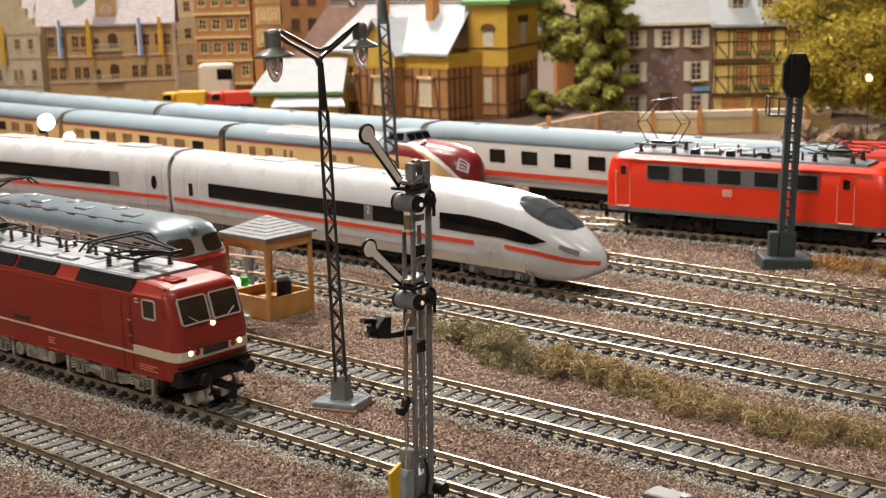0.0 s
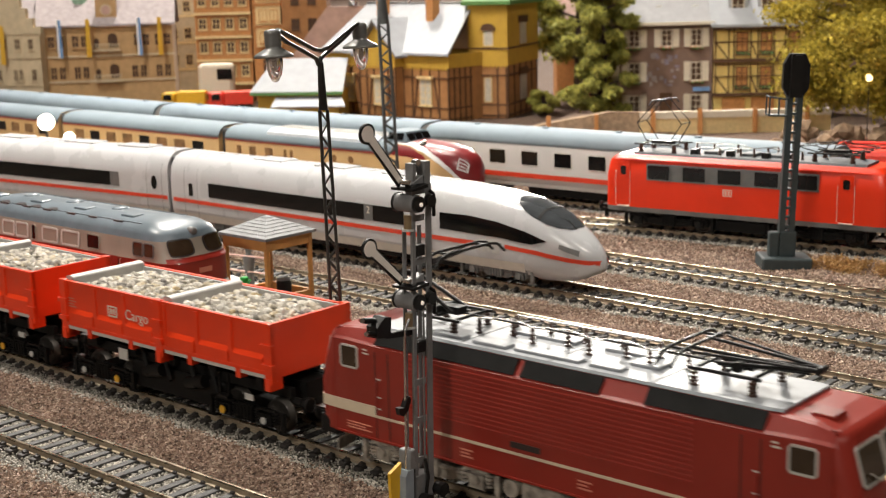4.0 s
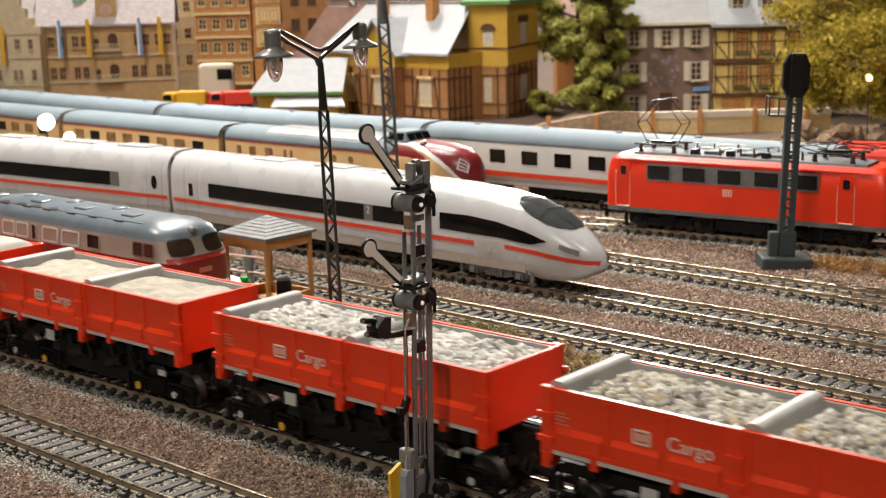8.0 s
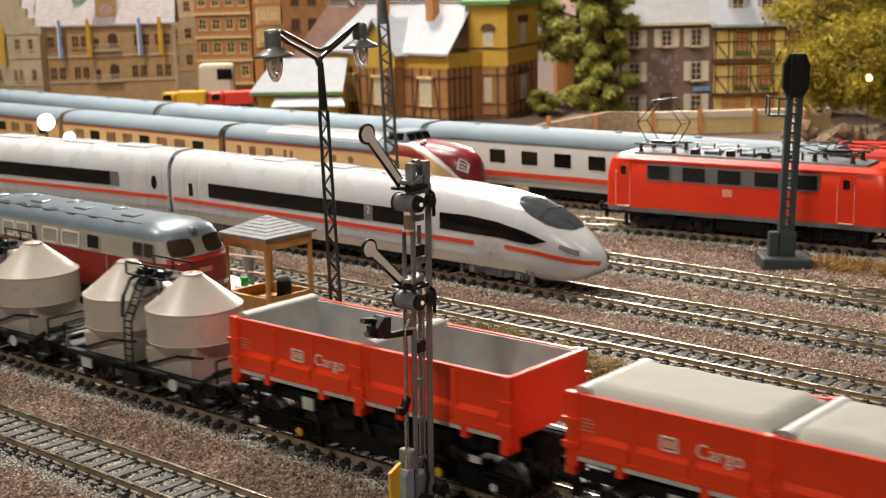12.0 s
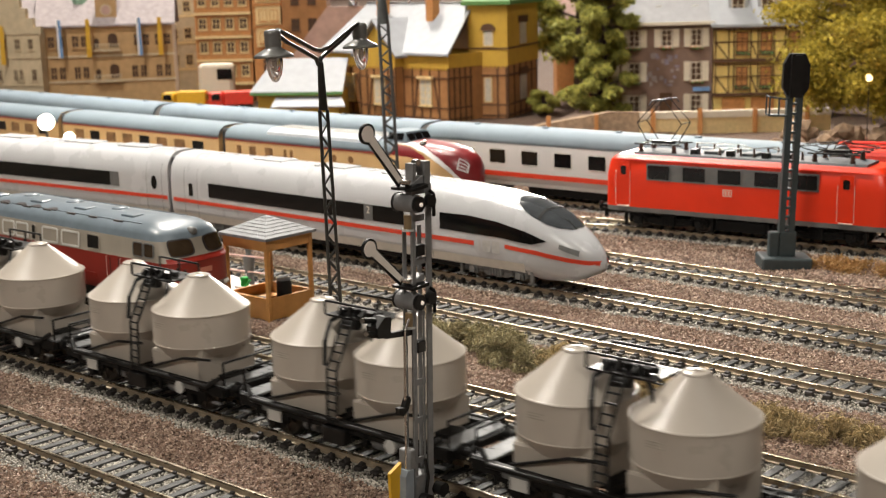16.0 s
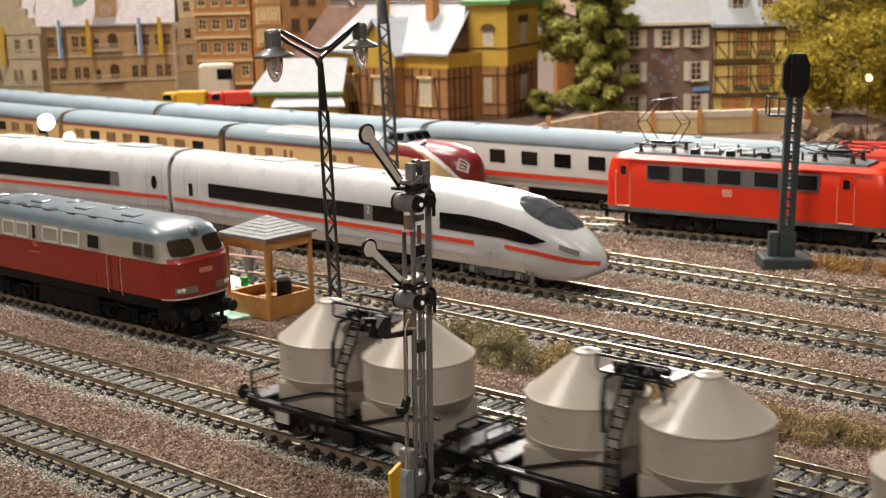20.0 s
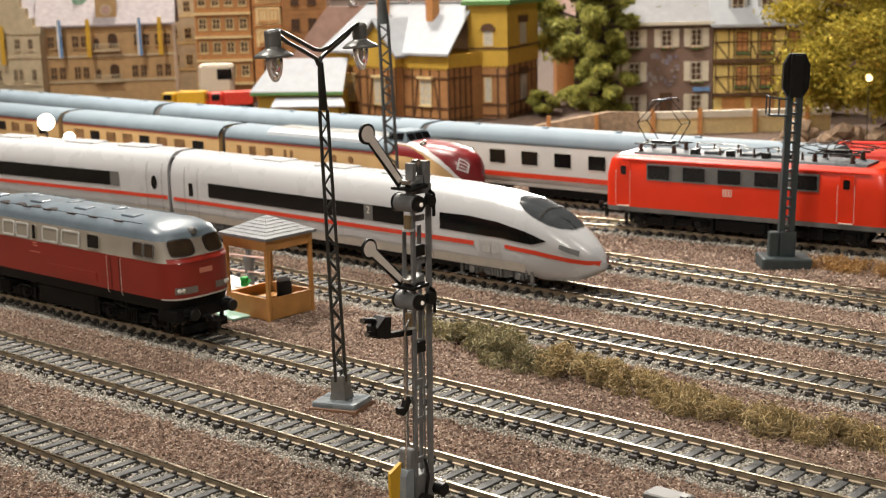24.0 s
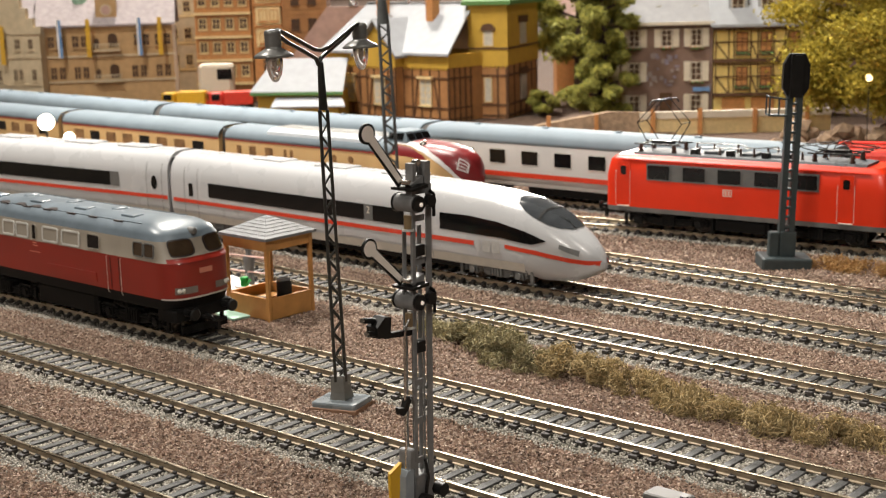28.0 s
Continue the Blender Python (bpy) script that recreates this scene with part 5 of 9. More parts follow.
# ---- the red and beige diesel locomotive ----
def rounded_pane(t, st, name, sy, a0, a1, z0, z1, material, d, off, label=""):
    """A pane with rounded corners laid on a rounded end, on the side sy of its middle."""
    fn = (lambda a, z: st.point(a, z, 1)) if d > 0 else (lambda a, z: st.point(a, z, -1))
    mid, half = sy * (a0 + a1) / 2, (a1 - a0) / 2
    zc, hz = (z0 + z1) / 2, (z1 - z0) / 2

    def reach(a):
        return hz * max(0.0, 1 - abs((a - mid) / half) ** 5) ** 0.2
    us = [mid + half * math.sin(math.pi / 2 * k / 9) * 0.999 for k in range(-9, 10)]
    return part(name, strip(fn, us, lambda a: zc - reach(a), lambda a: zc + reach(a), 5, off, flip=d < 0), material, t, label)


def diesel_locomotive():
    t = thing("diesel_locomotive", "dark red and beige diesel locomotive with rounded cab and grey roof", "locomotive")
    st = Stack([(0.0120, 0.0166, 0.066, 0.0775), (0.0165, 0.0170, 0.067, 0.0798), (0.0315, 0.0170, 0.067, 0.0798), (0.0325, 0.0168, 0.067, 0.0785), (0.0402, 0.0163, 0.0645, 0.0745),
                (0.0432, 0.0152, 0.0620, 0.0722), (0.0455, 0.0124, 0.0575, 0.0672), (0.0468, 0.0075, 0.050, 0.0600), (0.0472, 0.0030, 0.040, 0.0500)], 0.70)
    part("frame_skirt", st.solid([0.0120, 0.0150, 0.0164], 40), DARK, t, "dark grey frame skirt")
    part("body_shell", st.solid([0.0164, 0.0200, 0.0260, 0.0316], 40), DKRED, t, "dark red lower body")
    part("upper_body", st.solid([0.0316, 0.0325, 0.0360, 0.0402], 40), BEIGE, t, "beige upper body")
    part("roof", st.solid([0.0402, 0.0412, 0.0422, 0.0432, 0.0444, 0.0455, 0.0463, 0.0468, 0.0472], 40), DIESELROOF, t, "silver grey rounded roof")
    for s in (-1, 1):
        y = s * 0.0170

        def win(x0, x1, z0, z1, frame_mat, glass=GLASS, name="window", rim=0.0005):
            window(t, (x0 if s < 0 else x1, s * 0.0169, z0), (-s, 0, 0), (0, -s * 0.06, 1), x1 - x0, z1 - z0, frame_mat, rim=rim, name=name, glass=glass)
        win(0.0542, 0.0611, 0.0330, 0.0393, MIDGREY, CABGLASS, "cab_window")
        win(0.0616, 0.0682, 0.0330, 0.0393, MIDGREY, CABGLASS, "cab_window")
        win(0.0222, 0.0314, 0.0326, 0.0393, BEIGE)
        for x0, x1 in ((0.0034, 0.0168), (-0.0114, 0.0008), (-0.0322, -0.0222), (-0.0430, -0.0332), (-0.0600, -0.0480)):
            win(x0, x1, 0.0322, 0.0391, LTGREY, BEIGE, "vent_panel", 0.0008)
        win(-0.0196, -0.0160, 0.0320, 0.0391, BEIGE, GLASS, "narrow_window", 0.0004)
        for x in (0.0365, 0.0460):
            part("handrail", Mesh().path([(x, y, 0.0152), (x, s * 0.0177, 0.0156), (x, s * 0.0177, 0.0306), (x, y, 0.0310)], 0.0001), LETTERS, t, "pale handrail")
        part("door_groove", Mesh().box(0.0382, 0.0384, s * 0.0169, s * 0.0172, 0.0170, 0.0310).box(0.0440, 0.0442, s * 0.0169, s * 0.0172, 0.0170, 0.0310), PLATE, t)
        bars(t, -0.0190, s * 0.0171, 0.0290, 0.0040, 0.0024, 2, FAINT, s)
        bars(t, -0.0215, s * 0.0171, 0.0262, 0.0080, 0.0010, 1, FAINT, s)
        part("side_grille", Mesh().box(-0.008, 0.028, s * 0.0169, s * 0.0173, 0.0185, 0.0225), DKRED, t)
        part("roof_ridge", Mesh().box(-0.06, 0.055, s * 0.0118 - 0.0002, s * 0.0118 + 0.0002, 0.0455, 0.0460), DIESELROOF, t)
    for d in (-1, 1):
        for sy in (-1, 1):
            rounded_pane(t, st, "windscreen_rim", sy, 0.07, 0.86, 0.0337, 0.0405, PLATE, d, 0.0003)
            rounded_pane(t, st, "windscreen", sy, 0.11, 0.82, 0.0342, 0.0400, CABGLASS, d, 0.0005, "dark rounded cab windscreen")
            end_skin(t, st, "lamp_panel", *sorted((sy * 0.16, sy * 0.84)), 0.0186, 0.0214, LAMPPANEL, d, 0.0005, "grey lamp panel", n=12)
            for k in (0.58, 0.72):
                c = Vector(st.point(sy * k, 0.0200, d)) + Vector((d * 0.0004, 0, 0))
                part("headlamp", Mesh().lathe([(0.0010, 0), (0.0010, 0.0006), (0.0003, 0.0009)], 12, c, m=Matrix.Rotation(math.radians(90 * d), 4, "Y")), CLEARLENS, t)
        end_skin(t, st, "red_front", -1.05, 1.05, 0.0314, 0.0332, DKRED, d, 0.0003, "red panel below the windscreens", n=24)
        end_skin(t, st, "lower_line", -1.35, 1.35, 0.0163, 0.0169, SILVER, d, 0.0004, n=24)
        end_skin(t, st, "emblem", -0.10, 0.10, 0.0262, 0.0284, FAINT, d, 0.0004, n=3)
        part("top_lamp", Mesh().lathe([(0.0016, -0.002), (0.0016, 0.0012), (0.0010, 0.0016)], 14, (d * 0.0730, 0, 0.0428), m=Matrix.Rotation(math.radians(90 * d), 4, "Y")), MIDGREY, t)
        part("buffer_beam", Mesh().rbox(*sorted((d * 0.066, d * 0.0778)), -0.0158, 0.0158, 0.0070, 0.0122, 0.001), DARK, t)
        buffers(t, d * 0.0776, d, 0.0105, 0.0100)
        coupler(t, d * 0.0776, d)
        bogie(t, d * 0.0480, 0.0320, DARK, 0.0056, width=0.0136)
        part("plough", Mesh().box(*sorted((d * 0.0764, d * 0.0776)), -0.012, 0.012, 0.0012, 0.0045), DARK, t)
    for k, x in enumerate((-0.058, -0.047, -0.034, -0.022, -0.009)):
        grille = [(x + 0.0036 * math.cos(math.pi * q / 6), 0.0122 - 0.0022 * math.sin(math.pi * q / 6)) for q in range(7)]
        part("roof_intake", Mesh().loft([[(px, -py, lerp([(0.0, 0.0472), (0.0075, 0.0468), (0.0124, 0.0455)], py) + dz) for px, py in grille] for dz in (-0.0003, 0.0004)]), PLATE, t, "dark half-round roof intake")
    for k, x in enumerate((-0.062, -0.046, -0.028, -0.012, 0.006, 0.022, 0.040)):
        m = Mesh().rbox(x - 0.0045, x + 0.0045, -0.0080, -0.0020, 0.0463, 0.0476, 0.0005) if k % 2 == 0 else Mesh().lathe([(0.0040, 0.0462), (0.0040, 0.0472), (0.0032, 0.0478), (0.0005, 0.0479)], 16, (x, 0.002, 0))
        part("roof_vent", m, DIESELROOF, t)
        part("roof_scoop", Mesh().box(x - 0.0030, x + 0.0030, -0.0128, -0.0120, 0.0450, 0.0459), PLATE, t)
    part("tank", Mesh().rbox(-0.022, 0.022, -0.0145, 0.0145, 0.0030, 0.0122, 0.0015), DARK, t)
    return t


DIESELROOF = mat("silver_roof", (0.125, 0.155, 0.18), 0.34, 0.0, var=0.15, scale=120, bump=0.03, spec=0.4)
LAMPPANEL = mat("grey_lamp_panel", (0.20, 0.17, 0.15), 0.5)
diesel_locomotive().matrix_basis = on_track(2, -0.5195)


# ---- the standing bright red electric locomotive ----
DULLROOF = mat("dull_roof_grey", (0.09, 0.097, 0.105), 0.65, var=0.2, scale=120, bump=0.1)


def boxy_electric():
    t = thing("red_electric_locomotive", "bright red boxy electric locomotive with grey roof, front collector raised", "locomotive")
    st = Stack([(0.0085, 0.0163, 0.074, 0.0800), (0.0128, 0.0165, 0.074, 0.0810), (0.0300, 0.0165, 0.074, 0.0810), (0.0390, 0.0160, 0.073, 0.0785), (0.0408, 0.0148, 0.072, 0.0765), (0.0420, 0.0128, 0.070, 0.0740)], 0.45)
    part("frame_skirt", st.solid([0.0102, 0.0115, 0.0128]), MIDGREY, t, "grey frame skirt")
    part("body_shell", st.solid([0.0128, 0.0200, 0.0300, 0.0390, 0.0400, 0.0408, 0.0420]), REDPAINT, t)
    part("roof", Mesh().loft([[(x, -w, 0.0419), (x, w, 0.0419), (x, w - 0.001, 0.0432), (x, -w + 0.001, 0.0432)] for x, w in ((-0.066, 0.0100), (-0.06, 0.0120), (0.06, 0.0120), (0.066, 0.0100))]), DULLROOF, t)
    for s in (-1, 1):
        part("window_band", Mesh().box(-0.0545, 0.0437, *sorted((s * 0.0160, s * 0.0166)), 0.0285, 0.0378), MIDGREY, t, "dark grey window band")
        for x0 in (-0.0542, -0.0331, -0.0127, 0.0081, 0.0291):
            window(t, (x0 if s < 0 else x0 + 0.0142, s * 0.0166, 0.0288), (-s, 0, 0), (0, 0, 1), 0.0142, 0.0086, MIDGREY, rim=0.0005)
        for x0 in (-0.0722, 0.0545):
            part("door", Mesh().box(x0, x0 + 0.0072, *sorted((s * 0.0160, s * 0.0167)), 0.0140, 0.0382), REDPAINT, t)
            window(t, (x0 + 0.0014 if s < 0 else x0 + 0.0058, s * 0.0167, 0.0305), (-s, 0, 0), (0, 0, 1), 0.0044, 0.0058, REDPAINT, rim=0.0004, name="door_window")
            for x in (x0 - 0.0008, x0 + 0.0080):
                part("handrail", Mesh().path([(x, s * 0.0165, 0.0140), (x, s * 0.0176, 0.0145), (x, s * 0.0176, 0.0325), (x, s * 0.0165, 0.0330)], 0.00012), LETTERS, t, "pale handrail")
            part("door_step", Mesh().box(x0, x0 + 0.0072, *sorted((s * 0.0164, s * 0.0176)), 0.0130, 0.0136), LETTERS, t)
        for x0, x1, z0, z1 in ((-0.0092, -0.0040, 0.0226, 0.0231), (-0.0092, -0.0040, 0.0259, 0.0264), (-0.0092, -0.0087, 0.0226, 0.0264), (-0.0045, -0.0040, 0.0226, 0.0264), (-0.0080, -0.0071, 0.0235, 0.0255), (-0.0062, -0.0053, 0.0235, 0.0255)):
            part("emblem_bar", Mesh().box(x0, x1, *sorted((s * 0.0163, s * 0.01662)), z0, z1), LETTERS, t)
        part("rain_strip", Mesh().box(-0.07, 0.07, *sorted((s * 0.0158, s * 0.0166)), 0.0392, 0.0397), REDPAINT, t)
    for d in (-1, 1):
        for a0, a1 in ((0.05, 0.55), (-0.55, -0.05)):
            end_skin(t, st, "windscreen", a0, a1, 0.0290, 0.0372, CABGLASS, d, 0.0004)
        buffers(t, d * 0.0800, d, 0.0112, 0.0098)
        coupler(t, d * 0.0800, d)
        bogie(t, d * 0.0420, 0.0370, DARK, 0.0060, width=0.0136)
        part("footboard", Mesh().box(*sorted((d * 0.079, d * 0.084)), -0.014, 0.014, 0.0120, 0.0126), DARK, t)
    part("tank", Mesh().rbox(-0.015, 0.015, -0.0135, 0.0135, 0.003, 0.009, 0.001), DARK, t)
    # diamond collectors, one raised and one folded
    for x, h in ((-0.0520, 0.0215), (0.0480, 0.0020)):
        p = Mesh()
        zb = 0.0475
        for s in (-1, 1):
            p.rod((x - 0.014, s * 0.0080, zb), (x + 0.014, s * 0.0080, zb), 0.0005, 6)
            for d in (-1, 1):
                kx = x + d * (0.0135 if h > 0.01 else 0.020)
                kz = zb + 0.002 + h * 0.45
                p.rod((x + d * 0.0060, s * 0.0070, zb), (kx, s * 0.0060, kz), 0.00028, 6)
                p.rod((kx, s * 0.0060, kz), (x + d * 0.002, s * 0.0040, zb + 0.003 + h), 0.00026, 6)
        for d in (-1, 1):
            p.rod((x + d * 0.0100, -0.008, zb), (x + d * 0.0100, 0.008, zb), 0.0005, 6)
            kx = x + d * (0.0135 if h > 0.01 else 0.020)
            p.rod((kx, -0.006, zb + 0.002 + h * 0.45), (kx, 0.006, zb + 0.002 + h * 0.45), 0.00026, 6)
            p.path([(x + d * 0.002, y, zb + 0.003 + h + dz) for y, dz in ((-0.015, -0.0025), (-0.0115, 0), (0.0115, 0), (0.015, -0.0025))], 0.0004)
        p.box(x - 0.006, x + 0.006, -0.003, 0.003, zb - 0.001, zb + 0.0015)
        ob = part("pantograph", p, BLACK, t, "raised diamond current collector" if h > 0.01 else "folded diamond current collector")
        for d in (-1, 1):
            for s in (-1, 1):
                part("insulator", Mesh().lathe([(0.0012, 0.0430), (0.0016, 0.0440), (0.0010, 0.0450), (0.0015, 0.0458), (0.0009, 0.0470), (0.0009, 0.0475)], 10, (x + d * 0.010, s * 0.008, 0)), INSUL, ob)
    insulator_row(t, [(-0.028, -0.005, 0.0432), (-0.016, -0.005, 0.0432), (-0.004, -0.005, 0.0432), (0.008, 0.004, 0.0432), (0.022, -0.004, 0.0432), (0.030, -0.004, 0.0432)], 0.004)
    insulator_row(t, [(-0.034, 0.005, 0.0432), (-0.024, 0.006, 0.0432), (-0.010, 0.006, 0.0432), (0.004, -0.006, 0.0432), (0.013, 0.006, 0.0432)], 0.0046)
    for x in (-0.030, -0.009, 0.011, 0.026):
        part("roof_switch", Mesh().rbox(x - 0.0022, x + 0.0022, -0.0085, -0.0050, 0.0430, 0.0462, 0.0004), BLACK, t, "black roof switchgear")
    for x in (-0.022, 0.0, 0.016):
        part("roof_box", Mesh().rbox(x - 0.004, x + 0.004, -0.004, 0.006, 0.0430, 0.0448, 0.0005), DULLROOF, t)
    return t


boxy_electric().matrix_basis = on_track(6, -0.362)
# ---- semaphore signal beside the near tracks ----
ARMWHITE = mat("signal_arm_cream", (0.95, 0.87, 0.79), 0.5, var=0.04)
DRIVEBLUE = mat("drive_box_grey", (0.27, 0.31, 0.34), 0.45, var=0.08)
BRASS = mat("aged_brass", (0.34, 0.25, 0.14), 0.4, 0.6)
LENS = mat("pale_lit_lens", (0.95, 0.80, 0.68), 0.3, emit=0.4, var=0)


def semaphore_signal():
    t = thing("semaphore_signal", "grey lattice semaphore signal with two raised cream arms", "signal", m=pose(-0.2412, 0.2553, 0, -0.9, 0.6, 0))
    for y, w in ((-0.0028, 0.0006), (0.0030, 0.0010)):
        part("mast_column", Mesh().box(0.0011, 0.0015, y - w, y + w, 0.0, 0.0955).box(0.0004, 0.0011, y - 0.0003, y + 0.0001, 0.0, 0.0955), SIGGREY, t)
        low = 0.0200 if y < 0 else 0.0
        part("rear_flange", Mesh().box(-0.0019, -0.0015, y - 0.0011, y + 0.0002, low, 0.0840), SIGGREY, t)
    for z in (0.0190, 0.0303, 0.0410, 0.0521, 0.0742, 0.0858):
        part("mast_rung", Mesh().rbox(0.0006, 0.0012, -0.0022, 0.0018, z, z + 0.0017, 0.0002), SIGGREY, t)
    cap = Mesh()
    cap.box(-0.0012, 0.0014, -0.0030, -0.0017, 0.0935, 0.1012).box(-0.0012, 0.0016, 0.0014, 0.0036, 0.0930, 0.1014)
    cap.box(-0.0012, -0.0004, -0.0017, 0.0014, 0.0985, 0.1012).box(-0.0012, 0.0014, -0.0030, 0.0014, 0.0930, 0.0955)
    part("mast_head", cap, SIGGREY, t)
    part("pulley", Mesh().rod((-0.0008, -0.0002, 0.1012), (0.0010, -0.0002, 0.1012), 0.0009, 12), CHROME, t)
    for zp, ln, tip in ((0.0951, 0.0176, 49), (0.0688, 0.0152, 41)):
        # the arm slopes up towards -y; its back is cream with a black border
        ang = math.radians(tip)
        dy, dz = -math.cos(ang), math.sin(ang)
        py, pz = -0.0040, zp + 0.0012

        def at(a, b, x):
            return (x, py + dy * a + dz * b, pz + dz * a - dy * b)
        for nm, grow, x0, x1, material in (("arm_border", 0.00062, -0.0026, -0.0020, BLACK), ("arm_face", 0.0, -0.0021, -0.00185, ARMWHITE)):
            w = 0.00075 + grow
            rr = 0.0021 + grow
            disc = [(ln + 0.0004 + rr * math.cos(k * math.pi / 12), rr * math.sin(k * math.pi / 12)) for k in range(-10, 11)]
            outline = [(0.0 - grow, -w), *disc, (0.0 - grow, w)]
            m = Mesh().loft([[at(a, b, x0) for a, b in outline], [at(a, b, x1) for a, b in outline]])
            arm = part("semaphore_arm" if nm == "arm_border" else "arm_face", m, material, t if nm == "arm_border" else arm, "cream arm with black border" if nm == "arm_border" else "")
        part("arm_pivot", Mesh().rod((-0.0034, py, pz), (0.0012, py, pz), 0.0008, 10), CHROME, t)
        zl = zp - 0.0045
        drum = Mesh().rod((-0.0046, -0.0022, zl), (0.0022, -0.0022, zl), 0.0024, 20)
        drum = part("lamp_drum", drum, SIGGREY, t, "grey signal lamp drum")
        for x0, x1, r in ((-0.0050, -0.0044, 0.0026), (0.0020, 0.0032, 0.0021)):
            part("drum_end", Mesh().rod((x0, -0.0022, zl), (x1, -0.0022, zl), r, 18), BLACK, drum)
        part("lamp_lens", Mesh().lathe([(0.0006, 0), (0.0005, 0.0003), (0.0002, 0.0004)], 10, (0.0036, -0.0022, zl), m=Matrix.Rotation(math.radians(90), 4, "Y")), LENS, drum, "small lit lens")
        part("drum_plate", Mesh().rod((0.0018, 0.0022, zl + 0.0004), (0.0034, 0.0022, zl + 0.0004), 0.0017, 16), BLACK, t)
        visor = Mesh().loft([[(-0.0044, -0.0052, zl + 0.0036), (0.0030, -0.0052, zl + 0.0036), (0.0036, 0.0006, zl + 0.0042), (-0.0044, 0.0006, zl + 0.0042)],
                             [(-0.0044, -0.0052, zl + 0.0043), (0.0030, -0.0052, zl + 0.0043), (0.0036, 0.0006, zl + 0.0052), (-0.0044, 0.0006, zl + 0.0052)]])
        part("visor", visor, BLACK, t)
        part("cable_clip", Mesh().rbox(0.0008, 0.0020, -0.0022, 0.0010, zl - 0.0140, zl - 0.0110, 0.0002), BLACK, t)
        part("spindle", Mesh().rod((0, -0.0034, zl - 0.0030), (0, -0.0034, zl - 0.0066), 0.0012, 12), BRASS, t, "brass spindle")
        part("spindle_foot", Mesh().rod((0, -0.0034, zl - 0.0066), (0, -0.0034, zl - 0.0072), 0.0017, 12), LTGREY, t)
        part("pivot_cover", Mesh().loft([[(-0.002, -0.0040, zl + 0.0052), (0.0016, -0.0040, zl + 0.0052), (0.0016, 0.0008, zl + 0.0052), (-0.002, 0.0008, zl + 0.0052)], [(-0.001, -0.0034, zl + 0.0060), (0.0010, -0.0034, zl + 0.0060), (0.0014, 0.0010, zl + 0.0072), (-0.001, 0.0010, zl + 0.0072)]]), SIGGREY, t)
        part("lamp_bracket", Mesh().path([(0.0016, 0.0030, zl + 0.0030), (0.0022, 0.0042, zl + 0.0020), (0.0022, 0.0042, zl - 0.0040)], 0.0005), BLACK, t)
    # side arm with the black relay box
    part("box_arm", Mesh().loft([[(x, -0.0132, 0.0562), (x, -0.0030, 0.0552), (x, -0.0030, 0.0567), (x, -0.0132, 0.0577)] for x in (-0.0007, 0.0007)]), BLACK, t)
    rb = Mesh().loft([[(x, -0.0126, 0.0570), (x, -0.0172, 0.0573), (x, -0.0176, 0.0602), (x, -0.0146, 0.0626), (x, -0.0124, 0.0622)] for x in (-0.0020, 0.0020)])
    box = part("relay_box", rb, BLACK, t, "black relay box with prongs")
    for z, dx in ((0.0582, 0.0008), (0.0615, -0.0006)):
        part("prong", Mesh().rod((dx, -0.0160, z), (dx, -0.0200, z + 0.0008), 0.0008, 10), BLACK, box)
        part("prong_tip", Mesh().rod((dx, -0.0200, z + 0.0008), (dx, -0.0206, z + 0.0009), 0.0007, 10), CHROME, box)
    part("pull_rod", Mesh().path([(0.0010, -0.0046, 0.0600), (0.0010, -0.0064, 0.0570), (0.0010, -0.0064, 0.0140)], 0.0004), CHROME, t)
    part("pull_rod", Mesh().path([(0.0014, 0.0006, 0.0640), (0.0014, 0.0006, 0.0100)], 0.0003), MIDGREY, t)
    part("cable", Mesh().path([(0.0020, 0.0000, 0.0200), (0.0026, 0.0006, 0.0150), (0.0020, 0.0000, 0.0080)], 0.0005), BLACK, t)
    part("hook", Mesh().loft([[(x, -0.0056, 0.0392), (x, -0.0064, 0.0386), (x, -0.0076, 0.0364), (x, -0.0096, 0.0366), (x, -0.0092, 0.0346), (x, -0.0078, 0.0340), (x, -0.0062, 0.0352), (x, -0.0050, 0.0380)] for x in (0.0002, 0.0018)]), BLACK, t)
    part("upper_drive", Mesh().rbox(-0.0020, 0.0022, -0.0066, -0.0036, 0.0185, 0.0240, 0.0006), SIGGREY, t)
    part("drive_box", Mesh().loft([[(x, -0.0086, 0.0), (x, -0.0052, 0.0), (x, -0.0052, 0.0186), (x, -0.0074, 0.0186), (x, -0.0084, 0.0172)] for x in (-0.0026, 0.0026)]), DRIVEBLUE, t, "blue-grey drive box")
    part("yellow_plate", Mesh().loft([[(x, -0.0110, 0.0000), (x, -0.0096, 0.0000), (x, -0.0078, 0.0208), (x, -0.0122, 0.0186)] for x in (-0.0005, 0.0005)]), YELLOW, t, "yellow base plate")
    part("base_box", Mesh().rbox(-0.0026, 0.0018, -0.0034, 0.0030, 0.0, 0.0158, 0.0004), SIGGREY, t)
    for y, z in ((-0.0010, 0.0086), (0.0052, 0.0102), (0.0056, 0.0050)):
        part("knob", Mesh().rod((0.0014, y, z), (0.0044, y, z), 0.0019, 14), BLACK, t)
    return t


semaphore_signal()


# ---- lattice yard lamps ----
LAMPGREEN = mat("dark_lamp_paint", (0.055, 0.055, 0.05), 0.32, 0.5, var=0.2, scale=200)
LAMPGREY = mat("grey_lamp_shade", (0.20, 0.20, 0.19), 0.35, 0.4, var=0.1)
BASEWOOD = mat("brown_base", (0.22, 0.12, 0.07), 0.6, var=0.2)


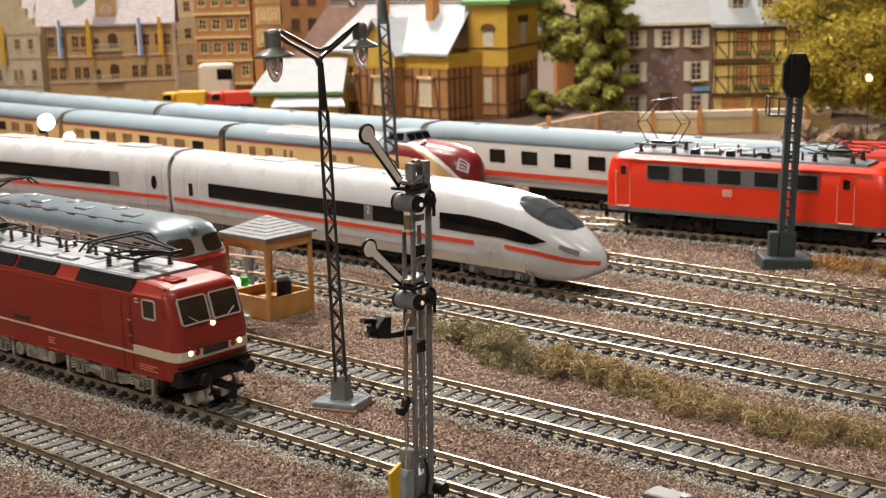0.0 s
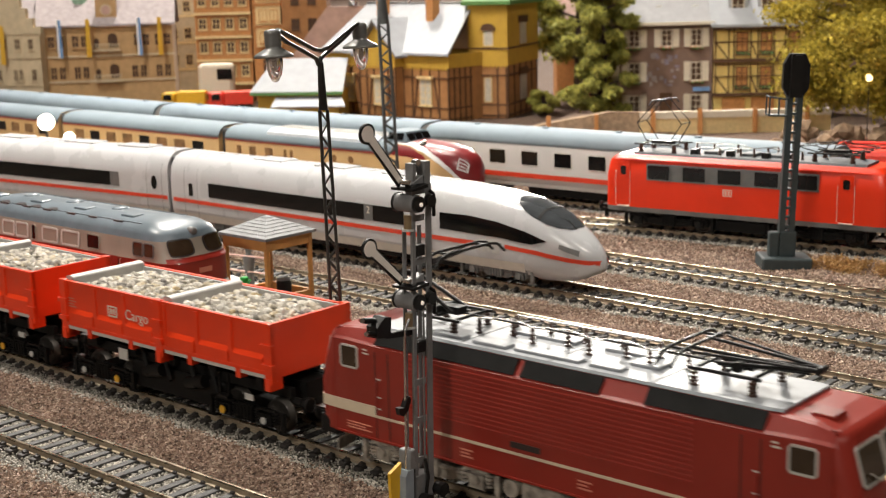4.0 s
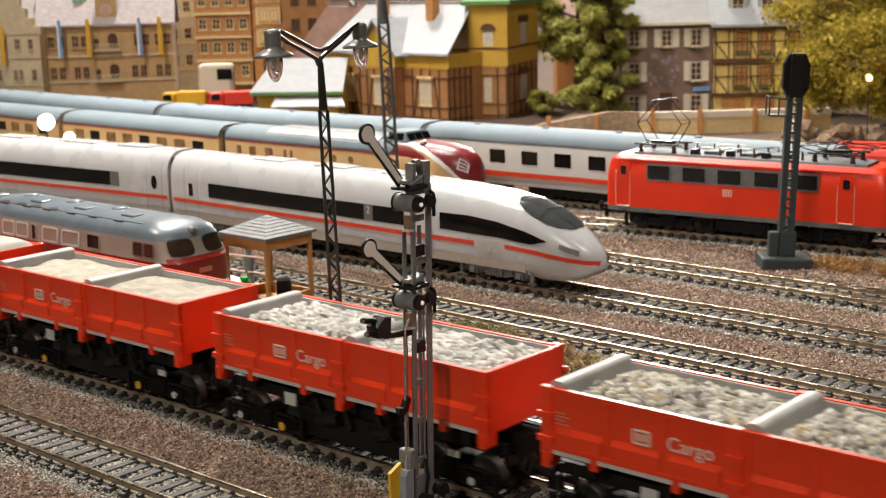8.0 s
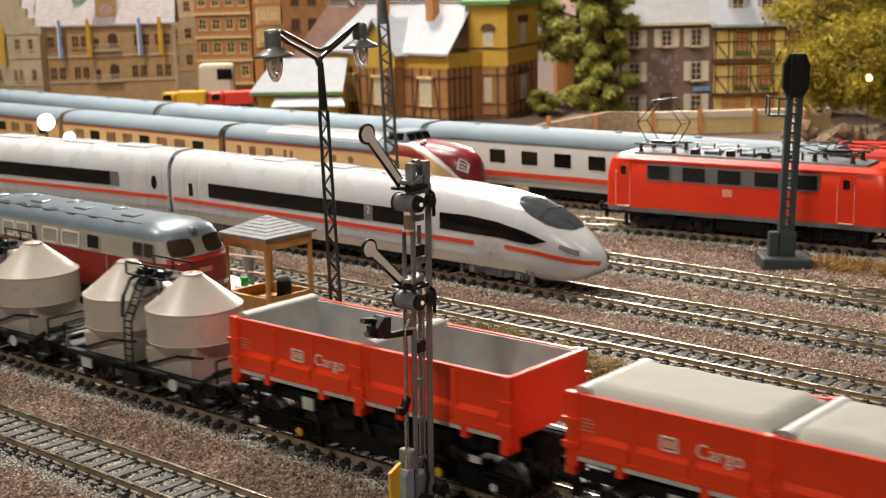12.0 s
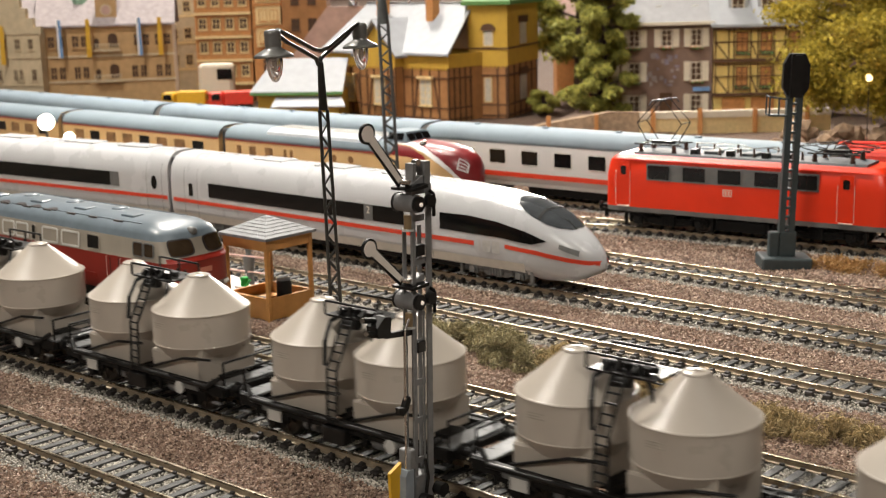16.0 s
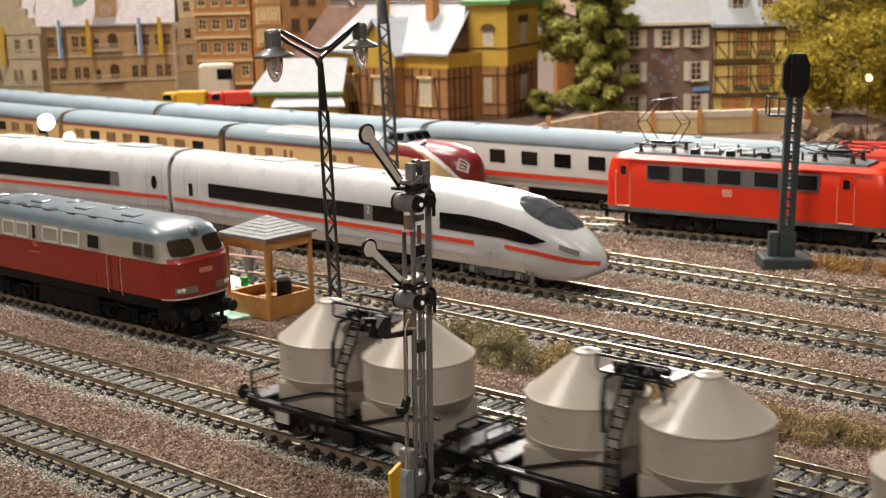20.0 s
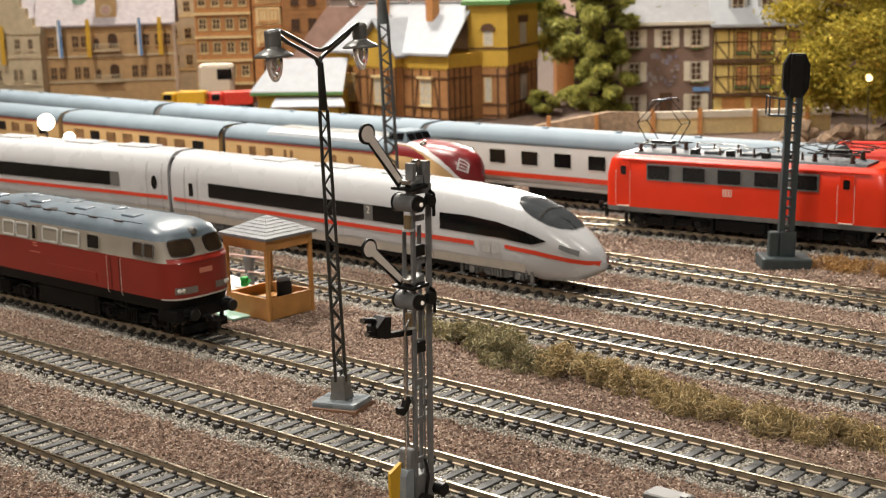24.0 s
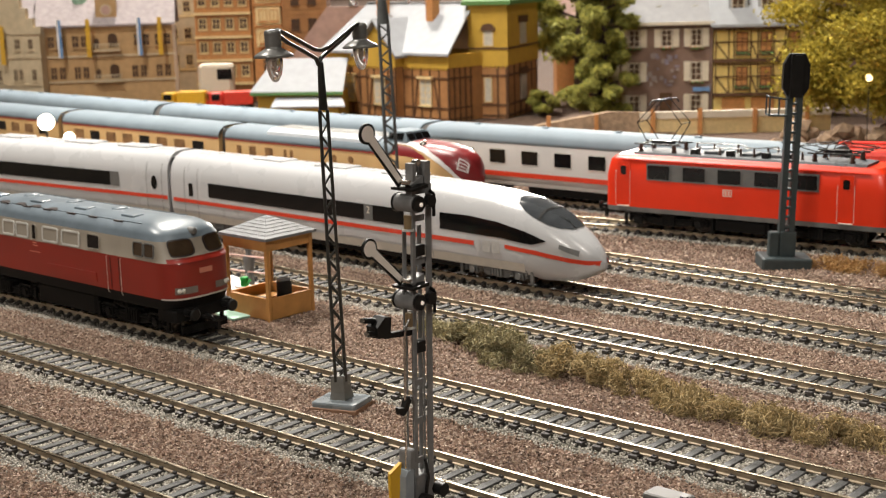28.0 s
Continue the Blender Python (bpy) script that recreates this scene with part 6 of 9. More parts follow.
def lattice(t, z0, z1, w0, w1, n, material, thick=0.00042, turn=0.0):
    face_on = Matrix.Rotation(math.radians(turn), 3, "Z")
    for sx in (-1, 1):
        for sy in (-1, 1):
            part("mast_leg", Mesh().rod(face_on @ Vector((sx * w0, sy * w0, z0)), face_on @ Vector((sx * w1, sy * w1, z1)), thick * 1.2, 6), material, t)
    for face in range(4):
        z = Mesh()
        rot = Matrix.Rotation(math.radians(90 * face + turn), 3, "Z")
        pts = []
        for k in range(n + 1):
            u = k / n
            w = w0 + (w1 - w0) * u
            pts.append(rot @ Vector(((w if (k + face // 2) % 2 else -w), -w, z0 + (z1 - z0) * u)))
        part("lattice_bar", z.path(pts, thick * 0.62, 5), material, t)


def yard_lamp(x, y, top, reach, w0, w1, rz, lean, label, turn, thick, paint):
    """A lattice mast with two lamps on bent double arms; top is the height of the lamps' caps."""
    t = thing("yard_lamp", label, "lamp", "lattice yard lamps", m=pose(x, y, 0, lean[0], lean[1], 0) @ pose(0, 0, 0, 0, 0, rz))
    part("base_plinth", Mesh().rbox(-0.0094, 0.0094, -0.0076, 0.0076, 0.0, 0.0016, 0.0003), BASEWOOD, t, "brown plinth")
    part("base_plate", Mesh().rbox(-0.0088, 0.0088, -0.0070, 0.0070, 0.0016, 0.0036, 0.0009), LAMPBASE, t, "glossy blue-grey base plate")
    part("collar", Mesh().loft([[(a * w, b * w, z) for a, b in ((-1, -1), (1, -1), (1, 1), (-1, 1))] for z, w in ((0.0036, 0.0031), (0.0060, 0.0027), (0.0120, 0.0025))]), LAMPGREY, t)
    z1 = top - 0.0119
    lattice(t, 0.0100, z1 - 0.016, w0, w1 + 0.0002, 22, paint, thick, turn)
    part("mast_top", Mesh().rod((0, 0, z1 - 0.0160), (0, 0, z1), w1 * 1.45, 8, w1 * 0.95), paint, t)
    for s in (-1, 1):
        for d in (-0.0006, 0.0006):
            pts = [(d, s * 0.0004, z1 - 0.0008), (d, s * 0.0016, z1 + 0.0014), (d, s * reach * 0.32, z1 + 0.0042), (d, s * reach * 0.66, z1 + 0.0076), (d, s * (reach - 0.0030), z1 + 0.0108), (d, s * (reach - 0.0012), z1 + 0.0112)]
            if d > 0:
                pts = [(d, 0, z1 + 0.0040), (d, s * reach * 0.16, z1 + 0.0046), (d, s * reach * 0.5, z1 + 0.0080), (d, s * (reach - 0.0034), z1 + 0.0116), (d, s * (reach - 0.0010), z1 + 0.0117)]
            part("lamp_arm", Mesh().path(pts, 0.00075, 8), LAMPGREEN, t)
        y2 = s * reach
        body = [(0.0006, top + 0.0004), (0.0024, top), (0.0027, top - 0.0006)]
        for k in range(4):
            body += [(0.0028, top - 0.0014 - k * 0.0010), (0.0025, top - 0.0019 - k * 0.0010)]
        body += [(0.0026, top - 0.0056), (0.0036, top - 0.0062), (0.0058, top - 0.0074), (0.0064, top - 0.0081), (0.0063, top - 0.0086), (0.0056, top - 0.0084), (0.0024, top - 0.0074)]
        sh = part("lamp_shade", Mesh().lathe(body, 28, (0, y2, 0)), LAMPGREY, t, "grey enamel lamp shade")
        bulb = [(0.0026, top - 0.0078), (0.0028, top - 0.0092), (0.0027, top - 0.0115), (0.0021, top - 0.0142), (0.0011, top - 0.0160), (0.0003, top - 0.0164)]
        part("bulb", Mesh().lathe(bulb, 18, (0, y2, 0)), CLEAR, sh, "clear glass bulb")
        part("filament", Mesh().lathe([(0.0012, top - 0.0082), (0.0013, top - 0.0120), (0.0004, top - 0.0136)], 8, (0, y2, 0)), CHROME, sh)
    return t


LAMPBASE = mat("blue_grey_base", (0.16, 0.185, 0.20), 0.28, var=0.15, scale=200, coat=0.3)
MASTGREY = mat("dark_mast_grey", (0.075, 0.08, 0.08), 0.5, var=0.15)
yard_lamp(-0.3335, 0.3148, 0.1329, 0.0290, 0.0018, 0.0011, 17, (0, -1.7), "dark lattice yard lamp with two shaded arms on a grey base", 29, 0.00050, LAMPGREEN)
yard_lamp(-0.5725, 0.5920, 0.1475, 0.0233, 0.0034, 0.0026, 0, (0, -2.2), "tall grey lattice yard lamp behind the white train", 44, 0.00085, MASTGREY)


# ---- colour light signal seen from behind ----
SIGDARK = mat("dark_green_grey", (0.038, 0.052, 0.055), 0.45, var=0.15)


def light_signal():
    t = thing("light_signal", "dark grey light signal mast with black octagonal board", "signal", m=pose(-0.3180, 0.6080, 0, 0, 2.2, 40))
    part("base_plate", Mesh().rbox(-0.0125, 0.0125, -0.0095, 0.0095, 0.0, 0.0058, 0.001), SIGDARK, t)
    part("relay_box", Mesh().rbox(-0.0085, -0.0035, -0.0035, 0.0015, 0.0058, 0.0180, 0.0006), SIGDARK, t)
    part("foot_box", Mesh().rbox(-0.0030, 0.0050, -0.0030, 0.0030, 0.0058, 0.0182, 0.0004), SIGDARK, t)
    for x in (-0.0022, 0.0026):
        part("mast_channel", Mesh().box(x - 0.0014, x + 0.0014, -0.0022, 0.0022, 0.0058, 0.0860), SIGDARK, t)
    for k in range(14):
        z = 0.020 + k * 0.0047
        part("mast_rung", Mesh().box(-0.0012, 0.0016, -0.0016, 0.0016, z, z + 0.0011), SIGDARK, t)
    ob = [(-0.0034, 0.0850), (0.0038, 0.0850), (0.0066, 0.0895), (0.0066, 0.1010), (0.0040, 0.1062), (-0.0034, 0.1062), (-0.0062, 0.1010), (-0.0062, 0.0895)]
    part("signal_board", Mesh().slab(ob, -0.0018, 0.0020), BLACK, t, "black octagonal signal board")
    part("signal_hood", Mesh().slab([(-0.0030, 0.0850), (0.0030, 0.0850), (0.0030, 0.1055), (-0.0030, 0.1055)], -0.0040, -0.0018), BLACK, t)
    b = Mesh()
    b.path([(-0.0035, -0.002, 0.0760), (-0.0120, -0.002, 0.0760), (-0.0120, -0.002, 0.0850), (-0.0035, -0.002, 0.0840)], 0.00045)
    b.path([(-0.0120, -0.002, 0.0760), (-0.0120, 0.006, 0.0760), (-0.0120, 0.006, 0.0850), (-0.0120, -0.002, 0.0850)], 0.00045)
    b.path([(-0.0075, -0.002, 0.0760), (-0.0075, -0.002, 0.0845)], 0.00045)
    b.box(-0.0120, -0.0030, -0.0025, 0.0065, 0.0755, 0.0760)
    part("service_basket", b, SIGDARK, t)
    return t


light_signal()


# ---- wooden shelter ----
WOOD = mat("ochre_wood", (0.50, 0.245, 0.07), 0.6, var=0.18, scale=120, bump=0.2, bscale=900)
SLATE = mat("grey_slate", (0.17, 0.175, 0.18), 0.5, var=0.2, scale=250)
PINK = mat("red_white_rail", (0.70, 0.45, 0.40), 0.5)
GREEN = mat("green_plastic", (0.02, 0.45, 0.08), 0.4)
MINT = mat("mint_board", (0.35, 0.55, 0.45), 0.5)
PALE = mat("pale_board", (0.72, 0.72, 0.70), 0.6, var=0.05)


def shelter():
    t = thing("wooden_shelter", "open ochre wooden shelter with a grey slate pyramid roof", "shelter", m=pose(-0.4588, 0.3913, 0, 0, 0, 0))
    X, Y, H = 0.0137, 0.0127, 0.0368
    for sx in (-1, 1):
        for sy in (-1, 1):
            part("post", Mesh().box(sx * X - 0.0008, sx * X + 0.0008, sy * Y - 0.0008, sy * Y + 0.0008, 0, H), WOOD, t)
    for s in (-1, 1):
        part("low_wall", Mesh().box(-X + 0.0011, X - 0.0011, s * Y - 0.0007, s * Y + 0.0007, 0.0010, 0.0105), WOOD, t)
        part("low_wall", Mesh().box(s * X - 0.0007, s * X + 0.0007, -Y + 0.0011, Y - 0.0011, 0.0010, 0.0105), WOOD, t)
        part("top_beam", Mesh().box(-X - 0.001, X + 0.001, s * Y - 0.0009, s * Y + 0.0009, H - 0.0048, H), WOOD, t)
        part("top_beam", Mesh().box(s * X - 0.0009, s * X + 0.0009, -Y + 0.001, Y - 0.001, H - 0.0048, H), WOOD, t)
    part("floor_board", Mesh().box(-X, X, -Y, Y, 0, 0.0012), WOOD, t)
    part("bench", Mesh().box(-X + 0.0015, -0.004, -Y + 0.002, Y - 0.002, 0.0050, 0.0060), WOOD, t)
    ex, ey, ez, ap = X + 0.0024, Y + 0.0024, H, 0.0440
    part("roof_deck", Mesh().loft([[(-ex, -ey, ez), (ex, -ey, ez), (ex, ey, ez), (-ex, ey, ez)], [(-ex, -ey, ez + 0.0008), (ex, -ey, ez + 0.0008), (ex, ey, ez + 0.0008), (-ex, ey, ez + 0.0008)], [(-0.0008, -0.0008, ap), (0.0008, -0.0008, ap), (0.0008, 0.0008, ap), (-0.0008, 0.0008, ap)]]), SLATE, t)
    # slates laid in courses up the four slopes
    for face in range(4):
        a, b = (ex, ey) if face % 2 == 0 else (ey, ex)
        rot = Matrix.Rotation(math.radians(90 * face), 4, "Z")
        rows = 7
        for r in range(rows):
            u0, u1 = r / rows, (r + 1) / rows
            wide = a * (1 - u0)
            n = max(1, round(wide * 2 / 0.0052))
            for k in range(n):
                x0, x1 = -wide + 2 * wide * k / n, -wide + 2 * wide * (k + 1) / n
                sh = (1 - u1) / (1 - u0) if u0 < 1 else 0
                z0, z1 = ez + 0.0010 + (ap - ez) * u0, ez + 0.0010 + (ap - ez) * u1
                y0, y1 = -b * (1 - u0), -b * (1 - u1)
                q = [Vector((x0 + 0.00006, y0, z0 + 0.0002)), Vector((x1 - 0.00006, y0, z0 + 0.0002)), Vector((x1 * sh - 0.00006, y1, z1)), Vector((x0 * sh + 0.00006, y1, z1))]
                low = [p - Vector((0, 0, 0.0004)) for p in q]
                part("slate", Mesh().loft([[rot @ p for p in low], [rot @ p for p in q]]), SLATE, t)
    return t


shelter()
barrel = thing("dark_barrel", "black barrel standing in the wooden shelter", "barrel", m=pose(-0.4500, 0.3920, 0.0012))
part("barrel_body", Mesh().lathe([(0.0030, 0), (0.0034, 0.003), (0.0035, 0.008), (0.0034, 0.0140), (0.0030, 0.0150)], 16), BLACK, barrel)
part("barrel_lid", Mesh().lathe([(0.0031, 0.0150), (0.0031, 0.0156), (0.0004, 0.0158)], 16), MIDGREY, barrel)
crate = tagged(part("dark_crate", Mesh().rbox(-0.0030, 0.0030, -0.0024, 0.0024, 0, 0.0066, 0.0003), PLATE), "small dark crate in the wooden shelter", "crate")
crate.matrix_basis = pose(-0.4600, 0.3865, 0.0012, 0, 0, 12)
can = thing("watering_can", "small bright green watering can beside the shelter", "can", m=pose(-0.4815, 0.3955, 0.0085))
part("can_body", Mesh().lathe([(0.0018, 0), (0.0020, 0.0005), (0.0019, 0.0038), (0.0015, 0.0042)], 14), GREEN, can)
part("spout", Mesh().path([(0.0018, 0, 0.001), (0.0040, 0, 0.0034)], 0.0005), GREEN, can)
part("handle", Mesh().path([(-0.0018, 0, 0.0035), (-0.0032, 0, 0.0030), (-0.0018, 0, 0.0008)], 0.0004), GREEN, can)
stand = tagged(part("small_table", Mesh().box(-0.0040, 0.0040, -0.0030, 0.0030, 0.0078, 0.0085).box(-0.0036, -0.0030, -0.0026, -0.0020, 0, 0.0078).box(0.0030, 0.0036, -0.0026, -0.0020, 0, 0.0078).box(-0.0036, -0.0030, 0.0020, 0.0026, 0, 0.0078).box(0.0030, 0.0036, 0.0020, 0.0026, 0, 0.0078), PALE), "small pale table behind the shelter", "table")
stand.matrix_basis = pose(-0.4815, 0.3955, 0)
fig = tagged(part("figurine", Mesh().lathe([(0.0024, 0), (0.0022, 0.006), (0.0026, 0.0100), (0.0030, 0.0155), (0.0012, 0.0172), (0.0016, 0.0185), (0.0014, 0.0205), (0.0004, 0.0212)], 12), MIDGREY), "plain grey standing figurine by the shelter", "figurine")
fig.matrix_basis = pose(-0.5000, 0.4140, 0.0013)
rail = thing("platform_railing", "low white and red metal railing behind the shelter", "railing", m=pose(-0.5000, 0.4120, 0, 0, 0, 10))
for x in (-0.012, 0.0, 0.012):
    part("railing_post", Mesh().rod((x, 0, 0), (x, 0, 0.0180), 0.0004, 6), PALE, rail)
for z in (0.0100, 0.0176):
    part("railing_bar", Mesh().rod((-0.013, 0, z), (0.013, 0, z), 0.0004, 6), PINK, rail)
slab = tagged(part("pale_paving_slab", Mesh().rbox(-0.026, 0.026, -0.011, 0.011, 0, 0.0030, 0.0004), PALE), "pale paving slab behind the wooden shelter", "slab")
slab.matrix_basis = pose(-0.5060, 0.4085, 0, 0, 0, -10)
matb = tagged(part("doormat", Mesh().rbox(-0.0085, 0.0085, -0.0045, 0.0045, 0, 0.0010, 0.0003), MINT), "mint green board lying beside the shelter", "board")
matb.matrix_basis = pose(-0.4660, 0.3745, 0.0008, 0, 0, -10)

# ---- bright glows between the trains: globes as wide as their glare, posts added ----
GLOBE = mat("glowing_globe", (1.0, 0.90, 0.72), 0.4, emit=9.0, var=0)
for x, y, z, r in ((-0.8995, 0.5570, 0.0465, 0.0062), (-0.8560, 0.5480, 0.0385, 0.0042)):
    g = thing("globe_lamp", "glowing white globe as wide as a bright glow, on an added post", "lamp", "glowing globe lamps", m=pose(x, y, 0))
    part("post", Mesh().rod((0, 0, 0), (0, 0, z - r), 0.0009, 8), LAMPGREEN, g)
    part("globe", Mesh().lathe([(r * math.sin(math.pi * k / 10) + 1e-5, z - r * math.cos(math.pi * k / 10)) for k in range(11)], 20), GLOBE, g, "glowing globe as wide as its glare")


# ---- dry grass ----
DRYGRASS = island_mat("dry_grass", [(0.36, 0.31, 0.165), (0.10, 0.09, 0.045), (0.48, 0.415, 0.235), (0.20, 0.175, 0.085), (0.43, 0.345, 0.185)], 0.85)
TANGRASS = island_mat("tan_grass", [(0.50, 0.38, 0.185), (0.12, 0.09, 0.04), (0.64, 0.495, 0.265), (0.26, 0.195, 0.09), (0.55, 0.41, 0.20)], 0.85)
OCHREGRASS = island_mat("ochre_grass", [(0.42, 0.24, 0.08), (0.28, 0.14, 0.04), (0.52, 0.33, 0.13)], 0.85)


def grass_mounds(mounds, density, material, label, seed):
    """Matted wads of long curled fibres, each at (x, y, half length, half depth, height, turn)."""
    rng = np.random.default_rng(seed)
    vs, fs, base = [], [], 0
    steps = 6
    for cx, cy, a, b, h, turn in mounds:
        n = int(density * a * b)
        ca, sa = math.cos(math.radians(turn)), math.sin(math.radians(turn))
        # wads inside the mound, on which the fibres lie
        wads = max(7, int(a * b * 1.3e5))
        wr, wt = rng.random(wads) ** 0.5 * 0.98, rng.random(wads) * 2 * np.pi
        wx, wy = a * wr * np.cos(wt), b * wr * np.sin(wt)
        rad = 0.0019 + 0.0026 * rng.random(wads)
        wz = np.maximum(h * np.sqrt(1 - wr ** 2) * (0.55 + 0.45 * rng.random(wads)) - rad * 0.6, 0.0006)
        i = rng.integers(0, wads, n)
        d = rng.normal(size=(n, 3))
        d /= np.linalg.norm(d, axis=1)[:, None]
        p = np.stack([wx[i], wy[i], wz[i]], -1) + d * (rad[i] * (0.55 + 0.5 * rng.random(n)))[:, None] * np.array([1.15, 0.9, 0.8])
        out = rng.random(n) < 0.10
        p += out[:, None] * rng.normal(size=(n, 3)) * 0.0012
        side = np.cross(d, rng.normal(size=(n, 3)))
        side /= np.linalg.norm(side, axis=1)[:, None]
        fwd = np.cross(side, d)
        ln = 0.0018 + 0.0036 * rng.random(n) ** 1.4
        curl = rng.normal(size=n) * 3.2
        w = 0.00013 + 0.00013 * rng.random(n)
        rings = []
        for q in range(steps):
            u = q / (steps - 1)
            ang = curl * u
            safe = np.where(np.abs(curl) < 0.2, 0.2, curl)
            along, across = ln * np.sin(ang) / safe, ln * (1 - np.cos(ang)) / safe
            m = p + fwd * along[:, None] + side * across[:, None] + d * (0.0004 * np.sin(u * 3.1))
            tw = (w * (1 - 0.45 * u))[:, None]
            rings += [m + d * tw, m - d * tw * 0.5 + side * tw * 0.8, m - d * tw * 0.5 - side * tw * 0.8]
        v = np.stack(rings, 1)
        v = np.stack([cx + v[..., 0] * ca - v[..., 1] * sa, cy + v[..., 0] * sa + v[..., 1] * ca, np.maximum(v[..., 2], 0.0003)], -1)
        f = []
        for q in range(steps - 1):
            for j in range(3):
                k = (j + 1) % 3
                f += [(q * 3 + j, q * 3 + k, q * 3 + 3 + k), (q * 3 + j, q * 3 + 3 + k, q * 3 + 3 + j)]
        fs.append((np.array(f)[None] + (base + 3 * steps * np.arange(n))[:, None, None]).reshape(-1, 3))
        vs.append(v.reshape(-1, 3))
        base += n * 3 * steps
    me = raw_mesh("dry_grass", np.concatenate(vs), np.concatenate(fs), material)
    return tagged(new("dry_grass", me), label, "grass", kind="stuff")


grass_mounds([(-0.374, 0.4090, 0.012, 0.0062, 0.0060, -14), (-0.347, 0.4015, 0.017, 0.0085, 0.0105, -12), (-0.318, 0.3930, 0.018, 0.0090, 0.0125, -8), (-0.332, 0.3995, 0.013, 0.0070, 0.0120, 0)],
             2.0e7, DRYGRASS, "tangled olive and brown dry grass between the tracks", 5)
grass_mounds([(-0.291, 0.3920, 0.019, 0.0090, 0.0125, -4), (-0.266, 0.3925, 0.016, 0.0080, 0.0100, 2), (-0.248, 0.3885, 0.013, 0.0065, 0.0075, -20), (-0.230, 0.3845, 0.017, 0.0085, 0.0105, -4), (-0.206, 0.3840, 0.017, 0.0075, 0.0085, 3),
              (-0.184, 0.3870, 0.016, 0.0068, 0.0080, 12), (-0.163, 0.3920, 0.017, 0.0070, 0.0085, 10), (-0.135, 0.3960, 0.020, 0.0070, 0.0080, 6)],
             2.0e7, TANGRASS, "tangled tan dry grass between the tracks", 8)
grass_mounds([(-0.296, 0.6170, 0.012, 0.0090, 0.0070, 0), (-0.275, 0.6180, 0.015, 0.0100, 0.0085, 10), (-0.248, 0.6190, 0.016, 0.0100, 0.0075, 0), (-0.215, 0.6200, 0.020, 0.0100, 0.0070, 0)],
             0.6e7, OCHREGRASS, "ochre dry grass beside the light signal", 6)

# ---- a turnout leaving the sixth track, and a point motor ----
MOTORGREY = mat("point_motor_grey", (0.075, 0.07, 0.063), 0.55, var=0.1)


def branch(x):
    return TRACKS[5](x) + 0.024 * max(0.0, (x + 0.335) / 0.22) ** 2


turnout = thing("railway_turnout", "railway turnout with bronze rails branching off a yard track", "track", "parallel yard tracks", "structure")
for s in (-0.0087, 0.0087):
    for nm, prof, material in (("rail", FOOT, RAILSIDE), ("rail_head", HEAD, RAILTOP)):
        rings = []
        for x in span(-0.335, 0.05, 40):
            rings.append([(x, branch(x) + s + u, RAIL + w + 0.00003) for u, w in prof])
        part(nm, Mesh().loft(rings, True), material, turnout)
for k in range(22):
    x = -0.255 + k * PITCH * 1.0
    shared("sleeper", SLEEPER_DATA, turnout, pose(x, branch(x) + 0.004, RAIL - 0.0002, 0, 0, 6))
motor = thing("point_motor", "flat grey point motor box beside the near track", "motor", m=pose(-0.1960, 0.3115, 0, 0, 0, 1))
part("motor_case", Mesh().rbox(-0.0070, 0.0070, -0.0050, 0.0030, 0, 0.0032, 0.0010), MOTORGREY, motor)
part("motor_knob", Mesh().rod((0.0055, -0.002, 0.0032), (0.0055, -0.002, 0.0042), 0.0012, 12), BLACK, motor)
part("motor_rod", Mesh().rod((0.0, -0.0060, 0.0020), (0.0, -0.0120, 0.0022), 0.0006, 8), BLACK, motor)
# ---- the town behind the yard ----
TANWALL = mat("tan_stone_wall", (0.45, 0.285, 0.135), 0.85, var=0.12, scale=120, bump=0.3)
PALEWALL = mat("pale_stone_wall", (0.55, 0.45, 0.30), 0.85, var=0.12, scale=120, bump=0.3)
REDROOF = mat("pinkish_roof", (0.46, 0.30, 0.25), 0.8, var=0.15, scale=120, bump=0.3)
GREYROOF = mat("pale_grey_roof", (0.35, 0.36, 0.38), 0.7, var=0.07, scale=100, bump=0.2)
MAUVEROOF = mat("mauve_tile_roof", (0.36, 0.31, 0.31), 0.8, var=0.15, scale=200, bump=0.5)
BROWNWALL = mat("brown_plank_wall", (0.36, 0.17, 0.06), 0.7, var=0.15, scale=120, bump=0.2)
OCHREWALL = mat("ochre_plaster", (0.52, 0.32, 0.04), 0.75, var=0.08, scale=100)
TIMBER = mat("dark_timber", (0.10, 0.045, 0.018), 0.7, var=0.2)
UMBER = mat("umber_plaster", (0.235, 0.15, 0.115), 0.85, var=0.12, scale=100, bump=0.2)
YELLOWPLASTER = mat("yellow_plaster", (0.80, 0.60, 0.21), 0.8, var=0.08, scale=100)
SHUTTER = mat("cream_shutter", (0.66, 0.58, 0.46), 0.6, var=0.05)
WINDARK = mat("brown_window", (0.07, 0.035, 0.018), 0.35, var=0.3)
WINPALE = mat("pale_window", (0.52, 0.48, 0.40), 0.35, var=0.15)
ORANGEWOOD = mat("orange_wood", (0.52, 0.23, 0.075), 0.7, var=0.15)
CREAMWOOD = mat("cream_wood", (0.72, 0.55, 0.28), 0.7, var=0.1)
FLAGBLUE = mat("blue_flag", (0.16, 0.30, 0.55), 0.7)
FLAGGOLD = mat("golden_flag", (0.62, 0.36, 0.03), 0.7)
FLAGWHITE = mat("white_flag", (0.75, 0.75, 0.75), 0.7)
GREENTRIM = mat("green_trim", (0.10, 0.22, 0.06), 0.6)
FLOWER = mat("red_flowers", (0.60, 0.10, 0.04), 0.8)
ROUGHSTONE = mat("rough_stone", (0.28, 0.19, 0.12), 0.9, var=0.35, scale=200, bump=1.0, bscale=500)
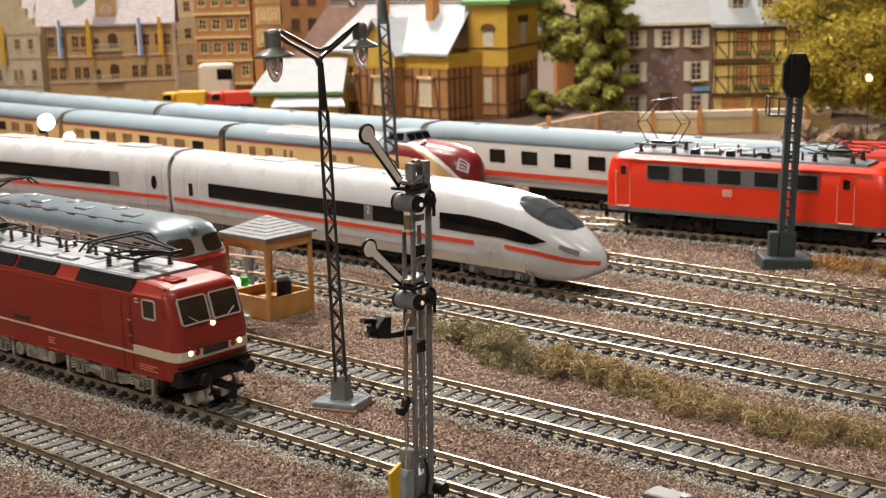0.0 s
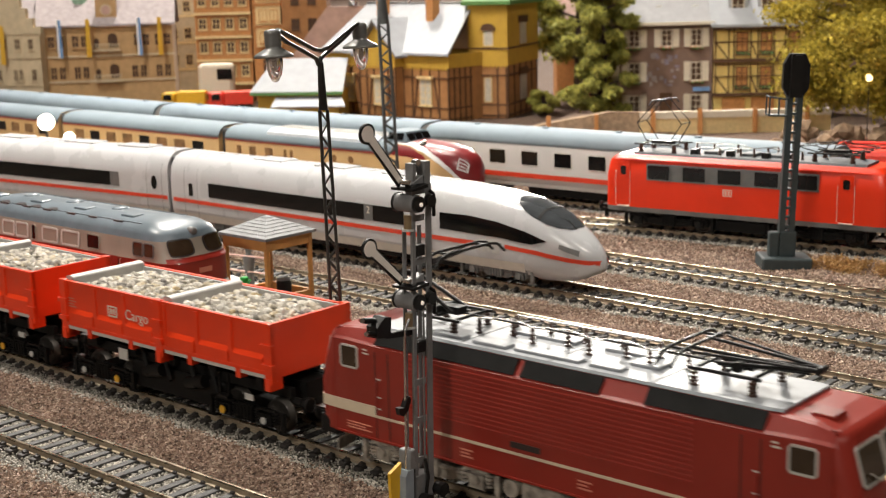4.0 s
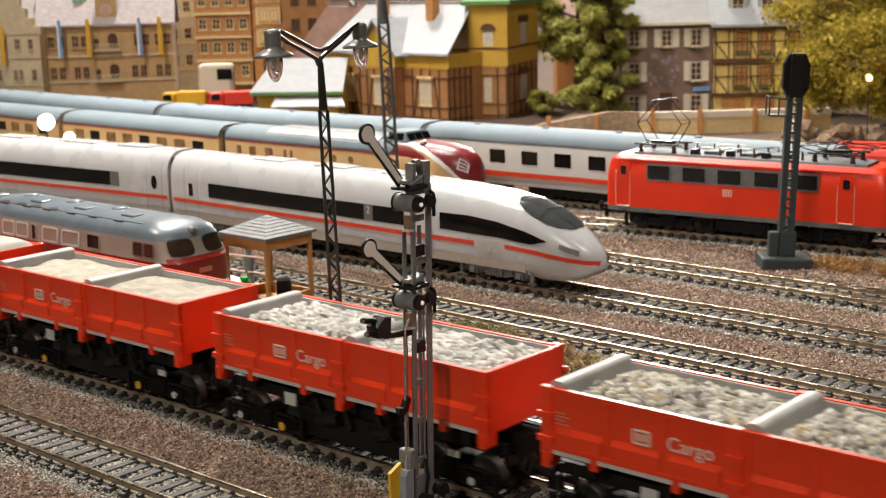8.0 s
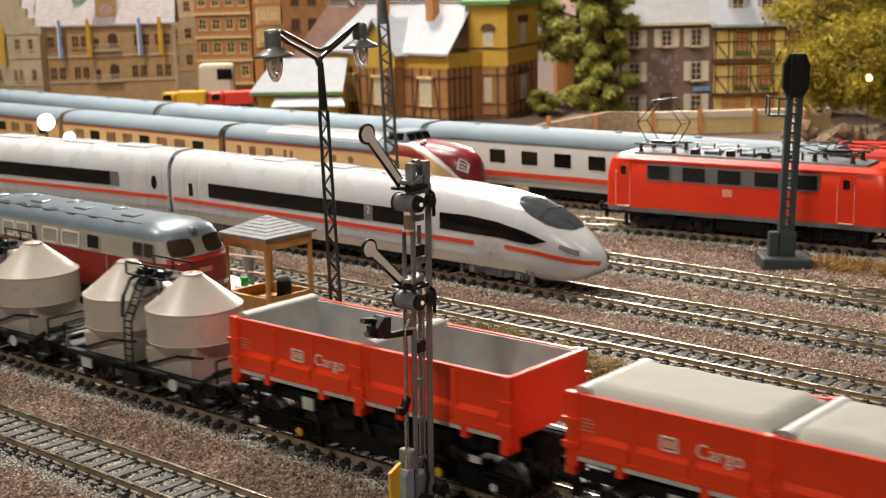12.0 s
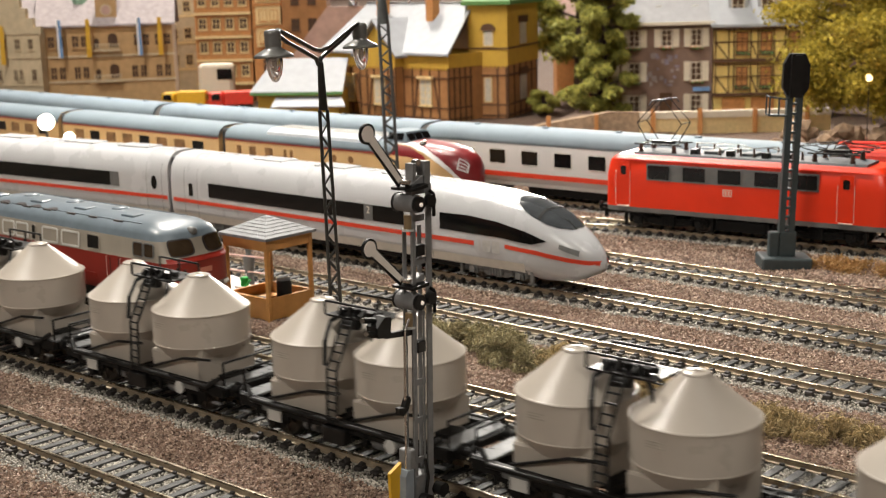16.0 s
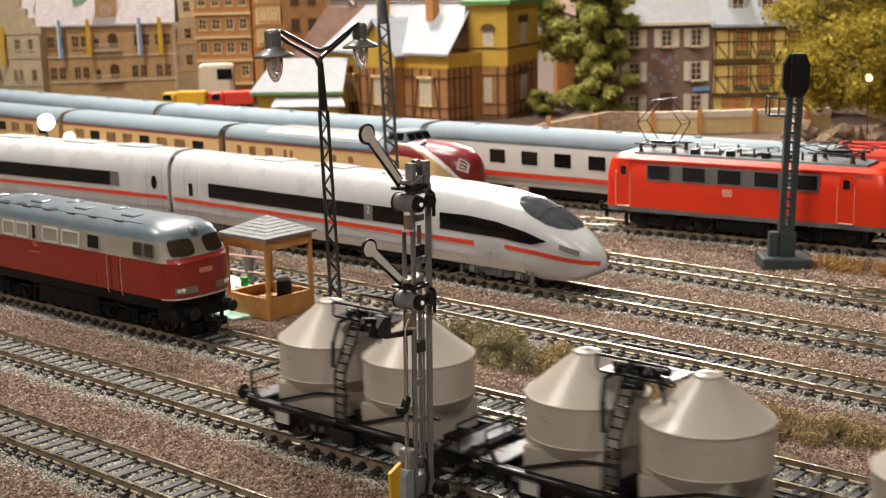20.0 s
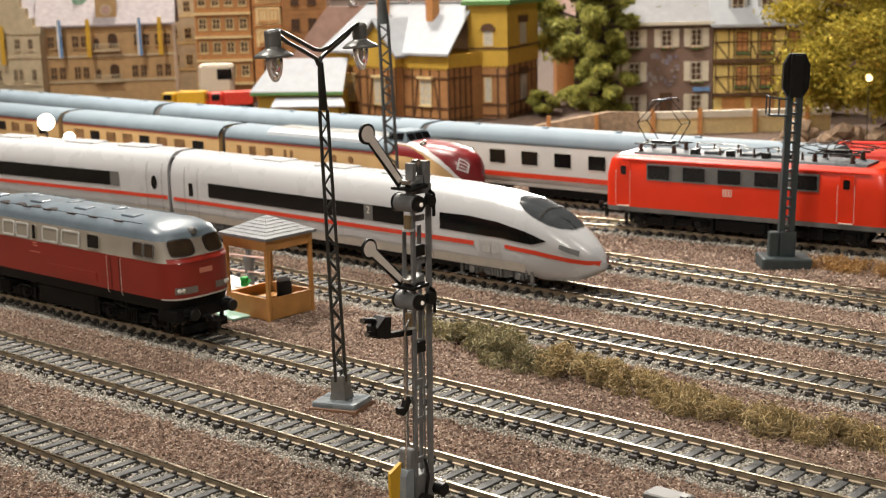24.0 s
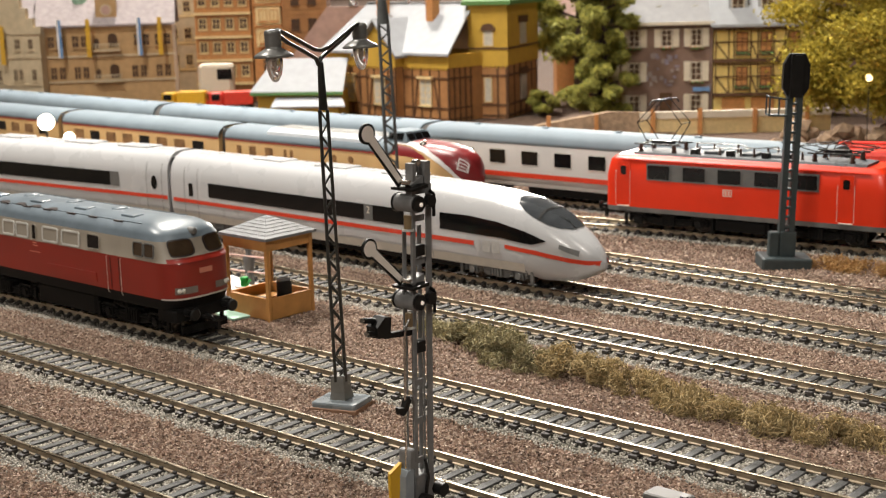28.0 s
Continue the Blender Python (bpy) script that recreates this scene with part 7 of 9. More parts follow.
FENCEWHITE = mat("cream_wall", (0.66, 0.58, 0.46), 0.8, var=0.05)


def wwin(t, x, z, w, h, frame_mat=SHUTTER, glass=WINDARK, bars_n=(1, 2), y=0.0):
    """A window with frame, pane and glazing bars on a front at y."""
    f = window(t, (x, y, z), (1, 0, 0), (0, 0, 1), w, h, frame_mat, rim=0.0009, t=0.0006, glass=glass, r=0.0004)
    m = Mesh()
    for k in range(bars_n[0]):
        xx = x + w * (k + 1) / (bars_n[0] + 1)
        m.box(xx - 0.0003, xx + 0.0003, y - 0.0006, y - 0.0001, z, z + h)
    for k in range(bars_n[1]):
        zz = z + h * (k + 1) / (bars_n[1] + 1)
        m.box(x, x + w, y - 0.0005, y - 0.0001, zz - 0.0003, zz + 0.0003)
    part("glazing_bar", m, frame_mat, f)
    part("window_sill", Mesh().box(x - 0.0008, x + w + 0.0008, y - 0.0016, y, z - 0.0012, z), frame_mat, f)
    return f


def gable_roof(t, x0, x1, y0, y1, z, ridge, material, name="roof", over=0.004):
    """Ridge along x."""
    ym = (y0 + y1) / 2
    m = Mesh()
    a = [(y0 - over, z - 0.002), (ym, ridge), (y1 + over, z - 0.002), (y1 + over, z + 0.0005), (ym, ridge + 0.003), (y0 - over, z + 0.0005)]
    m.loft([[(x, y, zz) for y, zz in a] for x in (x0 - over, x1 + over)])
    return part(name, m, material, t)


def beam_set(t, xs, zs, x0, x1, z0, z1, y=0.0, w=0.0011, material=None):
    for x in xs:
        part("timber", Mesh().box(x - w, x + w, y - 0.0009, y, z0, z1), material or TIMBER, t)
    for z in zs:
        part("timber", Mesh().box(x0, x1, y - 0.0010, y, z - w, z + w), material or TIMBER, t)


def brace(t, xa, za, xb, zb, y=0.0, w=0.0009, material=None):
    d = Vector((xb - xa, 0, zb - za)).normalized()
    n = Vector((-d.z, 0, d.x)) * w
    a, b = Vector((xa, y, za)), Vector((xb, y, zb))
    q = [a - n, b - n, b + n, a + n]
    part("brace", Mesh().loft([q, [p - Vector((0, 0.0009, 0)) for p in q]][::-1]), material or TIMBER, t)


COPPER = mat("copper_green", (0.22, 0.34, 0.24), 0.7, var=0.15)


def town_hall():
    t = thing("town_hall", "tan stone town hall with rows of brown windows and hanging flags", "building", m=pose(-1.3789, 0.9478, 0, 0, 0, 50))
    part("wall", Mesh().box(-0.080, 0.074, 0.0005, 0.10, 0, 0.097), TANWALL, t)
    for z in (0.0605, 0.0310, 0.0965):
        part("string_course", Mesh().box(-0.081, 0.075, -0.0012, 0.0005, z, z + 0.0022), PALEWALL, t)
    gable_roof(t, -0.080, 0.074, 0, 0.10, 0.098, 0.150, MAUVEROOF)
    for x in (-0.0440, 0.0278, 0.0524, -0.0720):
        for k in (0, 1):
            wwin(t, x + k * 0.0105, 0.0718, 0.0090, 0.0145, TANWALL, WINDARK, (1, 1))
    for x in (-0.0708, -0.0435, 0.0235, 0.0521):
        for k in (0, 1):
            wwin(t, x + k * 0.0100, 0.0345, 0.0085, 0.0155, TANWALL, WINDARK, (1, 1))
    for z in (0.0350, 0.0712):
        for x, w, h in ((-0.0016, 0.0110, 0.0165), (-0.0180, 0.0060, 0.0110)):
            pts = [(x, z), (x + w, z), *[(x + w / 2 + w / 2 * math.cos(a), z + h - w / 2 + w / 2 * math.sin(a)) for a in [math.pi * k / 8 for k in range(9)]]]
            part("arched_window", Mesh().slab(pts, -0.0006, 0.0), WINDARK, t, "arched brown window")
        part("balcony", Mesh().box(-0.020, 0.012, -0.006, 0.0, z - 0.0045, z - 0.0025), PALEWALL, t)
        for k in range(9):
            x = -0.019 + k * 0.0037
            part("baluster", Mesh().box(x - 0.0006, x + 0.0006, -0.0058, -0.0048, z - 0.0025, z + 0.0035), PALEWALL, t)
        part("balcony_rail", Mesh().box(-0.020, 0.012, -0.006, -0.0046, z + 0.0035, z + 0.0045), PALEWALL, t)
    part("clock_gable", Mesh().box(-0.014, 0.010, 0.004, 0.016, 0.097, 0.135), TANWALL, t)
    part("clock_face", Mesh().rod((-0.002, 0.0042, 0.115), (-0.002, 0.0030, 0.115), 0.0055, 20), REDROOF, t)
    part("clock_ring", Mesh().rod((-0.002, 0.0042, 0.115), (-0.002, 0.0035, 0.115), 0.0068, 20), PALEWALL, t)
    part("green_turret", Mesh().lathe([(0.012, 0.122), (0.010, 0.130), (0.004, 0.145), (0.0005, 0.16)], 10, (-0.034, 0.03, 0)), COPPER, t)
    for x, material in ((-0.0560, FLAGBLUE), (-0.0230, FLAGGOLD), (0.0360, FLAGBLUE), (0.0600, FLAGGOLD)):
        f = thing("hanging_flag", "long blue and white flag on a pole" if material is FLAGBLUE else "long golden flag hanging from a pole", "flag", "flags on the town hall", m=t.matrix_basis @ pose(x, -0.010, 0.06))
        part("flag_pole", Mesh().rod((0, 0.009, 0.040), (0, 0, 0.0455), 0.0006, 6), PALEWALL, f)
        part("flag_cloth", Mesh().loft([[(-0.0022, -0.0003, 0.045), (0.0022, 0.0006, 0.045), (0.0022, 0.0010, 0.045), (-0.0022, 0.0001, 0.045)], [(-0.0030, 0.0006, 0.022), (0.0022, -0.0002, 0.022), (0.0022, 0.0002, 0.022), (-0.0030, 0.001, 0.022)], [(-0.0026, -0.0004, 0.001), (0.0028, 0.0005, 0.001), (0.0028, 0.0009, 0.001), (-0.0026, 0.0, 0.001)]]), material, f)
        if material is FLAGBLUE:
            part("flag_band", Mesh().box(-0.0026, -0.0006, -0.0008, 0.0004, 0.001, 0.045), FLAGWHITE, f)


def stepped_gable_house():
    t = thing("gabled_house", "pale stone house with a stepped gable and small dark windows", "house", m=pose(-1.4441, 0.8628, 0, 0, 0, 32))
    part("wall", Mesh().box(-0.070, 0.030, 0.0005, 0.09, 0, 0.090), PALEWALL, t)
    steps = [(-0.075, 0.09), (-0.065, 0.098), (-0.055, 0.108), (-0.045, 0.118), (-0.035, 0.128), (-0.026, 0.138)]
    pts = [(0.033, 0.09), (0.033, 0.098), (0.024, 0.098), (0.024, 0.108), (0.016, 0.108), (0.016, 0.120), (0.009, 0.120), (0.009, 0.132), (0.001, 0.132), (0.001, 0.150), (-0.009, 0.150), (-0.009, 0.132), (-0.020, 0.132), (-0.020, 0.120), (-0.032, 0.120), (-0.032, 0.108), (-0.045, 0.108), (-0.045, 0.098), (-0.06, 0.098), (-0.06, 0.09)]
    part("stepped_gable", Mesh().slab(pts, -0.001, 0.006), PALEWALL, t)
    gable = Mesh().loft([[(-0.06, y, 0.09), (0.03, y, 0.09), (-0.012, y, 0.142)] for y in (0.006, 0.09)])
    part("roof", gable, MAUVEROOF, t)
    for x, z, w, h in ((-0.006, 0.103, 0.006, 0.011), (-0.030, 0.0720, 0.007, 0.013), (-0.0192, 0.0720, 0.008, 0.013), (-0.0020, 0.0720, 0.008, 0.013), (0.0150, 0.0720, 0.007, 0.013), (-0.028, 0.0355, 0.008, 0.014), (-0.0060, 0.0355, 0.006, 0.014), (0.0010, 0.0355, 0.006, 0.014), (0.0170, 0.0355, 0.007, 0.014)):
        wwin(t, x, z, w, h, PALEWALL, WINDARK, (1, 1))
    for z in (0.062, 0.0300):
        part("string_course", Mesh().box(-0.070, 0.031, -0.0012, 0.0005, z, z + 0.002), PALEWALL, t)
    f = thing("hanging_flag", "long dark golden flag hanging from a pole", "flag", "flags on the town hall", m=t.matrix_basis @ pose(-0.014, -0.006, 0.055))
    part("flag_pole", Mesh().rod((0, 0.005, 0.040), (0, 0, 0.0455), 0.0006, 6), PALEWALL, f)
    part("flag_cloth", Mesh().loft([[(-0.0028, 0, z), (0.0026, 0.0006, z), (0.0026, 0.001, z), (-0.0028, 0.0004, z)] for z in (0.0, 0.02, 0.045)]), FLAGGOLD, f)


def timber_house(x, y, rz, w, label, tone, deep=0.08):
    t = thing("timbered_house", label, "house", m=pose(x, y, 0, 0, 0, rz))
    part("wall", Mesh().box(-w / 2, w / 2, 0.0005, deep, 0, 0.150), tone, t)
    floors = (0.024, 0.052, 0.0800, 0.1080)
    for z in floors:
        part("floor_beam", Mesh().box(-w / 2 - 0.002, w / 2 + 0.002, -0.0030, 0.0005, z - 0.0030, z), CREAMWOOD, t)
        part("balcony_band", Mesh().box(-w / 2 - 0.001, w / 2 + 0.001, -0.0018, 0.0005, z + 0.0002, z + 0.0050), ORANGEWOOD, t)
        n = max(2, int(w / 0.016))
        for k in range(n):
            cx = -w / 2 + w * (k + 0.5) / n
            wwin(t, cx - 0.0050, z + 0.0075, 0.0100, 0.0135, CREAMWOOD, WINDARK, (1, 1))
        for k in range(n + 1):
            xx = -w / 2 + w * k / n
            part("timber", Mesh().box(xx - 0.0010, xx + 0.0010, -0.0008, 0.0005, z + 0.0052, z + 0.0248), ORANGEWOOD, t)
    gable_roof(t, -w / 2, w / 2, 0, deep, 0.150, 0.185, REDROOF)


def oriel_house():
    t = thing("oriel_house", "tan house with cream panelled bay windows", "house", m=pose(-1.2440, 1.1010, 0, 0, 0, 40))
    part("wall", Mesh().box(-0.035, 0.038, 0.0005, 0.08, 0, 0.150), ORANGEWOOD, t)
    for z in (0.066, 0.092, 0.118):
        part("bay", Mesh().box(-0.030, 0.000, -0.006, 0.0005, z, z + 0.022), CREAMWOOD, t)
        part("bay", Mesh().box(0.004, 0.034, -0.004, 0.0005, z + 0.002, z + 0.020), CREAMWOOD, t)
        part("bay_cornice", Mesh().box(-0.034, 0.037, -0.0075, 0.0005, z + 0.0225, z + 0.0250), ORANGEWOOD, t)
        for x in (-0.026, -0.013, 0.008, 0.021):
            wwin(t, x, z + 0.004, 0.0100, 0.0140, ORANGEWOOD, CREAMWOOD, (1, 0), y=-0.006 if x < 0 else -0.004)
    for x in (-0.025, -0.005, 0.015):
        wwin(t, x, 0.030, 0.012, 0.022, ORANGEWOOD, WINDARK, (1, 2))
    gable_roof(t, -0.035, 0.038, 0, 0.08, 0.150, 0.19, MAUVEROOF)


def shingled_house():
    t = thing("brown_house", "dark brown boarded house with a pinkish steep roof", "house", m=pose(-1.1878, 1.1039, 0, 0, 0, 42))
    part("wall", Mesh().box(-0.040, 0.012, 0.02, 0.09, 0, 0.150), BROWNWALL, t)
    for k in range(22):
        z = 0.004 + k * 0.0066
        part("board", Mesh().box(-0.0405, 0.0125, 0.0185, 0.0200, z, z + 0.0058), BROWNWALL, t)
    for x in (-0.030, -0.010):
        for z in (0.085, 0.115):
            wwin(t, x, z, 0.010, 0.014, TIMBER, WINDARK, (1, 1), y=0.0185)
    pr = [(-0.034, 0.050), (0.060, 0.050), (0.060, 0.112), (0.014, 0.112)]
    part("roof", Mesh().slab(pr, 0.004, 0.010), REDROOF, t, "pinkish sloping roof")
    part("roof_base", Mesh().box(-0.034, 0.060, 0.010, 0.05, 0, 0.050), BROWNWALL, t)
    part("chimney", Mesh().box(0.040, 0.050, 0.002, 0.012, 0.112, 0.128), MIDGREY, t)
    part("roof_edge", Mesh().box(-0.036, 0.062, 0.002, 0.012, 0.0475, 0.0500), TIMBER, t)


def goods_shed():
    t = thing("goods_shed", "low goods shed with a white roof and green eaves", "shed", m=pose(-1.0664, 0.956, 0, 0, 0, 36))
    part("wall", Mesh().box(-0.040, 0.050, 0.006, 0.05, 0, 0.030), OCHREWALL, t)
    part("roof", Mesh().loft([[(-0.047, 0.0, 0.0285), (0.052, 0.0, 0.0275), (0.052, 0.0, 0.0295), (-0.047, 0.0, 0.0305)], [(-0.028, 0.04, 0.0600), (0.052, 0.04, 0.0600), (0.052, 0.042, 0.0620), (-0.028, 0.042, 0.0620)]]), GREYROOF, t, "pale smooth roof")
    part("eaves_trim", Mesh().box(-0.047, 0.052, -0.0012, 0.0003, 0.0262, 0.0290), GREENTRIM, t)
    part("lean_to_roof", Mesh().loft([[(-0.020, -0.022, 0.0150), (0.058, -0.022, 0.0150), (0.058, -0.022, 0.0165), (-0.020, -0.022, 0.0165)], [(-0.020, 0.004, 0.0225), (0.050, 0.004, 0.0225), (0.050, 0.004, 0.0240), (-0.020, 0.004, 0.0240)]]), GREYROOF, t, "pale lean-to roof")
    part("lean_to_wall", Mesh().box(-0.016, 0.050, -0.016, 0.004, 0, 0.0160), OCHREWALL, t)


def station():
    t = thing("station_building", "ochre and brown timbered station with pale roof and square tower", "building", m=pose(-0.903, 1.0166, 0, 0, 0, -2.97))

    def storey(x0, x1, y0, y1, zt, lower=0.0545):
        part("lower_wall", Mesh().box(x0, x1, y0, y1, 0, lower), BROWNWALL, t)
        part("upper_wall", Mesh().box(x0 - 0.0012, x1 + 0.0012, y0 - 0.0012, y1 + 0.0012, lower, zt), OCHREWALL, t)
        n = int((x1 - x0) / 0.0045)
        for k in range(n):
            x = x0 + (x1 - x0) * (k + 0.5) / n
            part("scallop", Mesh().slab([(x - 0.0019, lower), (x, lower - 0.0028), (x + 0.0019, lower)][::-1], y0 - 0.0012, y0 - 0.0002), OCHREWALL, t)
    storey(-0.185, -0.118, 0.000, 0.08, 0.0680)
    storey(-0.118, -0.0645, -0.012, 0.08, 0.0680)
    storey(-0.0645, 0.0, 0.000, 0.08, 0.0680)
    zs = (0.0030, 0.0140, 0.0440)
    for x0, x1, y in ((-0.185, -0.118, 0.0), (-0.118, -0.0645, -0.012), (-0.0645, 0.0, 0.0)):
        n = 5
        beam_set(t, [x0 + (x1 - x0) * k / n for k in range(n + 1)], zs, x0, x1, 0, 0.054, y, 0.0008)
    for x in (-0.1560, -0.0960, -0.0400):
        y = -0.012 if x == -0.0960 else 0.0
        wwin(t, x, 0.0160, 0.0170, 0.0265, CREAMWOOD, WINPALE, (1, 3), y=y - 0.0012)
        part("window_head", Mesh().box(x - 0.002, x + 0.019, y - 0.004, y, 0.0430, 0.0455), CREAMWOOD, t)
        brace(t, x - 0.010, 0.003, x - 0.003, 0.0440, y)
        brace(t, x + 0.027, 0.003, x + 0.020, 0.0440, y)
    # right-hand wall, seen at an angle
    for k in range(5):
        y = k * 0.008
        part("timber", Mesh().box(0.0, 0.0010, y - 0.0008, y + 0.0008, 0, 0.054), TIMBER, t)
    for z in zs:
        part("timber", Mesh().box(0.0, 0.0011, 0.0, 0.034, z - 0.0008, z + 0.0008), TIMBER, t)
    # roofs
    part("roof", Mesh().loft([[(-0.190, -0.006, 0.0665), (0.006, -0.006, 0.0665), (0.006, -0.006, 0.0690), (-0.190, -0.006, 0.0690)],
                              [(-0.172, 0.052, 0.1150), (-0.012, 0.052, 0.1150), (-0.012, 0.052, 0.1175), (-0.172, 0.052, 0.1175)],
                              [(-0.190, 0.10, 0.0665), (0.006, 0.10, 0.0665), (0.006, 0.10, 0.0690), (-0.190, 0.10, 0.0690)]]), GREYROOF, t, "pale grey station roof")
    part("cross_gable", Mesh().loft([[(-0.1190, y, 0.0680), (-0.0635, y, 0.0680), (-0.0912, y, 0.0985)] for y in (-0.0125, 0.045)]), OCHREWALL, t)
    for s in (-1, 1):
        a = [(-0.0912 + s * 0.034, 0.0640), (-0.0912, 0.1010), (-0.0912, 0.1035), (-0.0912 + s * 0.034, 0.0665)]
        part("cross_roof", Mesh().slab(a if s < 0 else a[::-1], -0.018, 0.050), GREYROOF, t)
    part("ridge_cap", Mesh().box(-0.172, -0.012, 0.050, 0.054, 0.1172, 0.1185), GREYROOF, t)
    for x in (-0.055, -0.130):
        ch = part("chimney", Mesh().box(x - 0.005, x + 0.005, 0.030, 0.040, 0.09, 0.128), ORANGEWOOD, t, "orange brick chimney")
        part("chimney_cap", Mesh().box(x - 0.0065, x + 0.0065, 0.0285, 0.0415, 0.1235, 0.1262), ORANGEWOOD, ch)
    # tower: its own turn
    tower = Matrix.Translation((-0.9129, 1.0613, 0)) @ Matrix.Rotation(math.radians(21), 4, "Z")
    local = t.matrix_basis.inverted() @ tower

    def tp(name, m, material, label=""):
        return part(name, m, material, t, label, local)
    tp("tower_base", Mesh().box(0.0, 0.0405, 0.0, 0.105, 0, 0.0540), BROWNWALL)
    tp("tower_shaft", Mesh().box(-0.001, 0.0415, -0.001, 0.106, 0.0540, 0.1150), OCHREWALL, "ochre tower shaft")
    tp("tower_cornice", Mesh().box(-0.006, 0.0465, -0.006, 0.111, 0.1150, 0.1190), GREENTRIM)
    tp("tower_roof", Mesh().loft([[(-0.006, -0.006, 0.119), (0.0465, -0.006, 0.119), (0.0465, 0.111, 0.119), (-0.006, 0.111, 0.119)], [(0.018, 0.03, 0.15), (0.022, 0.03, 0.15), (0.022, 0.07, 0.15), (0.018, 0.07, 0.15)]]), GREENTRIM)
    tp("tower_band", Mesh().box(-0.0018, 0.0423, -0.0018, 0.1068, 0.0705, 0.0722), TIMBER)
    for k in range(9):
        x = 0.002 + k * 0.0046
        tp("scallop", Mesh().slab([(x - 0.0019, 0.054), (x, 0.0512), (x + 0.0019, 0.054)][::-1], -0.0010, 0.0), OCHREWALL)
    for x in (0.001, 0.010, 0.030, 0.0395):
        tp("timber", Mesh().box(x - 0.0008, x + 0.0008, -0.0009, 0, 0, 0.054), TIMBER)
    for z in zs:
        tp("timber", Mesh().box(0, 0.041, -0.0010, 0, z - 0.0008, z + 0.0008), TIMBER)
        tp("timber", Mesh().box(0.0405, 0.0415, 0, 0.105, z - 0.0008, z + 0.0008), TIMBER)
    for k in range(6):
        y = 0.002 + k * 0.020
        tp("timber", Mesh().box(0.0405, 0.0414, y - 0.0012, y + 0.0012, 0, 0.054), TIMBER)
    for y0, z0, h in ((0.040, 0.016, 0.026), (0.040, 0.0735, 0.022)):
        tp("side_window", Mesh().box(0.0412, 0.0425, y0, y0 + 0.020, z0, z0 + h), WINPALE)
        tp("window_arch", Mesh().box(0.0412, 0.0435, y0 - 0.004, y0 + 0.024, z0 + h, z0 + h + 0.007), TIMBER)
    holder = t
    f = window(holder, local @ Vector((0.0155, -0.0012, 0.0735)), local.to_3x3() @ Vector((1, 0, 0)), (0, 0, 1), 0.0110, 0.0170, CREAMWOOD, rim=0.0010, t=0.0006, glass=WINPALE)
    f = window(holder, local @ Vector((0.0155, -0.0004, 0.0165)), local.to_3x3() @ Vector((1, 0, 0)), (0, 0, 1), 0.0085, 0.0255, CREAMWOOD, rim=0.0010, t=0.0006, glass=WINPALE)
    arch = [(0.0125, 0.0895), (0.0295, 0.0895), *[(0.021 + 0.0075 * math.cos(a), 0.0905 + 0.006 * math.sin(a)) for a in [math.pi * k / 8 for k in range(9)]]]
    tp("window_arch", Mesh().slab(arch, -0.003, 0.0), TIMBER)


SLATEROOF = mat("slate_grey_roof", (0.30, 0.295, 0.30), 0.7, var=0.08, scale=150, bump=0.2)


MURALBLUE = mat("faded_mural_blue", (0.27, 0.23, 0.28), 0.85, var=0.2, scale=200)
MURALPALE = mat("faded_mural_white", (0.34, 0.28, 0.26), 0.85, var=0.2, scale=200)


def flowers(t, x0, x1, y, z, seed, bloom):
    """A planted window box: trailing leaves with blossoms among them."""
    rng = random.Random(seed)
    for k in range(9):
        x = x0 + (x1 - x0) * (k + 0.5) / 9
        v, f = stones(1, lambda g, n: np.zeros((n, 3)), (0.0009, 0.0016), seed * 31 + k)
        dz = -0.0016 * rng.random() if k % 3 else 0.0006
        part("blossom" if k % 3 == 0 else "leaf_tuft", raw_mesh("leaf_tuft", v + np.array([x, y - 0.0008 * rng.random(), z + dz]), f, bloom if k % 3 == 0 else GREENTRIM), None, t)


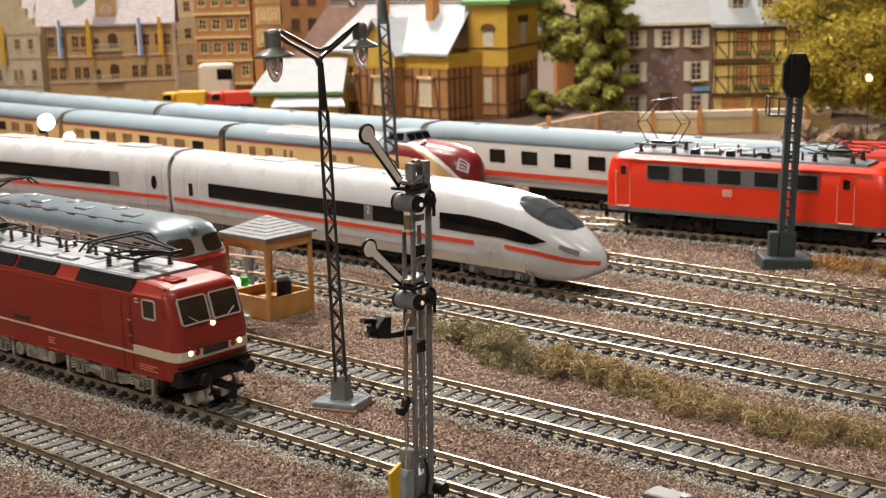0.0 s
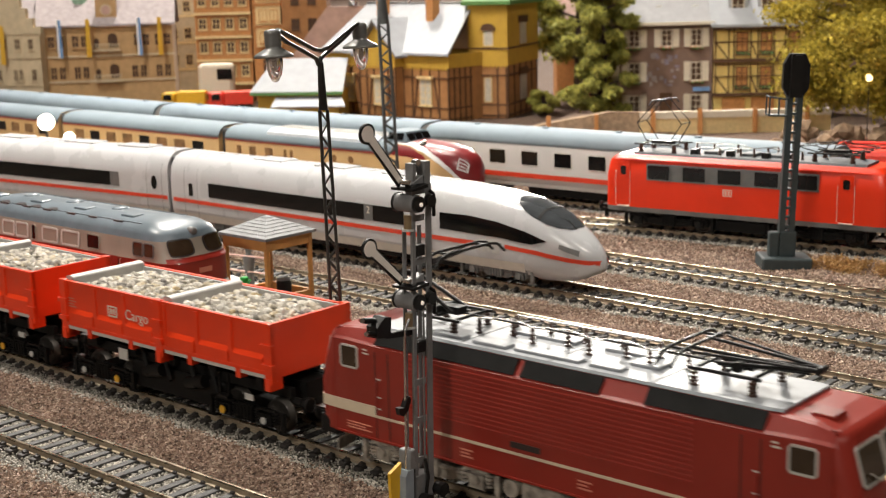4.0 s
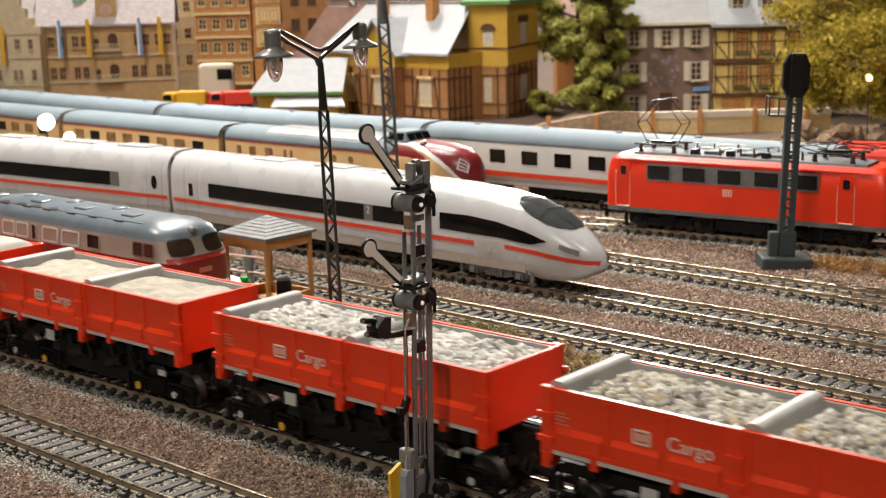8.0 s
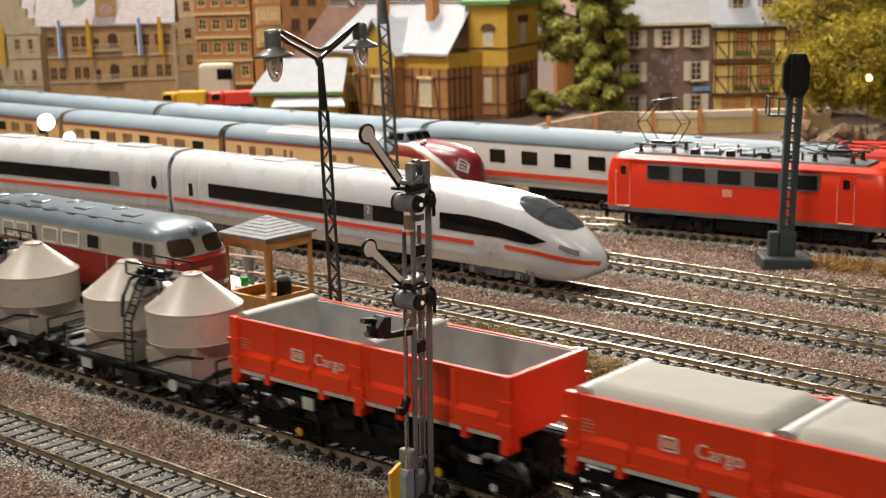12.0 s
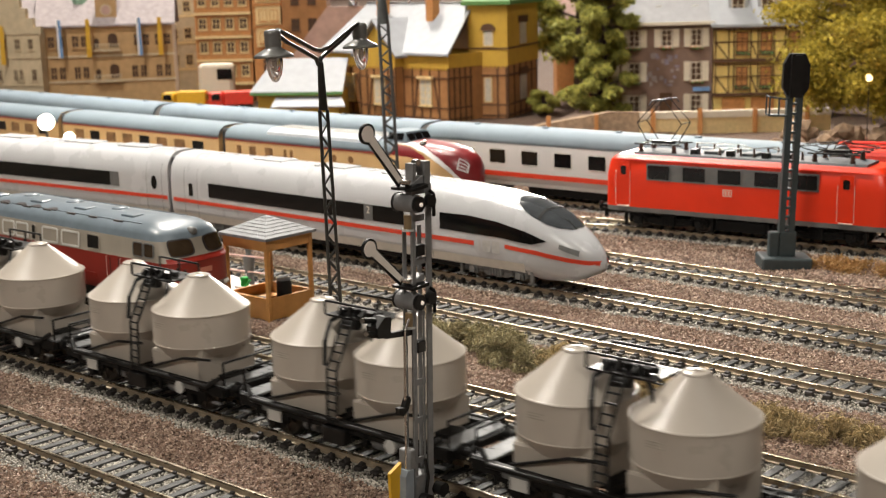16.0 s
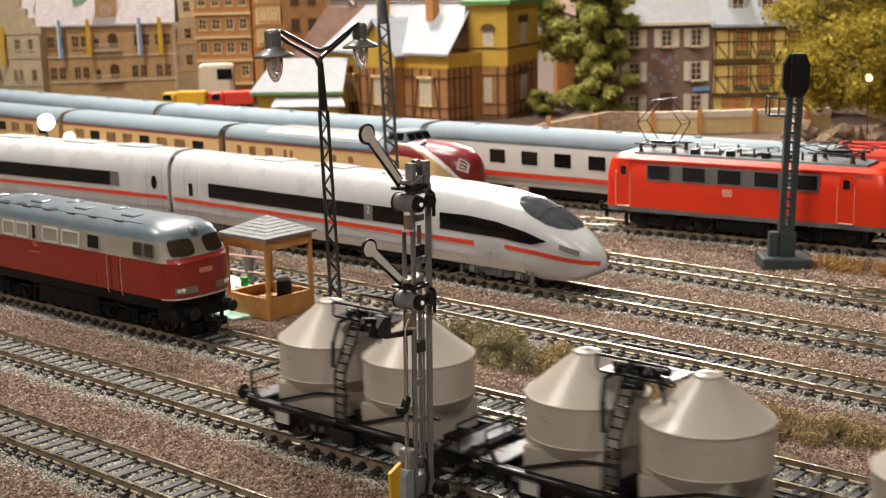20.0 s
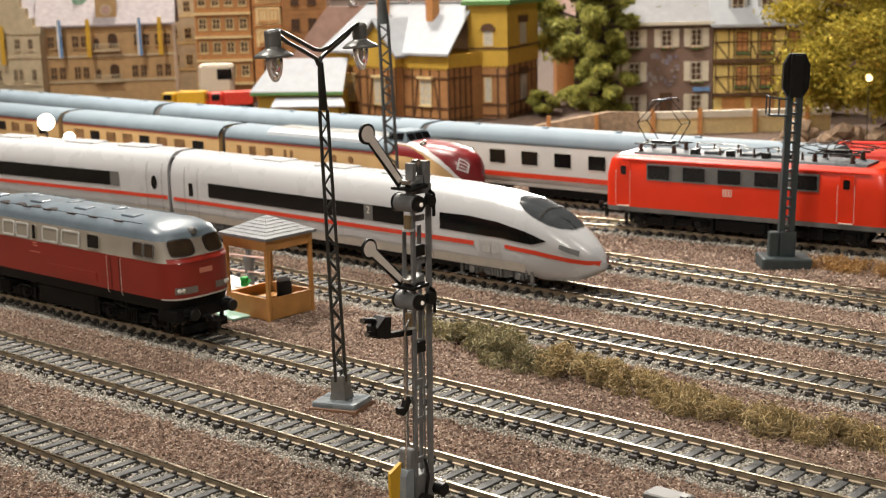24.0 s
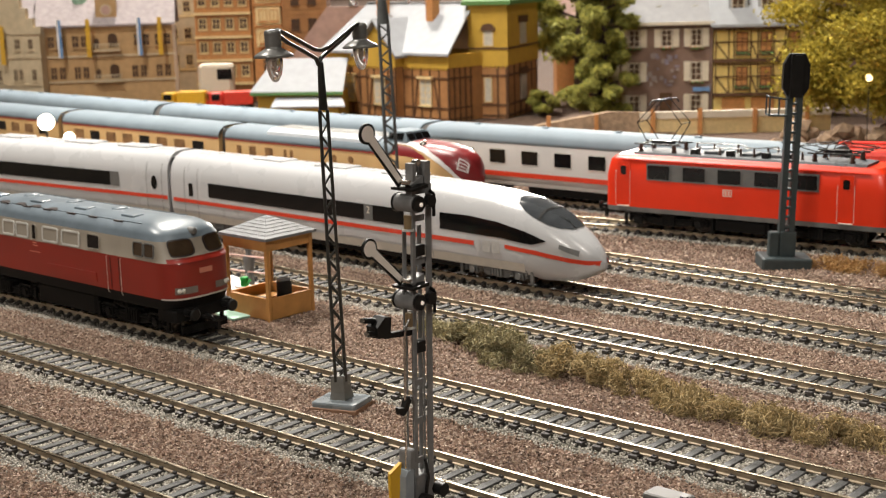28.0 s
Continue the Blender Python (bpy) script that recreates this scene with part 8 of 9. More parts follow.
def shuttered_house():
    t = thing("shuttered_house", "brown plastered house with cream shutters and flower boxes", "house", m=pose(-0.6844, 1.1579, 0, 0, 0, 38))
    part("wall", Mesh().box(-0.112, -0.0012, 0.0005, 0.08, 0, 0.094), UMBER, t)
    gable_roof(t, -0.112, -0.0012, 0, 0.08, 0.0955, 0.135, SLATEROOF)
    part("gutter", Mesh().box(-0.114, 0.0, -0.006, -0.0035, 0.0930, 0.0960), SHUTTER, t)
    for k in range(3):
        part("roof_light", Mesh().box(-0.09 + k * 0.035, -0.084 + k * 0.035, -0.001 + 0.012, 0.014, 0.108, 0.111), WINPALE, t)
    for x in (-0.1080, -0.0818, -0.0507, -0.0222):
        for z, h in ((0.0725, 0.0165), (0.0395, 0.0180), (0.0080, 0.0180)):
            if x == -0.0507 and z < 0.05:
                continue
            wwin(t, x, z, 0.0106, h, SHUTTER, WINDARK, (1, 2))
            for sx in (-0.0066, 0.0112):
                part("shutter", Mesh().box(x + sx, x + sx + 0.0060, -0.0012, -0.0002, z - 0.0005, z + h + 0.0005), SHUTTER, t)
            if z > 0.03:
                box = part("flower_box", Mesh().rbox(x - 0.001, x + 0.0115, -0.0036, -0.0016, z - 0.0036, z - 0.0018, 0.0004), TIMBER, t)
                flowers(box, x - 0.001, x + 0.0115, -0.0028, z - 0.0012, int(-x * 1e4 + z * 1e5), FLOWER if (x, z) in ((-0.0507, 0.0725), (-0.0818, 0.0395)) else ORANGEWOOD)
    mural = random.Random(5)
    for k in range(26):
        x, z = -0.066 + mural.random() * 0.030, 0.0330 + mural.random() * 0.0300
        part("mural_patch", Mesh().box(x, x + 0.002 + mural.random() * 0.003, -0.0005 - 0.00002 * k, 0.0004, z, z + 0.0015 + mural.random() * 0.004), (MURALBLUE, MURALPALE)[k % 2], t)
    part("sign_board", Mesh().box(-0.020, -0.004, -0.0022, -0.0004, 0.0290, 0.0330), FLAGBLUE, t, "small blue sign board")
    part("door", Mesh().box(-0.0520, -0.0400, -0.0012, 0.0, 0.0, 0.0280), TIMBER, t)


def half_timbered_house():
    t = thing("half_timbered_house", "yellow half-timbered house with dark beams and pale roof", "house", m=pose(-0.6844, 1.1579, 0, 0, 0, 38))
    part("wall", Mesh().box(0.0, 0.105, 0.0005, 0.08, 0, 0.0900), YELLOWPLASTER, t)
    gable_roof(t, 0.0, 0.105, -0.004, 0.08, 0.0920, 0.140, GREYROOF)
    part("eaves_board", Mesh().box(-0.001, 0.106, -0.0070, 0.0005, 0.0880, 0.0905), TIMBER, t)
    for x in (0.022, 0.050):
        d = part("dormer", Mesh().box(x - 0.008, x + 0.010, 0.006, 0.03, 0.098, 0.122), GREYROOF, t)
        wwin(d, x - 0.005, 0.1030, 0.0120, 0.0140, SHUTTER, WINDARK, (1, 1), y=0.006)
    for z0 in (0.0590, 0.0260):
        zs = (z0, z0 + 0.0165, z0 + 0.0280)
        beam_set(t, (0.0015, 0.0140, 0.0190, 0.0350, 0.0420, 0.0570, 0.0680, 0.0810, 0.0900, 0.1035), zs, 0, 0.105, z0, z0 + 0.0290, 0, 0.0005)
        for xa, xb in ((0.0020, 0.0135), (0.0355, 0.0415), (0.0680, 0.0600), (0.0800, 0.0700), (0.1030, 0.0910)):
            brace(t, xa, z0 + 0.0160, xb, z0 + 0.0005, w=0.0006)
        for x in (0.0210, 0.0440, 0.0700):
            wwin(t, x, z0 + 0.0070, 0.0115, 0.0190, TIMBER, ORANGEWOOD, (1, 2))
            box = part("flower_box", Mesh().rbox(x - 0.001, x + 0.0125, -0.0046, -0.0022, z0 + 0.0035, z0 + 0.0052, 0.0005), TIMBER, t)
            flowers(box, x - 0.001, x + 0.0125, -0.0036, z0 + 0.0060, int(x * 1e4 + z0 * 1e5), FLOWER if x > 0.05 else GREENTRIM)
    for x in (0.008, 0.036, 0.062):
        part("shop_front", Mesh().box(x, x + 0.022, -0.0010, 0.0, 0.0020, 0.0220), ORANGEWOOD, t)
    part("jetty_beam", Mesh().box(-0.001, 0.106, -0.0030, 0.0, 0.0560, 0.0590), TIMBER, t)
    part("jetty_beam", Mesh().box(-0.001, 0.106, -0.0030, 0.0, 0.0235, 0.0260), TIMBER, t)


town_hall()
stepped_gable_house()
timber_house(-1.3010, 1.0575, 38, 0.066, "brown and orange timbered house with cream bands", BROWNWALL)
oriel_house()
shingled_house()
goods_shed()
station()
shuttered_house()
half_timbered_house()

# ---- yard wall, fence and street vehicles ----
wall = thing("yard_wall", "cream yard wall with orange wooden posts", "wall", m=pose(-0.6354, 1.0635, 0, 0, 0, 42))
part("wall_panel", Mesh().box(-0.060, 0.112, 0, 0.004, 0, 0.0145), CREAMWOOD, wall)
part("wall_cap", Mesh().box(-0.060, 0.112, -0.0012, 0.0052, 0.0145, 0.0205), FENCEWHITE, wall)
for x in (-0.0484, -0.0062, 0.0432, 0.090):
    part("wall_post", Mesh().box(x - 0.0020, x + 0.0020, -0.0030, -0.0012, 0, 0.0235), ORANGEWOOD, wall)
rough = thing("stone_wall", "rough brown stone retaining wall", "wall", m=pose(-0.7000, 1.0050, 0, 0, 0, 42))
part("wall_body", Mesh().loft([[(x, 0, 0), (x, 0.012, 0), (x, 0.012, h), (x, 0.002, h)] for x, h in ((-0.085, 0.006), (-0.06, 0.012), (-0.030, 0.0170), (0.000, 0.0215), (0.03, 0.0205), (0.06, 0.0190))]), ROUGHSTONE, rough)
for x in (-0.055, -0.012):
    part("wall_post", Mesh().box(x - 0.0018, x + 0.0018, -0.002, 0.0, 0, 0.020), ORANGEWOOD, rough)
mound = thing("rock_bank", "rough brown rock bank below the tree", "rock", m=pose(-0.4700, 0.9800, 0, 0, 0, 42))
for k in range(44):
    v, f = stones(1, lambda rng, n: np.stack([rng.random(n) * 0.13 - 0.05, rng.random(n) * 0.02, rng.random(n) * 0.022], -1), (0.006, 0.013), 77 + k)
    part("rock", raw_mesh("rock", v, f, ROUGHSTONE), None, mound)


def truck(x, y, rz, paint, label, hi):
    t = thing("toy_truck", label, "truck", m=pose(x, y, 0, 0, 0, rz))
    part("truck_bed", Mesh().rbox(-0.010, 0.022, -0.010, 0.010, 0.012, 0.012 + hi, 0.001), paint, t)
    part("cab", Mesh().rbox(-0.026, -0.011, -0.010, 0.010, 0.010, 0.026, 0.002), paint, t)
    part("windscreen", Mesh().box(-0.0265, -0.0255, -0.008, 0.008, 0.018, 0.0245), GLASS, t)
    part("side_pane", Mesh().box(-0.024, -0.015, -0.0106, -0.0098, 0.018, 0.0245), GLASS, t)
    for wx in (-0.019, 0.004, 0.016):
        for s in (-1, 1):
            part("wheel", Mesh().rod((wx, s * 0.0075, 0.006), (wx, s * 0.0105, 0.006), 0.006, 14), BLACK, t)
    part("chassis", Mesh().box(-0.024, 0.021, -0.006, 0.006, 0.006, 0.012), DARK, t)
    return t


SIGNALRED = mat("bright_red_plastic", (0.75, 0.06, 0.04), 0.4)
truck(-1.2157, 0.9312, 42, YELLOW, "bright yellow toy truck parked on the street", 0.015)
truck(-1.1730, 0.9600, 60, SIGNALRED, "bright red toy truck parked on the street", 0.014)
van = thing("white_van", "white delivery van with dark rear window", "van", m=pose(-1.2480, 1.0010, 0, 0, 0, 42))
part("van_body", Mesh().rbox(-0.020, 0.020, -0.010, 0.010, 0.006, 0.052, 0.004), FENCEWHITE, van)
part("van_window", Mesh().box(0.002, 0.019, -0.0106, -0.0098, 0.034, 0.046), GLASS, van)
for wx in (-0.012, 0.012):
    for s in (-1, 1):
        part("wheel", Mesh().rod((wx, s * 0.0075, 0.005), (wx, s * 0.0104, 0.005), 0.005, 14), BLACK, van)
car2 = thing("red_railcar_roof", "small bright red vehicle with roof rack on the far siding", "vehicle", m=pose(-0.4000, 0.8850, 0, 0, 0, 20))
part("vehicle_body", Mesh().rbox(-0.022, 0.04, -0.012, 0.012, 0.006, 0.022, 0.003), SIGNALRED, car2)
part("roof_rack", Mesh().path([(-0.020, -0.011, 0.025), (0.036, -0.011, 0.025), (0.036, 0.011, 0.025), (-0.020, 0.011, 0.025), (-0.020, -0.011, 0.025)], 0.0012), SIGNALRED, car2)
for wx in (-0.014, 0.030):
    for s in (-1, 1):
        part("wheel", Mesh().rod((wx, s * 0.008, 0.006), (wx, s * 0.012, 0.006), 0.006, 14), BLACK, car2)

# ---- trees ----
LEAF = island_mat("olive_foliage", [(0.26, 0.245, 0.036), (0.12, 0.125, 0.02), (0.38, 0.345, 0.06), (0.18, 0.185, 0.028)], 0.8)
GOLDLEAF = island_mat("golden_foliage", [(0.46, 0.355, 0.03), (0.22, 0.175, 0.015), (0.60, 0.46, 0.05), (0.33, 0.265, 0.022)], 0.8)
BARK = mat("dark_bark", (0.05, 0.030, 0.018), 0.9, var=0.3, bump=0.5)


def tree(x, y, h, spread, leaf, label, seed, n, z0, pads, flat=0.5, size=(0.0006, 0.0014)):
    """Trunk, limbs and flocked foliage: pads of smaller tufts, each of many tiny leaves."""
    t = thing("tree", label, "tree", m=pose(x, y, 0))
    rng = np.random.default_rng(seed)
    part("trunk", Mesh().rod((0, 0, 0), (0.002, 0.001, h * 0.45), 0.0055, 10, 0.0040).rod((0.002, 0.001, h * 0.45), (0.001, 0, h * 0.9), 0.0040, 8, 0.0012), BARK, t)
    tufts = []
    for k in range(pads):
        a = k * 2.4 + rng.random() * 0.8
        u = (k + rng.random()) / pads
        z = z0 + (h - z0) * u
        out = spread * (0.30 + 0.60 * rng.random()) * (0.55 + 0.65 * math.sin(math.pi * (0.22 + u * 0.72)))
        c = np.array([out * math.cos(a), out * math.sin(a), z])
        part("limb", Mesh().rod((0.001, 0, max(0.2 * h, z - 0.35 * out)), tuple(c), 0.0013, 5, 0.0005), BARK, t)
        r = spread * (0.26 + 0.16 * rng.random())
        for _ in range(14):
            d = rng.normal(size=3)
            d /= np.linalg.norm(d)
            tufts.append((*(c + d * np.array([1, 1, flat]) * r * rng.random() ** 0.4), r * (0.34 + 0.34 * rng.random())))
    b = np.array(tufts)
    b[:, 2] = np.maximum(b[:, 2], 0.006)

    def place(rng, n):
        i = rng.integers(0, len(b), n)
        d = rng.normal(size=(n, 3))
        d /= np.linalg.norm(d, axis=1)[:, None]
        r = b[i, 3] * (0.35 + 0.55 * rng.random(n) + 0.32 * np.abs(rng.normal(size=n)))
        q = b[i, :3] + d * r[:, None] * np.array([1.0, 1.0, 0.75])
        q[:, 2] = np.maximum(q[:, 2], 0.002)
        return q
    v, f = leaves(n, place, size, seed + 1)
    tagged(part("crown", raw_mesh("crown", v, f, leaf), None, t, "clumped foliage"), kind="stuff")
    return t


tree(-0.7570, 1.0720, 0.146, 0.027, LEAF, "olive green model tree with clumped foliage", 21, 90000, 0.012, 34, 0.55, (0.0005, 0.0012))
tree(-0.4560, 1.0600, 0.225, 0.078, GOLDLEAF, "large golden green model tree with dense crown", 22, 130000, 0.034, 62, 0.32, (0.0005, 0.0012))
tree(-0.8576, 1.1106, 0.024, 0.014, LEAF, "low green bush beside the station", 23, 4000, 0.004, 8)
tree(-0.9000, 1.2300, 0.170, 0.045, LEAF, "dark green model tree behind the station", 24, 14000, 0.05, 24, 0.5, (0.0010, 0.0026))
back = thing("brick_house", "orange brick house with a white window behind the trees", "house", m=pose(-0.9440, 1.3000, 0, 0, 0, 42))
part("wall", Mesh().box(-0.030, 0.050, 0, 0.05, 0, 0.085), ORANGEWOOD, back)
gable_roof(back, -0.030, 0.050, 0, 0.05, 0.085, 0.12, REDROOF)
for x, z in ((-0.004, 0.038), (0.024, 0.038), (-0.022, 0.062), (0.010, 0.062)):
    wwin(back, x, z, 0.012, 0.018, FLAGWHITE, WINPALE, (1, 1))
dusk = thing("dark_brown_house", "dark brown boarded house with a pinkish roof", "house", m=pose(-0.9600, 1.3800, 0, 0, 0, 42))
part("wall", Mesh().box(-0.060, 0.560, 0, 0.06, 0, 0.105), UMBER, dusk)
gable_roof(dusk, -0.060, 0.560, 0, 0.06, 0.105, 0.16, REDROOF)
for k in range(20):
    for z in (0.03, 0.07):
        wwin(dusk, -0.05 + k * 0.030, z, 0.012, 0.018, SHUTTER, WINDARK, (1, 1))
tree(-0.4050, 1.1200, 0.215, 0.070, GOLDLEAF, "golden green model tree behind the larger one", 25, 30000, 0.030, 30, 0.4, (0.0008, 0.0019))
tower = thing("stone_tower", "pale cream stone tower house beside the town hall", "house", m=pose(-1.4820, 1.1100, 0, 0, 0, 53))
part("wall", Mesh().box(-0.010, 0.060, 0, 0.05, 0, 0.18), PALEWALL, tower)
for z in (0.035, 0.070, 0.105, 0.140):
    part("string_course", Mesh().box(-0.011, 0.061, -0.0016, 0, z - 0.006, z - 0.003), CREAMWOOD, tower)
    for x in (0.004, 0.022, 0.040):
        wwin(tower, x, z, 0.010, 0.015, CREAMWOOD, WINDARK, (1, 1))
gable_roof(tower, -0.010, 0.060, 0, 0.05, 0.18, 0.22, REDROOF)
WARMGLOBE = mat("warm_glowing_globe", (1.0, 0.72, 0.34), 0.4, emit=4.0, var=0)
street = thing("street_light", "small warm glowing street light under the tree", "lamp", m=pose(-0.4500, 0.9900, 0))
part("post", Mesh().rod((0, 0, 0), (0, 0, 0.0590), 0.0004, 8), LAMPGREEN, street)
part("globe", Mesh().lathe([(0.0026 * math.sin(math.pi * k / 10) + 1e-5, 0.0615 - 0.0026 * math.cos(math.pi * k / 10)) for k in range(11)], 16), WARMGLOBE, street, "glowing warm globe")

# ---- the hall ----
HALLWALL = mat("hall_wall_paint", (0.13, 0.12, 0.105), 0.9, var=0.04, scale=3)
for name, b in (("wall_north", (-7, 5, 8.5, 8.6, 0, 2.0)), ("wall_south", (-7, 5, -3.1, -3.0, 0, 2.0)), ("wall_west", (-7.1, -7, -3.0, 8.5, 0, 2.0)), ("wall_east", (5.0, 5.1, -3.0, 8.5, 0, 2.0)), ("ceiling", (-7.1, 5.1, -3.1, 8.6, 2.0, 2.1))):
    tagged(part(name, Mesh().box(*b), HALLWALL), "plain painted wall of the exhibition hall" if name != "ceiling" else "plain painted ceiling of the exhibition hall", "wall" if name != "ceiling" else "ceiling", kind="structure")
# ---- ballast and gravel ----
def loose_mesh(name, label, v, f, material, smooth):
    me = bpy.data.meshes.new(name)
    me.vertices.add(len(v))
    me.vertices.foreach_set("co", v.reshape(-1))
    me.loops.add(len(f) * 3)
    me.loops.foreach_set("vertex_index", f.reshape(-1).astype(np.int32))
    me.polygons.add(len(f))
    me.polygons.foreach_set("loop_start", np.arange(0, len(f) * 3, 3, dtype=np.int32))
    me.polygons.foreach_set("loop_total", np.full(len(f), 3, dtype=np.int32))
    me.update()
    me.validate()
    me.polygons.foreach_set("use_smooth", np.full(len(me.polygons), smooth))
    me.materials.append(material)
    return tagged(new(name, me), label, "gravel", kind="stuff")


def turned(v, rng, tilt):
    """Turns each stone about the vertical after rocking it a little."""
    n = len(v)
    p, r = rng.normal(size=(n, 1)) * tilt, rng.normal(size=(n, 1)) * tilt
    a = rng.random((n, 1)) * 2 * np.pi
    x, y, z = v[..., 0], v[..., 1], v[..., 2]
    y, z = y * np.cos(p) - z * np.sin(p), y * np.sin(p) + z * np.cos(p)
    x, z = x * np.cos(r) + z * np.sin(r), z * np.cos(r) - x * np.sin(r)
    return np.stack([x * np.cos(a) - y * np.sin(a), x * np.sin(a) + y * np.cos(a), z], -1)


def pebbles(name, label, n, place, size, material, seed):
    """Rounded grains whose undersides lie in the bed."""
    rng = np.random.default_rng(seed)
    ring = [(math.cos(math.pi * k / 2), math.sin(math.pi * k / 2)) for k in range(4)]
    base = np.array([(x * 0.8, y * 0.8, -0.5) for x, y in ring] + [(x, y, 0.1) for x, y in ring] + [(0, 0, 0.62)])
    fi = []
    for k in range(4):
        j = (k + 1) % 4
        fi += [(k, j, 4 + j), (k, 4 + j, 4 + k), (4 + k, 4 + j, 8)]
    c = place(rng, n)
    n = len(c)
    s = size[0] + (size[1] - size[0]) * rng.random((n, 1, 1))
    v = base[None] * (0.75 + 0.5 * rng.random((n, 9, 1))) * s * np.array([1.0, 0.8, 1.0])
    v = turned(v, rng, 0.3) + c[:, None]
    f = np.array(fi)[None] + 9 * np.arange(n)[:, None, None]
    return loose_mesh(name, label, v.reshape(-1, 3), f.reshape(-1, 3), material, True)


def chips(name, label, n, place, size, material, seed):
    """Angular splinters with a ridge, lying every way."""
    rng = np.random.default_rng(seed)
    base = np.array([(-1, -0.5, -0.35), (1, -0.5, -0.35), (1, 0.5, -0.35), (-1, 0.5, -0.35), (-0.6, 0, 0.45), (0.6, 0, 0.45)])
    fi = np.array([(0, 1, 5), (0, 5, 4), (2, 3, 4), (2, 4, 5), (1, 2, 5), (3, 0, 4)])
    c = place(rng, n)
    n = len(c)
    s = size[0] + (size[1] - size[0]) * rng.random((n, 1, 1)) ** 1.5
    v = (base[None] * (0.65 + 0.7 * rng.random((n, 6, 1))) + rng.normal(size=(n, 6, 3)) * 0.12) * s
    v = turned(v, rng, 0.45) + c[:, None]
    f = fi[None] + 6 * np.arange(n)[:, None, None]
    return loose_mesh(name, label, v.reshape(-1, 3), f.reshape(-1, 3), material, False)


GRID = np.linspace(-1.4, 0.1, 301)
TABLE = [np.array([y(x) for x in GRID]) for y in TRACKS]
BED_NEAR, BED_FAR = 0.0176, 0.0142          # how far the ballast reaches on the two sides of a track


def bed_depth(x, y):
    """How far inside the nearest ballast bed a place lies; negative outside."""
    side = [y - np.interp(x, GRID, t) for t in TABLE]
    return np.max([np.minimum(d + BED_NEAR, BED_FAR - d) for d in side], axis=0)


def ragged(x, y):
    return 0.0016 * np.sin(x * 310 + 2 * np.sin(y * 190)) * np.sin(y * 270 + x * 90) + 0.0008 * np.sin(x * 930) * np.sin(y * 1100)


def yard_points(rng, n, y0, y1):
    """Random places over the part of the yard that lies open, between two lines."""
    y = y0 + (y1 - y0) * rng.random(n) ** 0.8
    return -(0.40 + 1.45 * rng.random(n)) * y, y


def ballast_place(y0, y1):
    def place(rng, n):
        x, y = yard_points(rng, n, y0, y1)
        d = bed_depth(x, y) + ragged(x, y) + rng.normal(size=n) * 0.0011
        k = d > 0
        z = 0.0006 * np.clip(d / 0.004, 0, 1) + 0.0002 + 0.0006 * (d > 0.0056)      # heaped between the rails
        return np.stack([x, y, z + 0.00025 * rng.random(n)], -1)[k]
    return place


def gravel_place(rng, n):
    x, y = yard_points(rng, n, 0.185, 0.56)
    d = bed_depth(x, y) + ragged(x, y) + rng.normal(size=n) * 0.0013
    k = d < 0.0006
    return np.stack([x, y, 0.0002 + 0.0004 * rng.random(n)], -1)[k]


def far_gravel_place(rng, n):
    y = 0.56 + 0.24 * rng.random(n)
    x = -(0.30 + 0.75 * rng.random(n)) * y
    k = bed_depth(x, y) + rng.normal(size=n) * 0.0012 < 0.0005
    return np.stack([x, y, 0.0002 + 0.0003 * rng.random(n)], -1)[k]


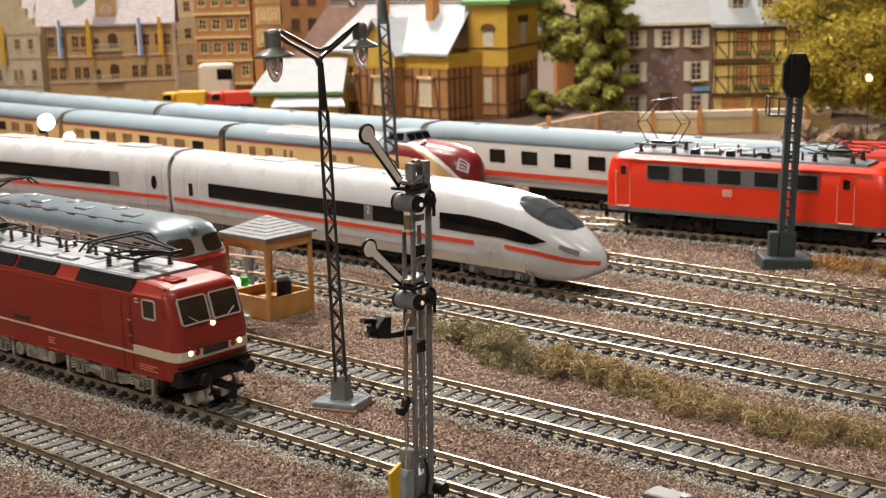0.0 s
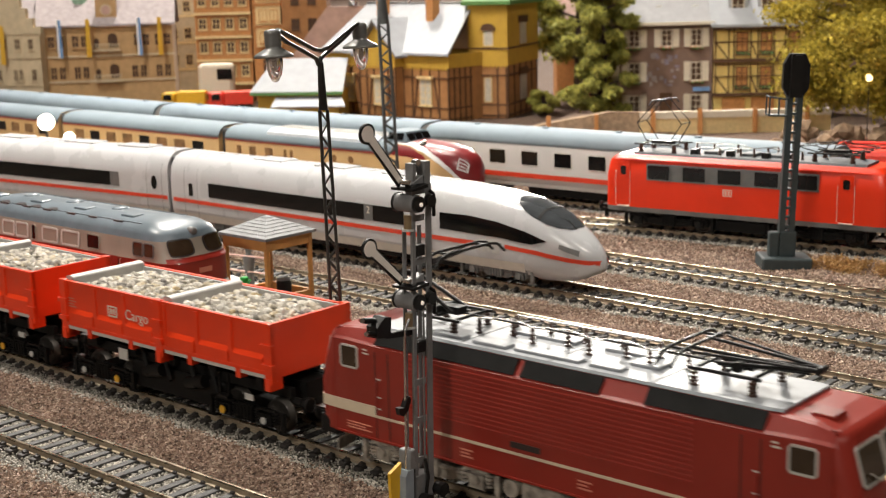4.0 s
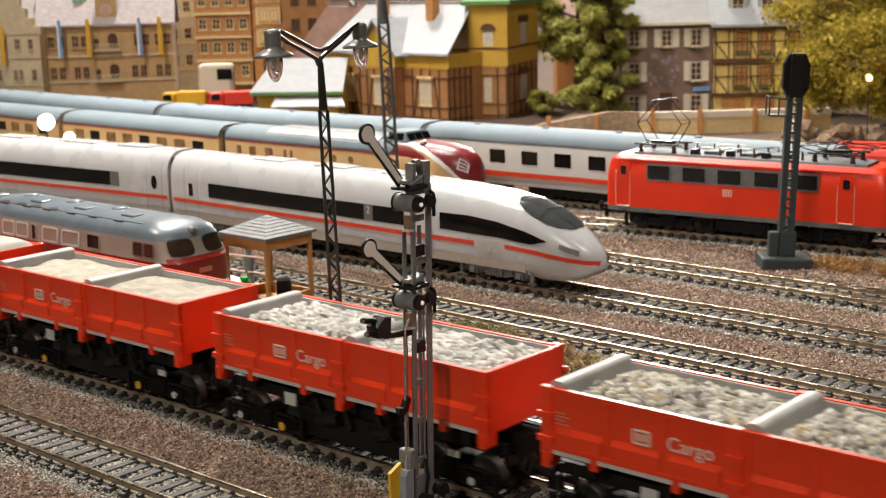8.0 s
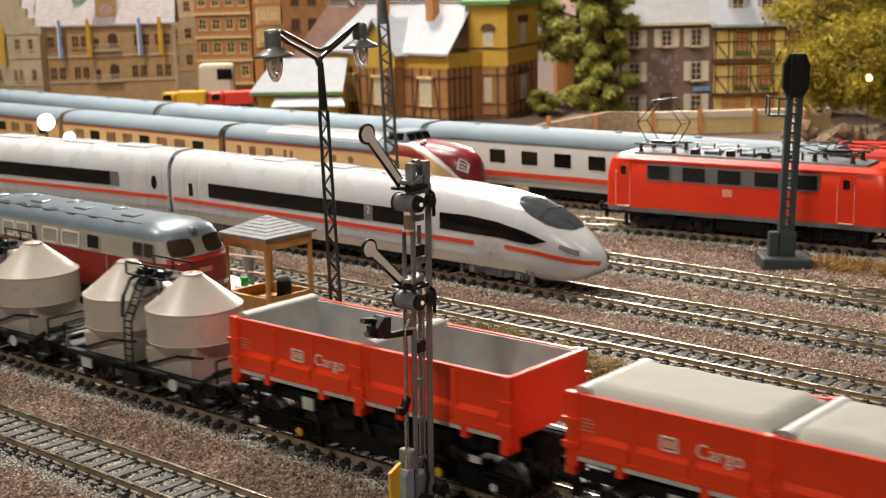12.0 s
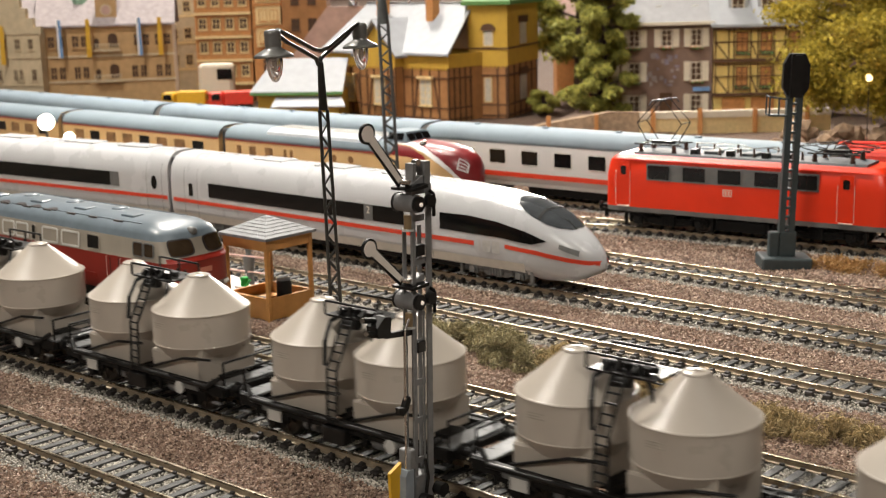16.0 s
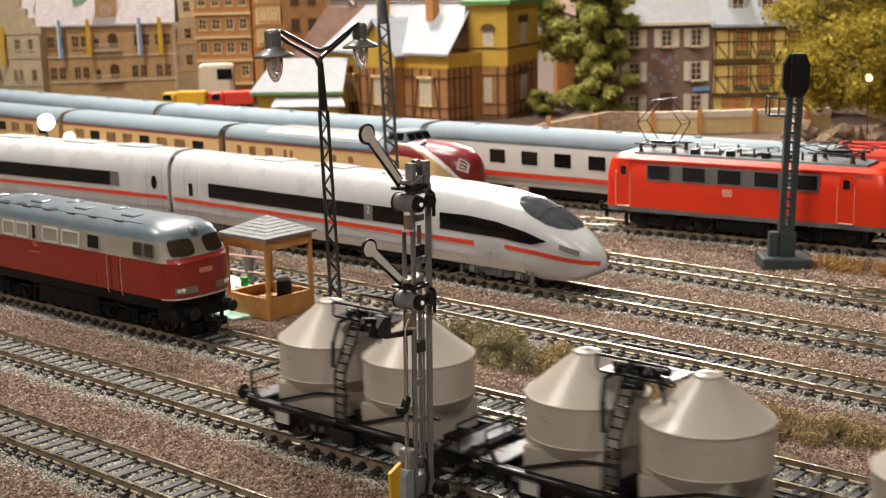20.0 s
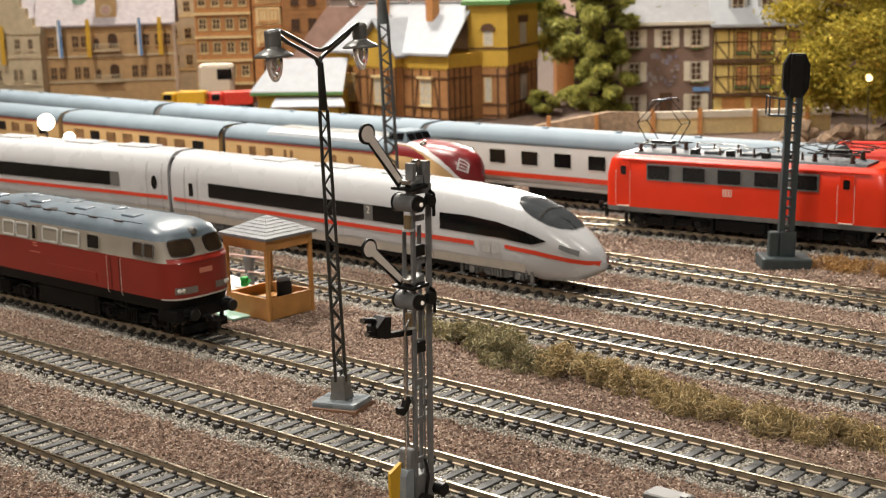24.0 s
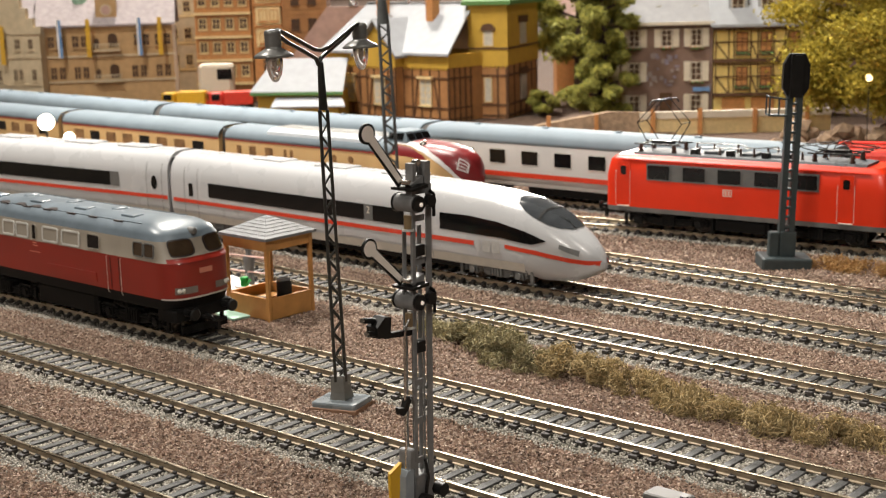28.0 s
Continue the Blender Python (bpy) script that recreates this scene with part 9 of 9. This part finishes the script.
pebbles("track_ballast", "pale grey granite ballast along the near tracks", 190000, ballast_place(0.185, 0.43), (0.00034, 0.00056), BALLAST, 41)
chips("track_ballast", "pale grey granite ballast along the far tracks", 120000, ballast_place(0.43, 0.66), (0.00046, 0.00074), BALLAST, 44)
chips("yard_gravel", "reddish brown gravel between the tracks", 400000, gravel_place, (0.00036, 0.00076), GRAVEL, 42)
chips("far_gravel", "reddish brown gravel beside the far tracks", 80000, far_gravel_place, (0.00045, 0.0009), GRAVEL, 43)
# colour kept darker than the stones, as shade in the gaps between them
BEDGREY = mat("ballast_bed", (0.13, 0.12, 0.104), 0.85, var=0.5, scale=1200, bump=1.0, bscale=1500, spots=((0.25, 0.235, 0.21), 1400, 0.56))
for y in TRACKS:
    m = Mesh()
    rings = []
    for x in span(XLO, XHI, 160):
        a = math.radians(heading(y, x))
        rings.append([(x - math.sin(a) * u, y(x) + math.cos(a) * u, z) for u, z in ((-0.0172, 0.00005), (-0.0140, 0.0005), (-0.0100, 0.0005), (-0.0088, 0.0010), (0.0088, 0.0010), (0.0100, 0.0005), (0.0122, 0.0005), (0.0138, 0.00005))])
    tagged(part("ballast_bed", m.loft(rings, caps=False, wrap=False), BEDGREY), "grey ballast bed under a track", "ballast", kind="structure")
# ---- what moves ----
FRONT = [(0, -0.3647), (1, -0.3180), (2, -0.2582), (3, -0.1938), (4.5, -0.0840), (6, 0.0465), (7, 0.1365), (8, 0.2295), (10, 0.4310), (12, 0.6350), (15, 0.9330), (19, 1.3310), (20, 1.4300), (21, 1.5330), (28, 2.2400)]


def front_at(t):
    """Where the train's head stands at t seconds: a smooth curve through the known places."""
    n = len(FRONT)
    slope = []
    for i in range(n):
        a, b = max(i - 1, 0), min(i + 1, n - 1)
        slope.append((FRONT[b][1] - FRONT[a][1]) / (FRONT[b][0] - FRONT[a][0]))
    slope[0] = 0.042
    for i in range(n - 1):
        t0, x0 = FRONT[i]
        t1, x1 = FRONT[i + 1]
        if t <= t1:
            h = t1 - t0
            u = (t - t0) / h
            return (x0 * (1 + 2 * u) * (1 - u) ** 2 + slope[i] * h * u * (1 - u) ** 2 + x1 * u * u * (3 - 2 * u) + slope[i + 1] * h * u * u * (u - 1))
    return FRONT[-1][1]


def motions():
    for ob, offset in TRAIN:
        rows = []
        for k in range(57):
            t = k * 0.5
            rows.append((t, on_track(1, front_at(t) - offset)))
        walk(ob, rows)
        for part_ob in ob.children_recursive:
            if part_ob.name.startswith("wheelset"):
                x, _, r = part_ob.location
                turns = []
                for k in range(0, 841, 2):
                    t = k / 30
                    turns.append((t, pose(x, 0, r, 0, math.degrees((front_at(t) - FRONT[0][1]) / r))))
                walk(part_ob, turns)


motions()
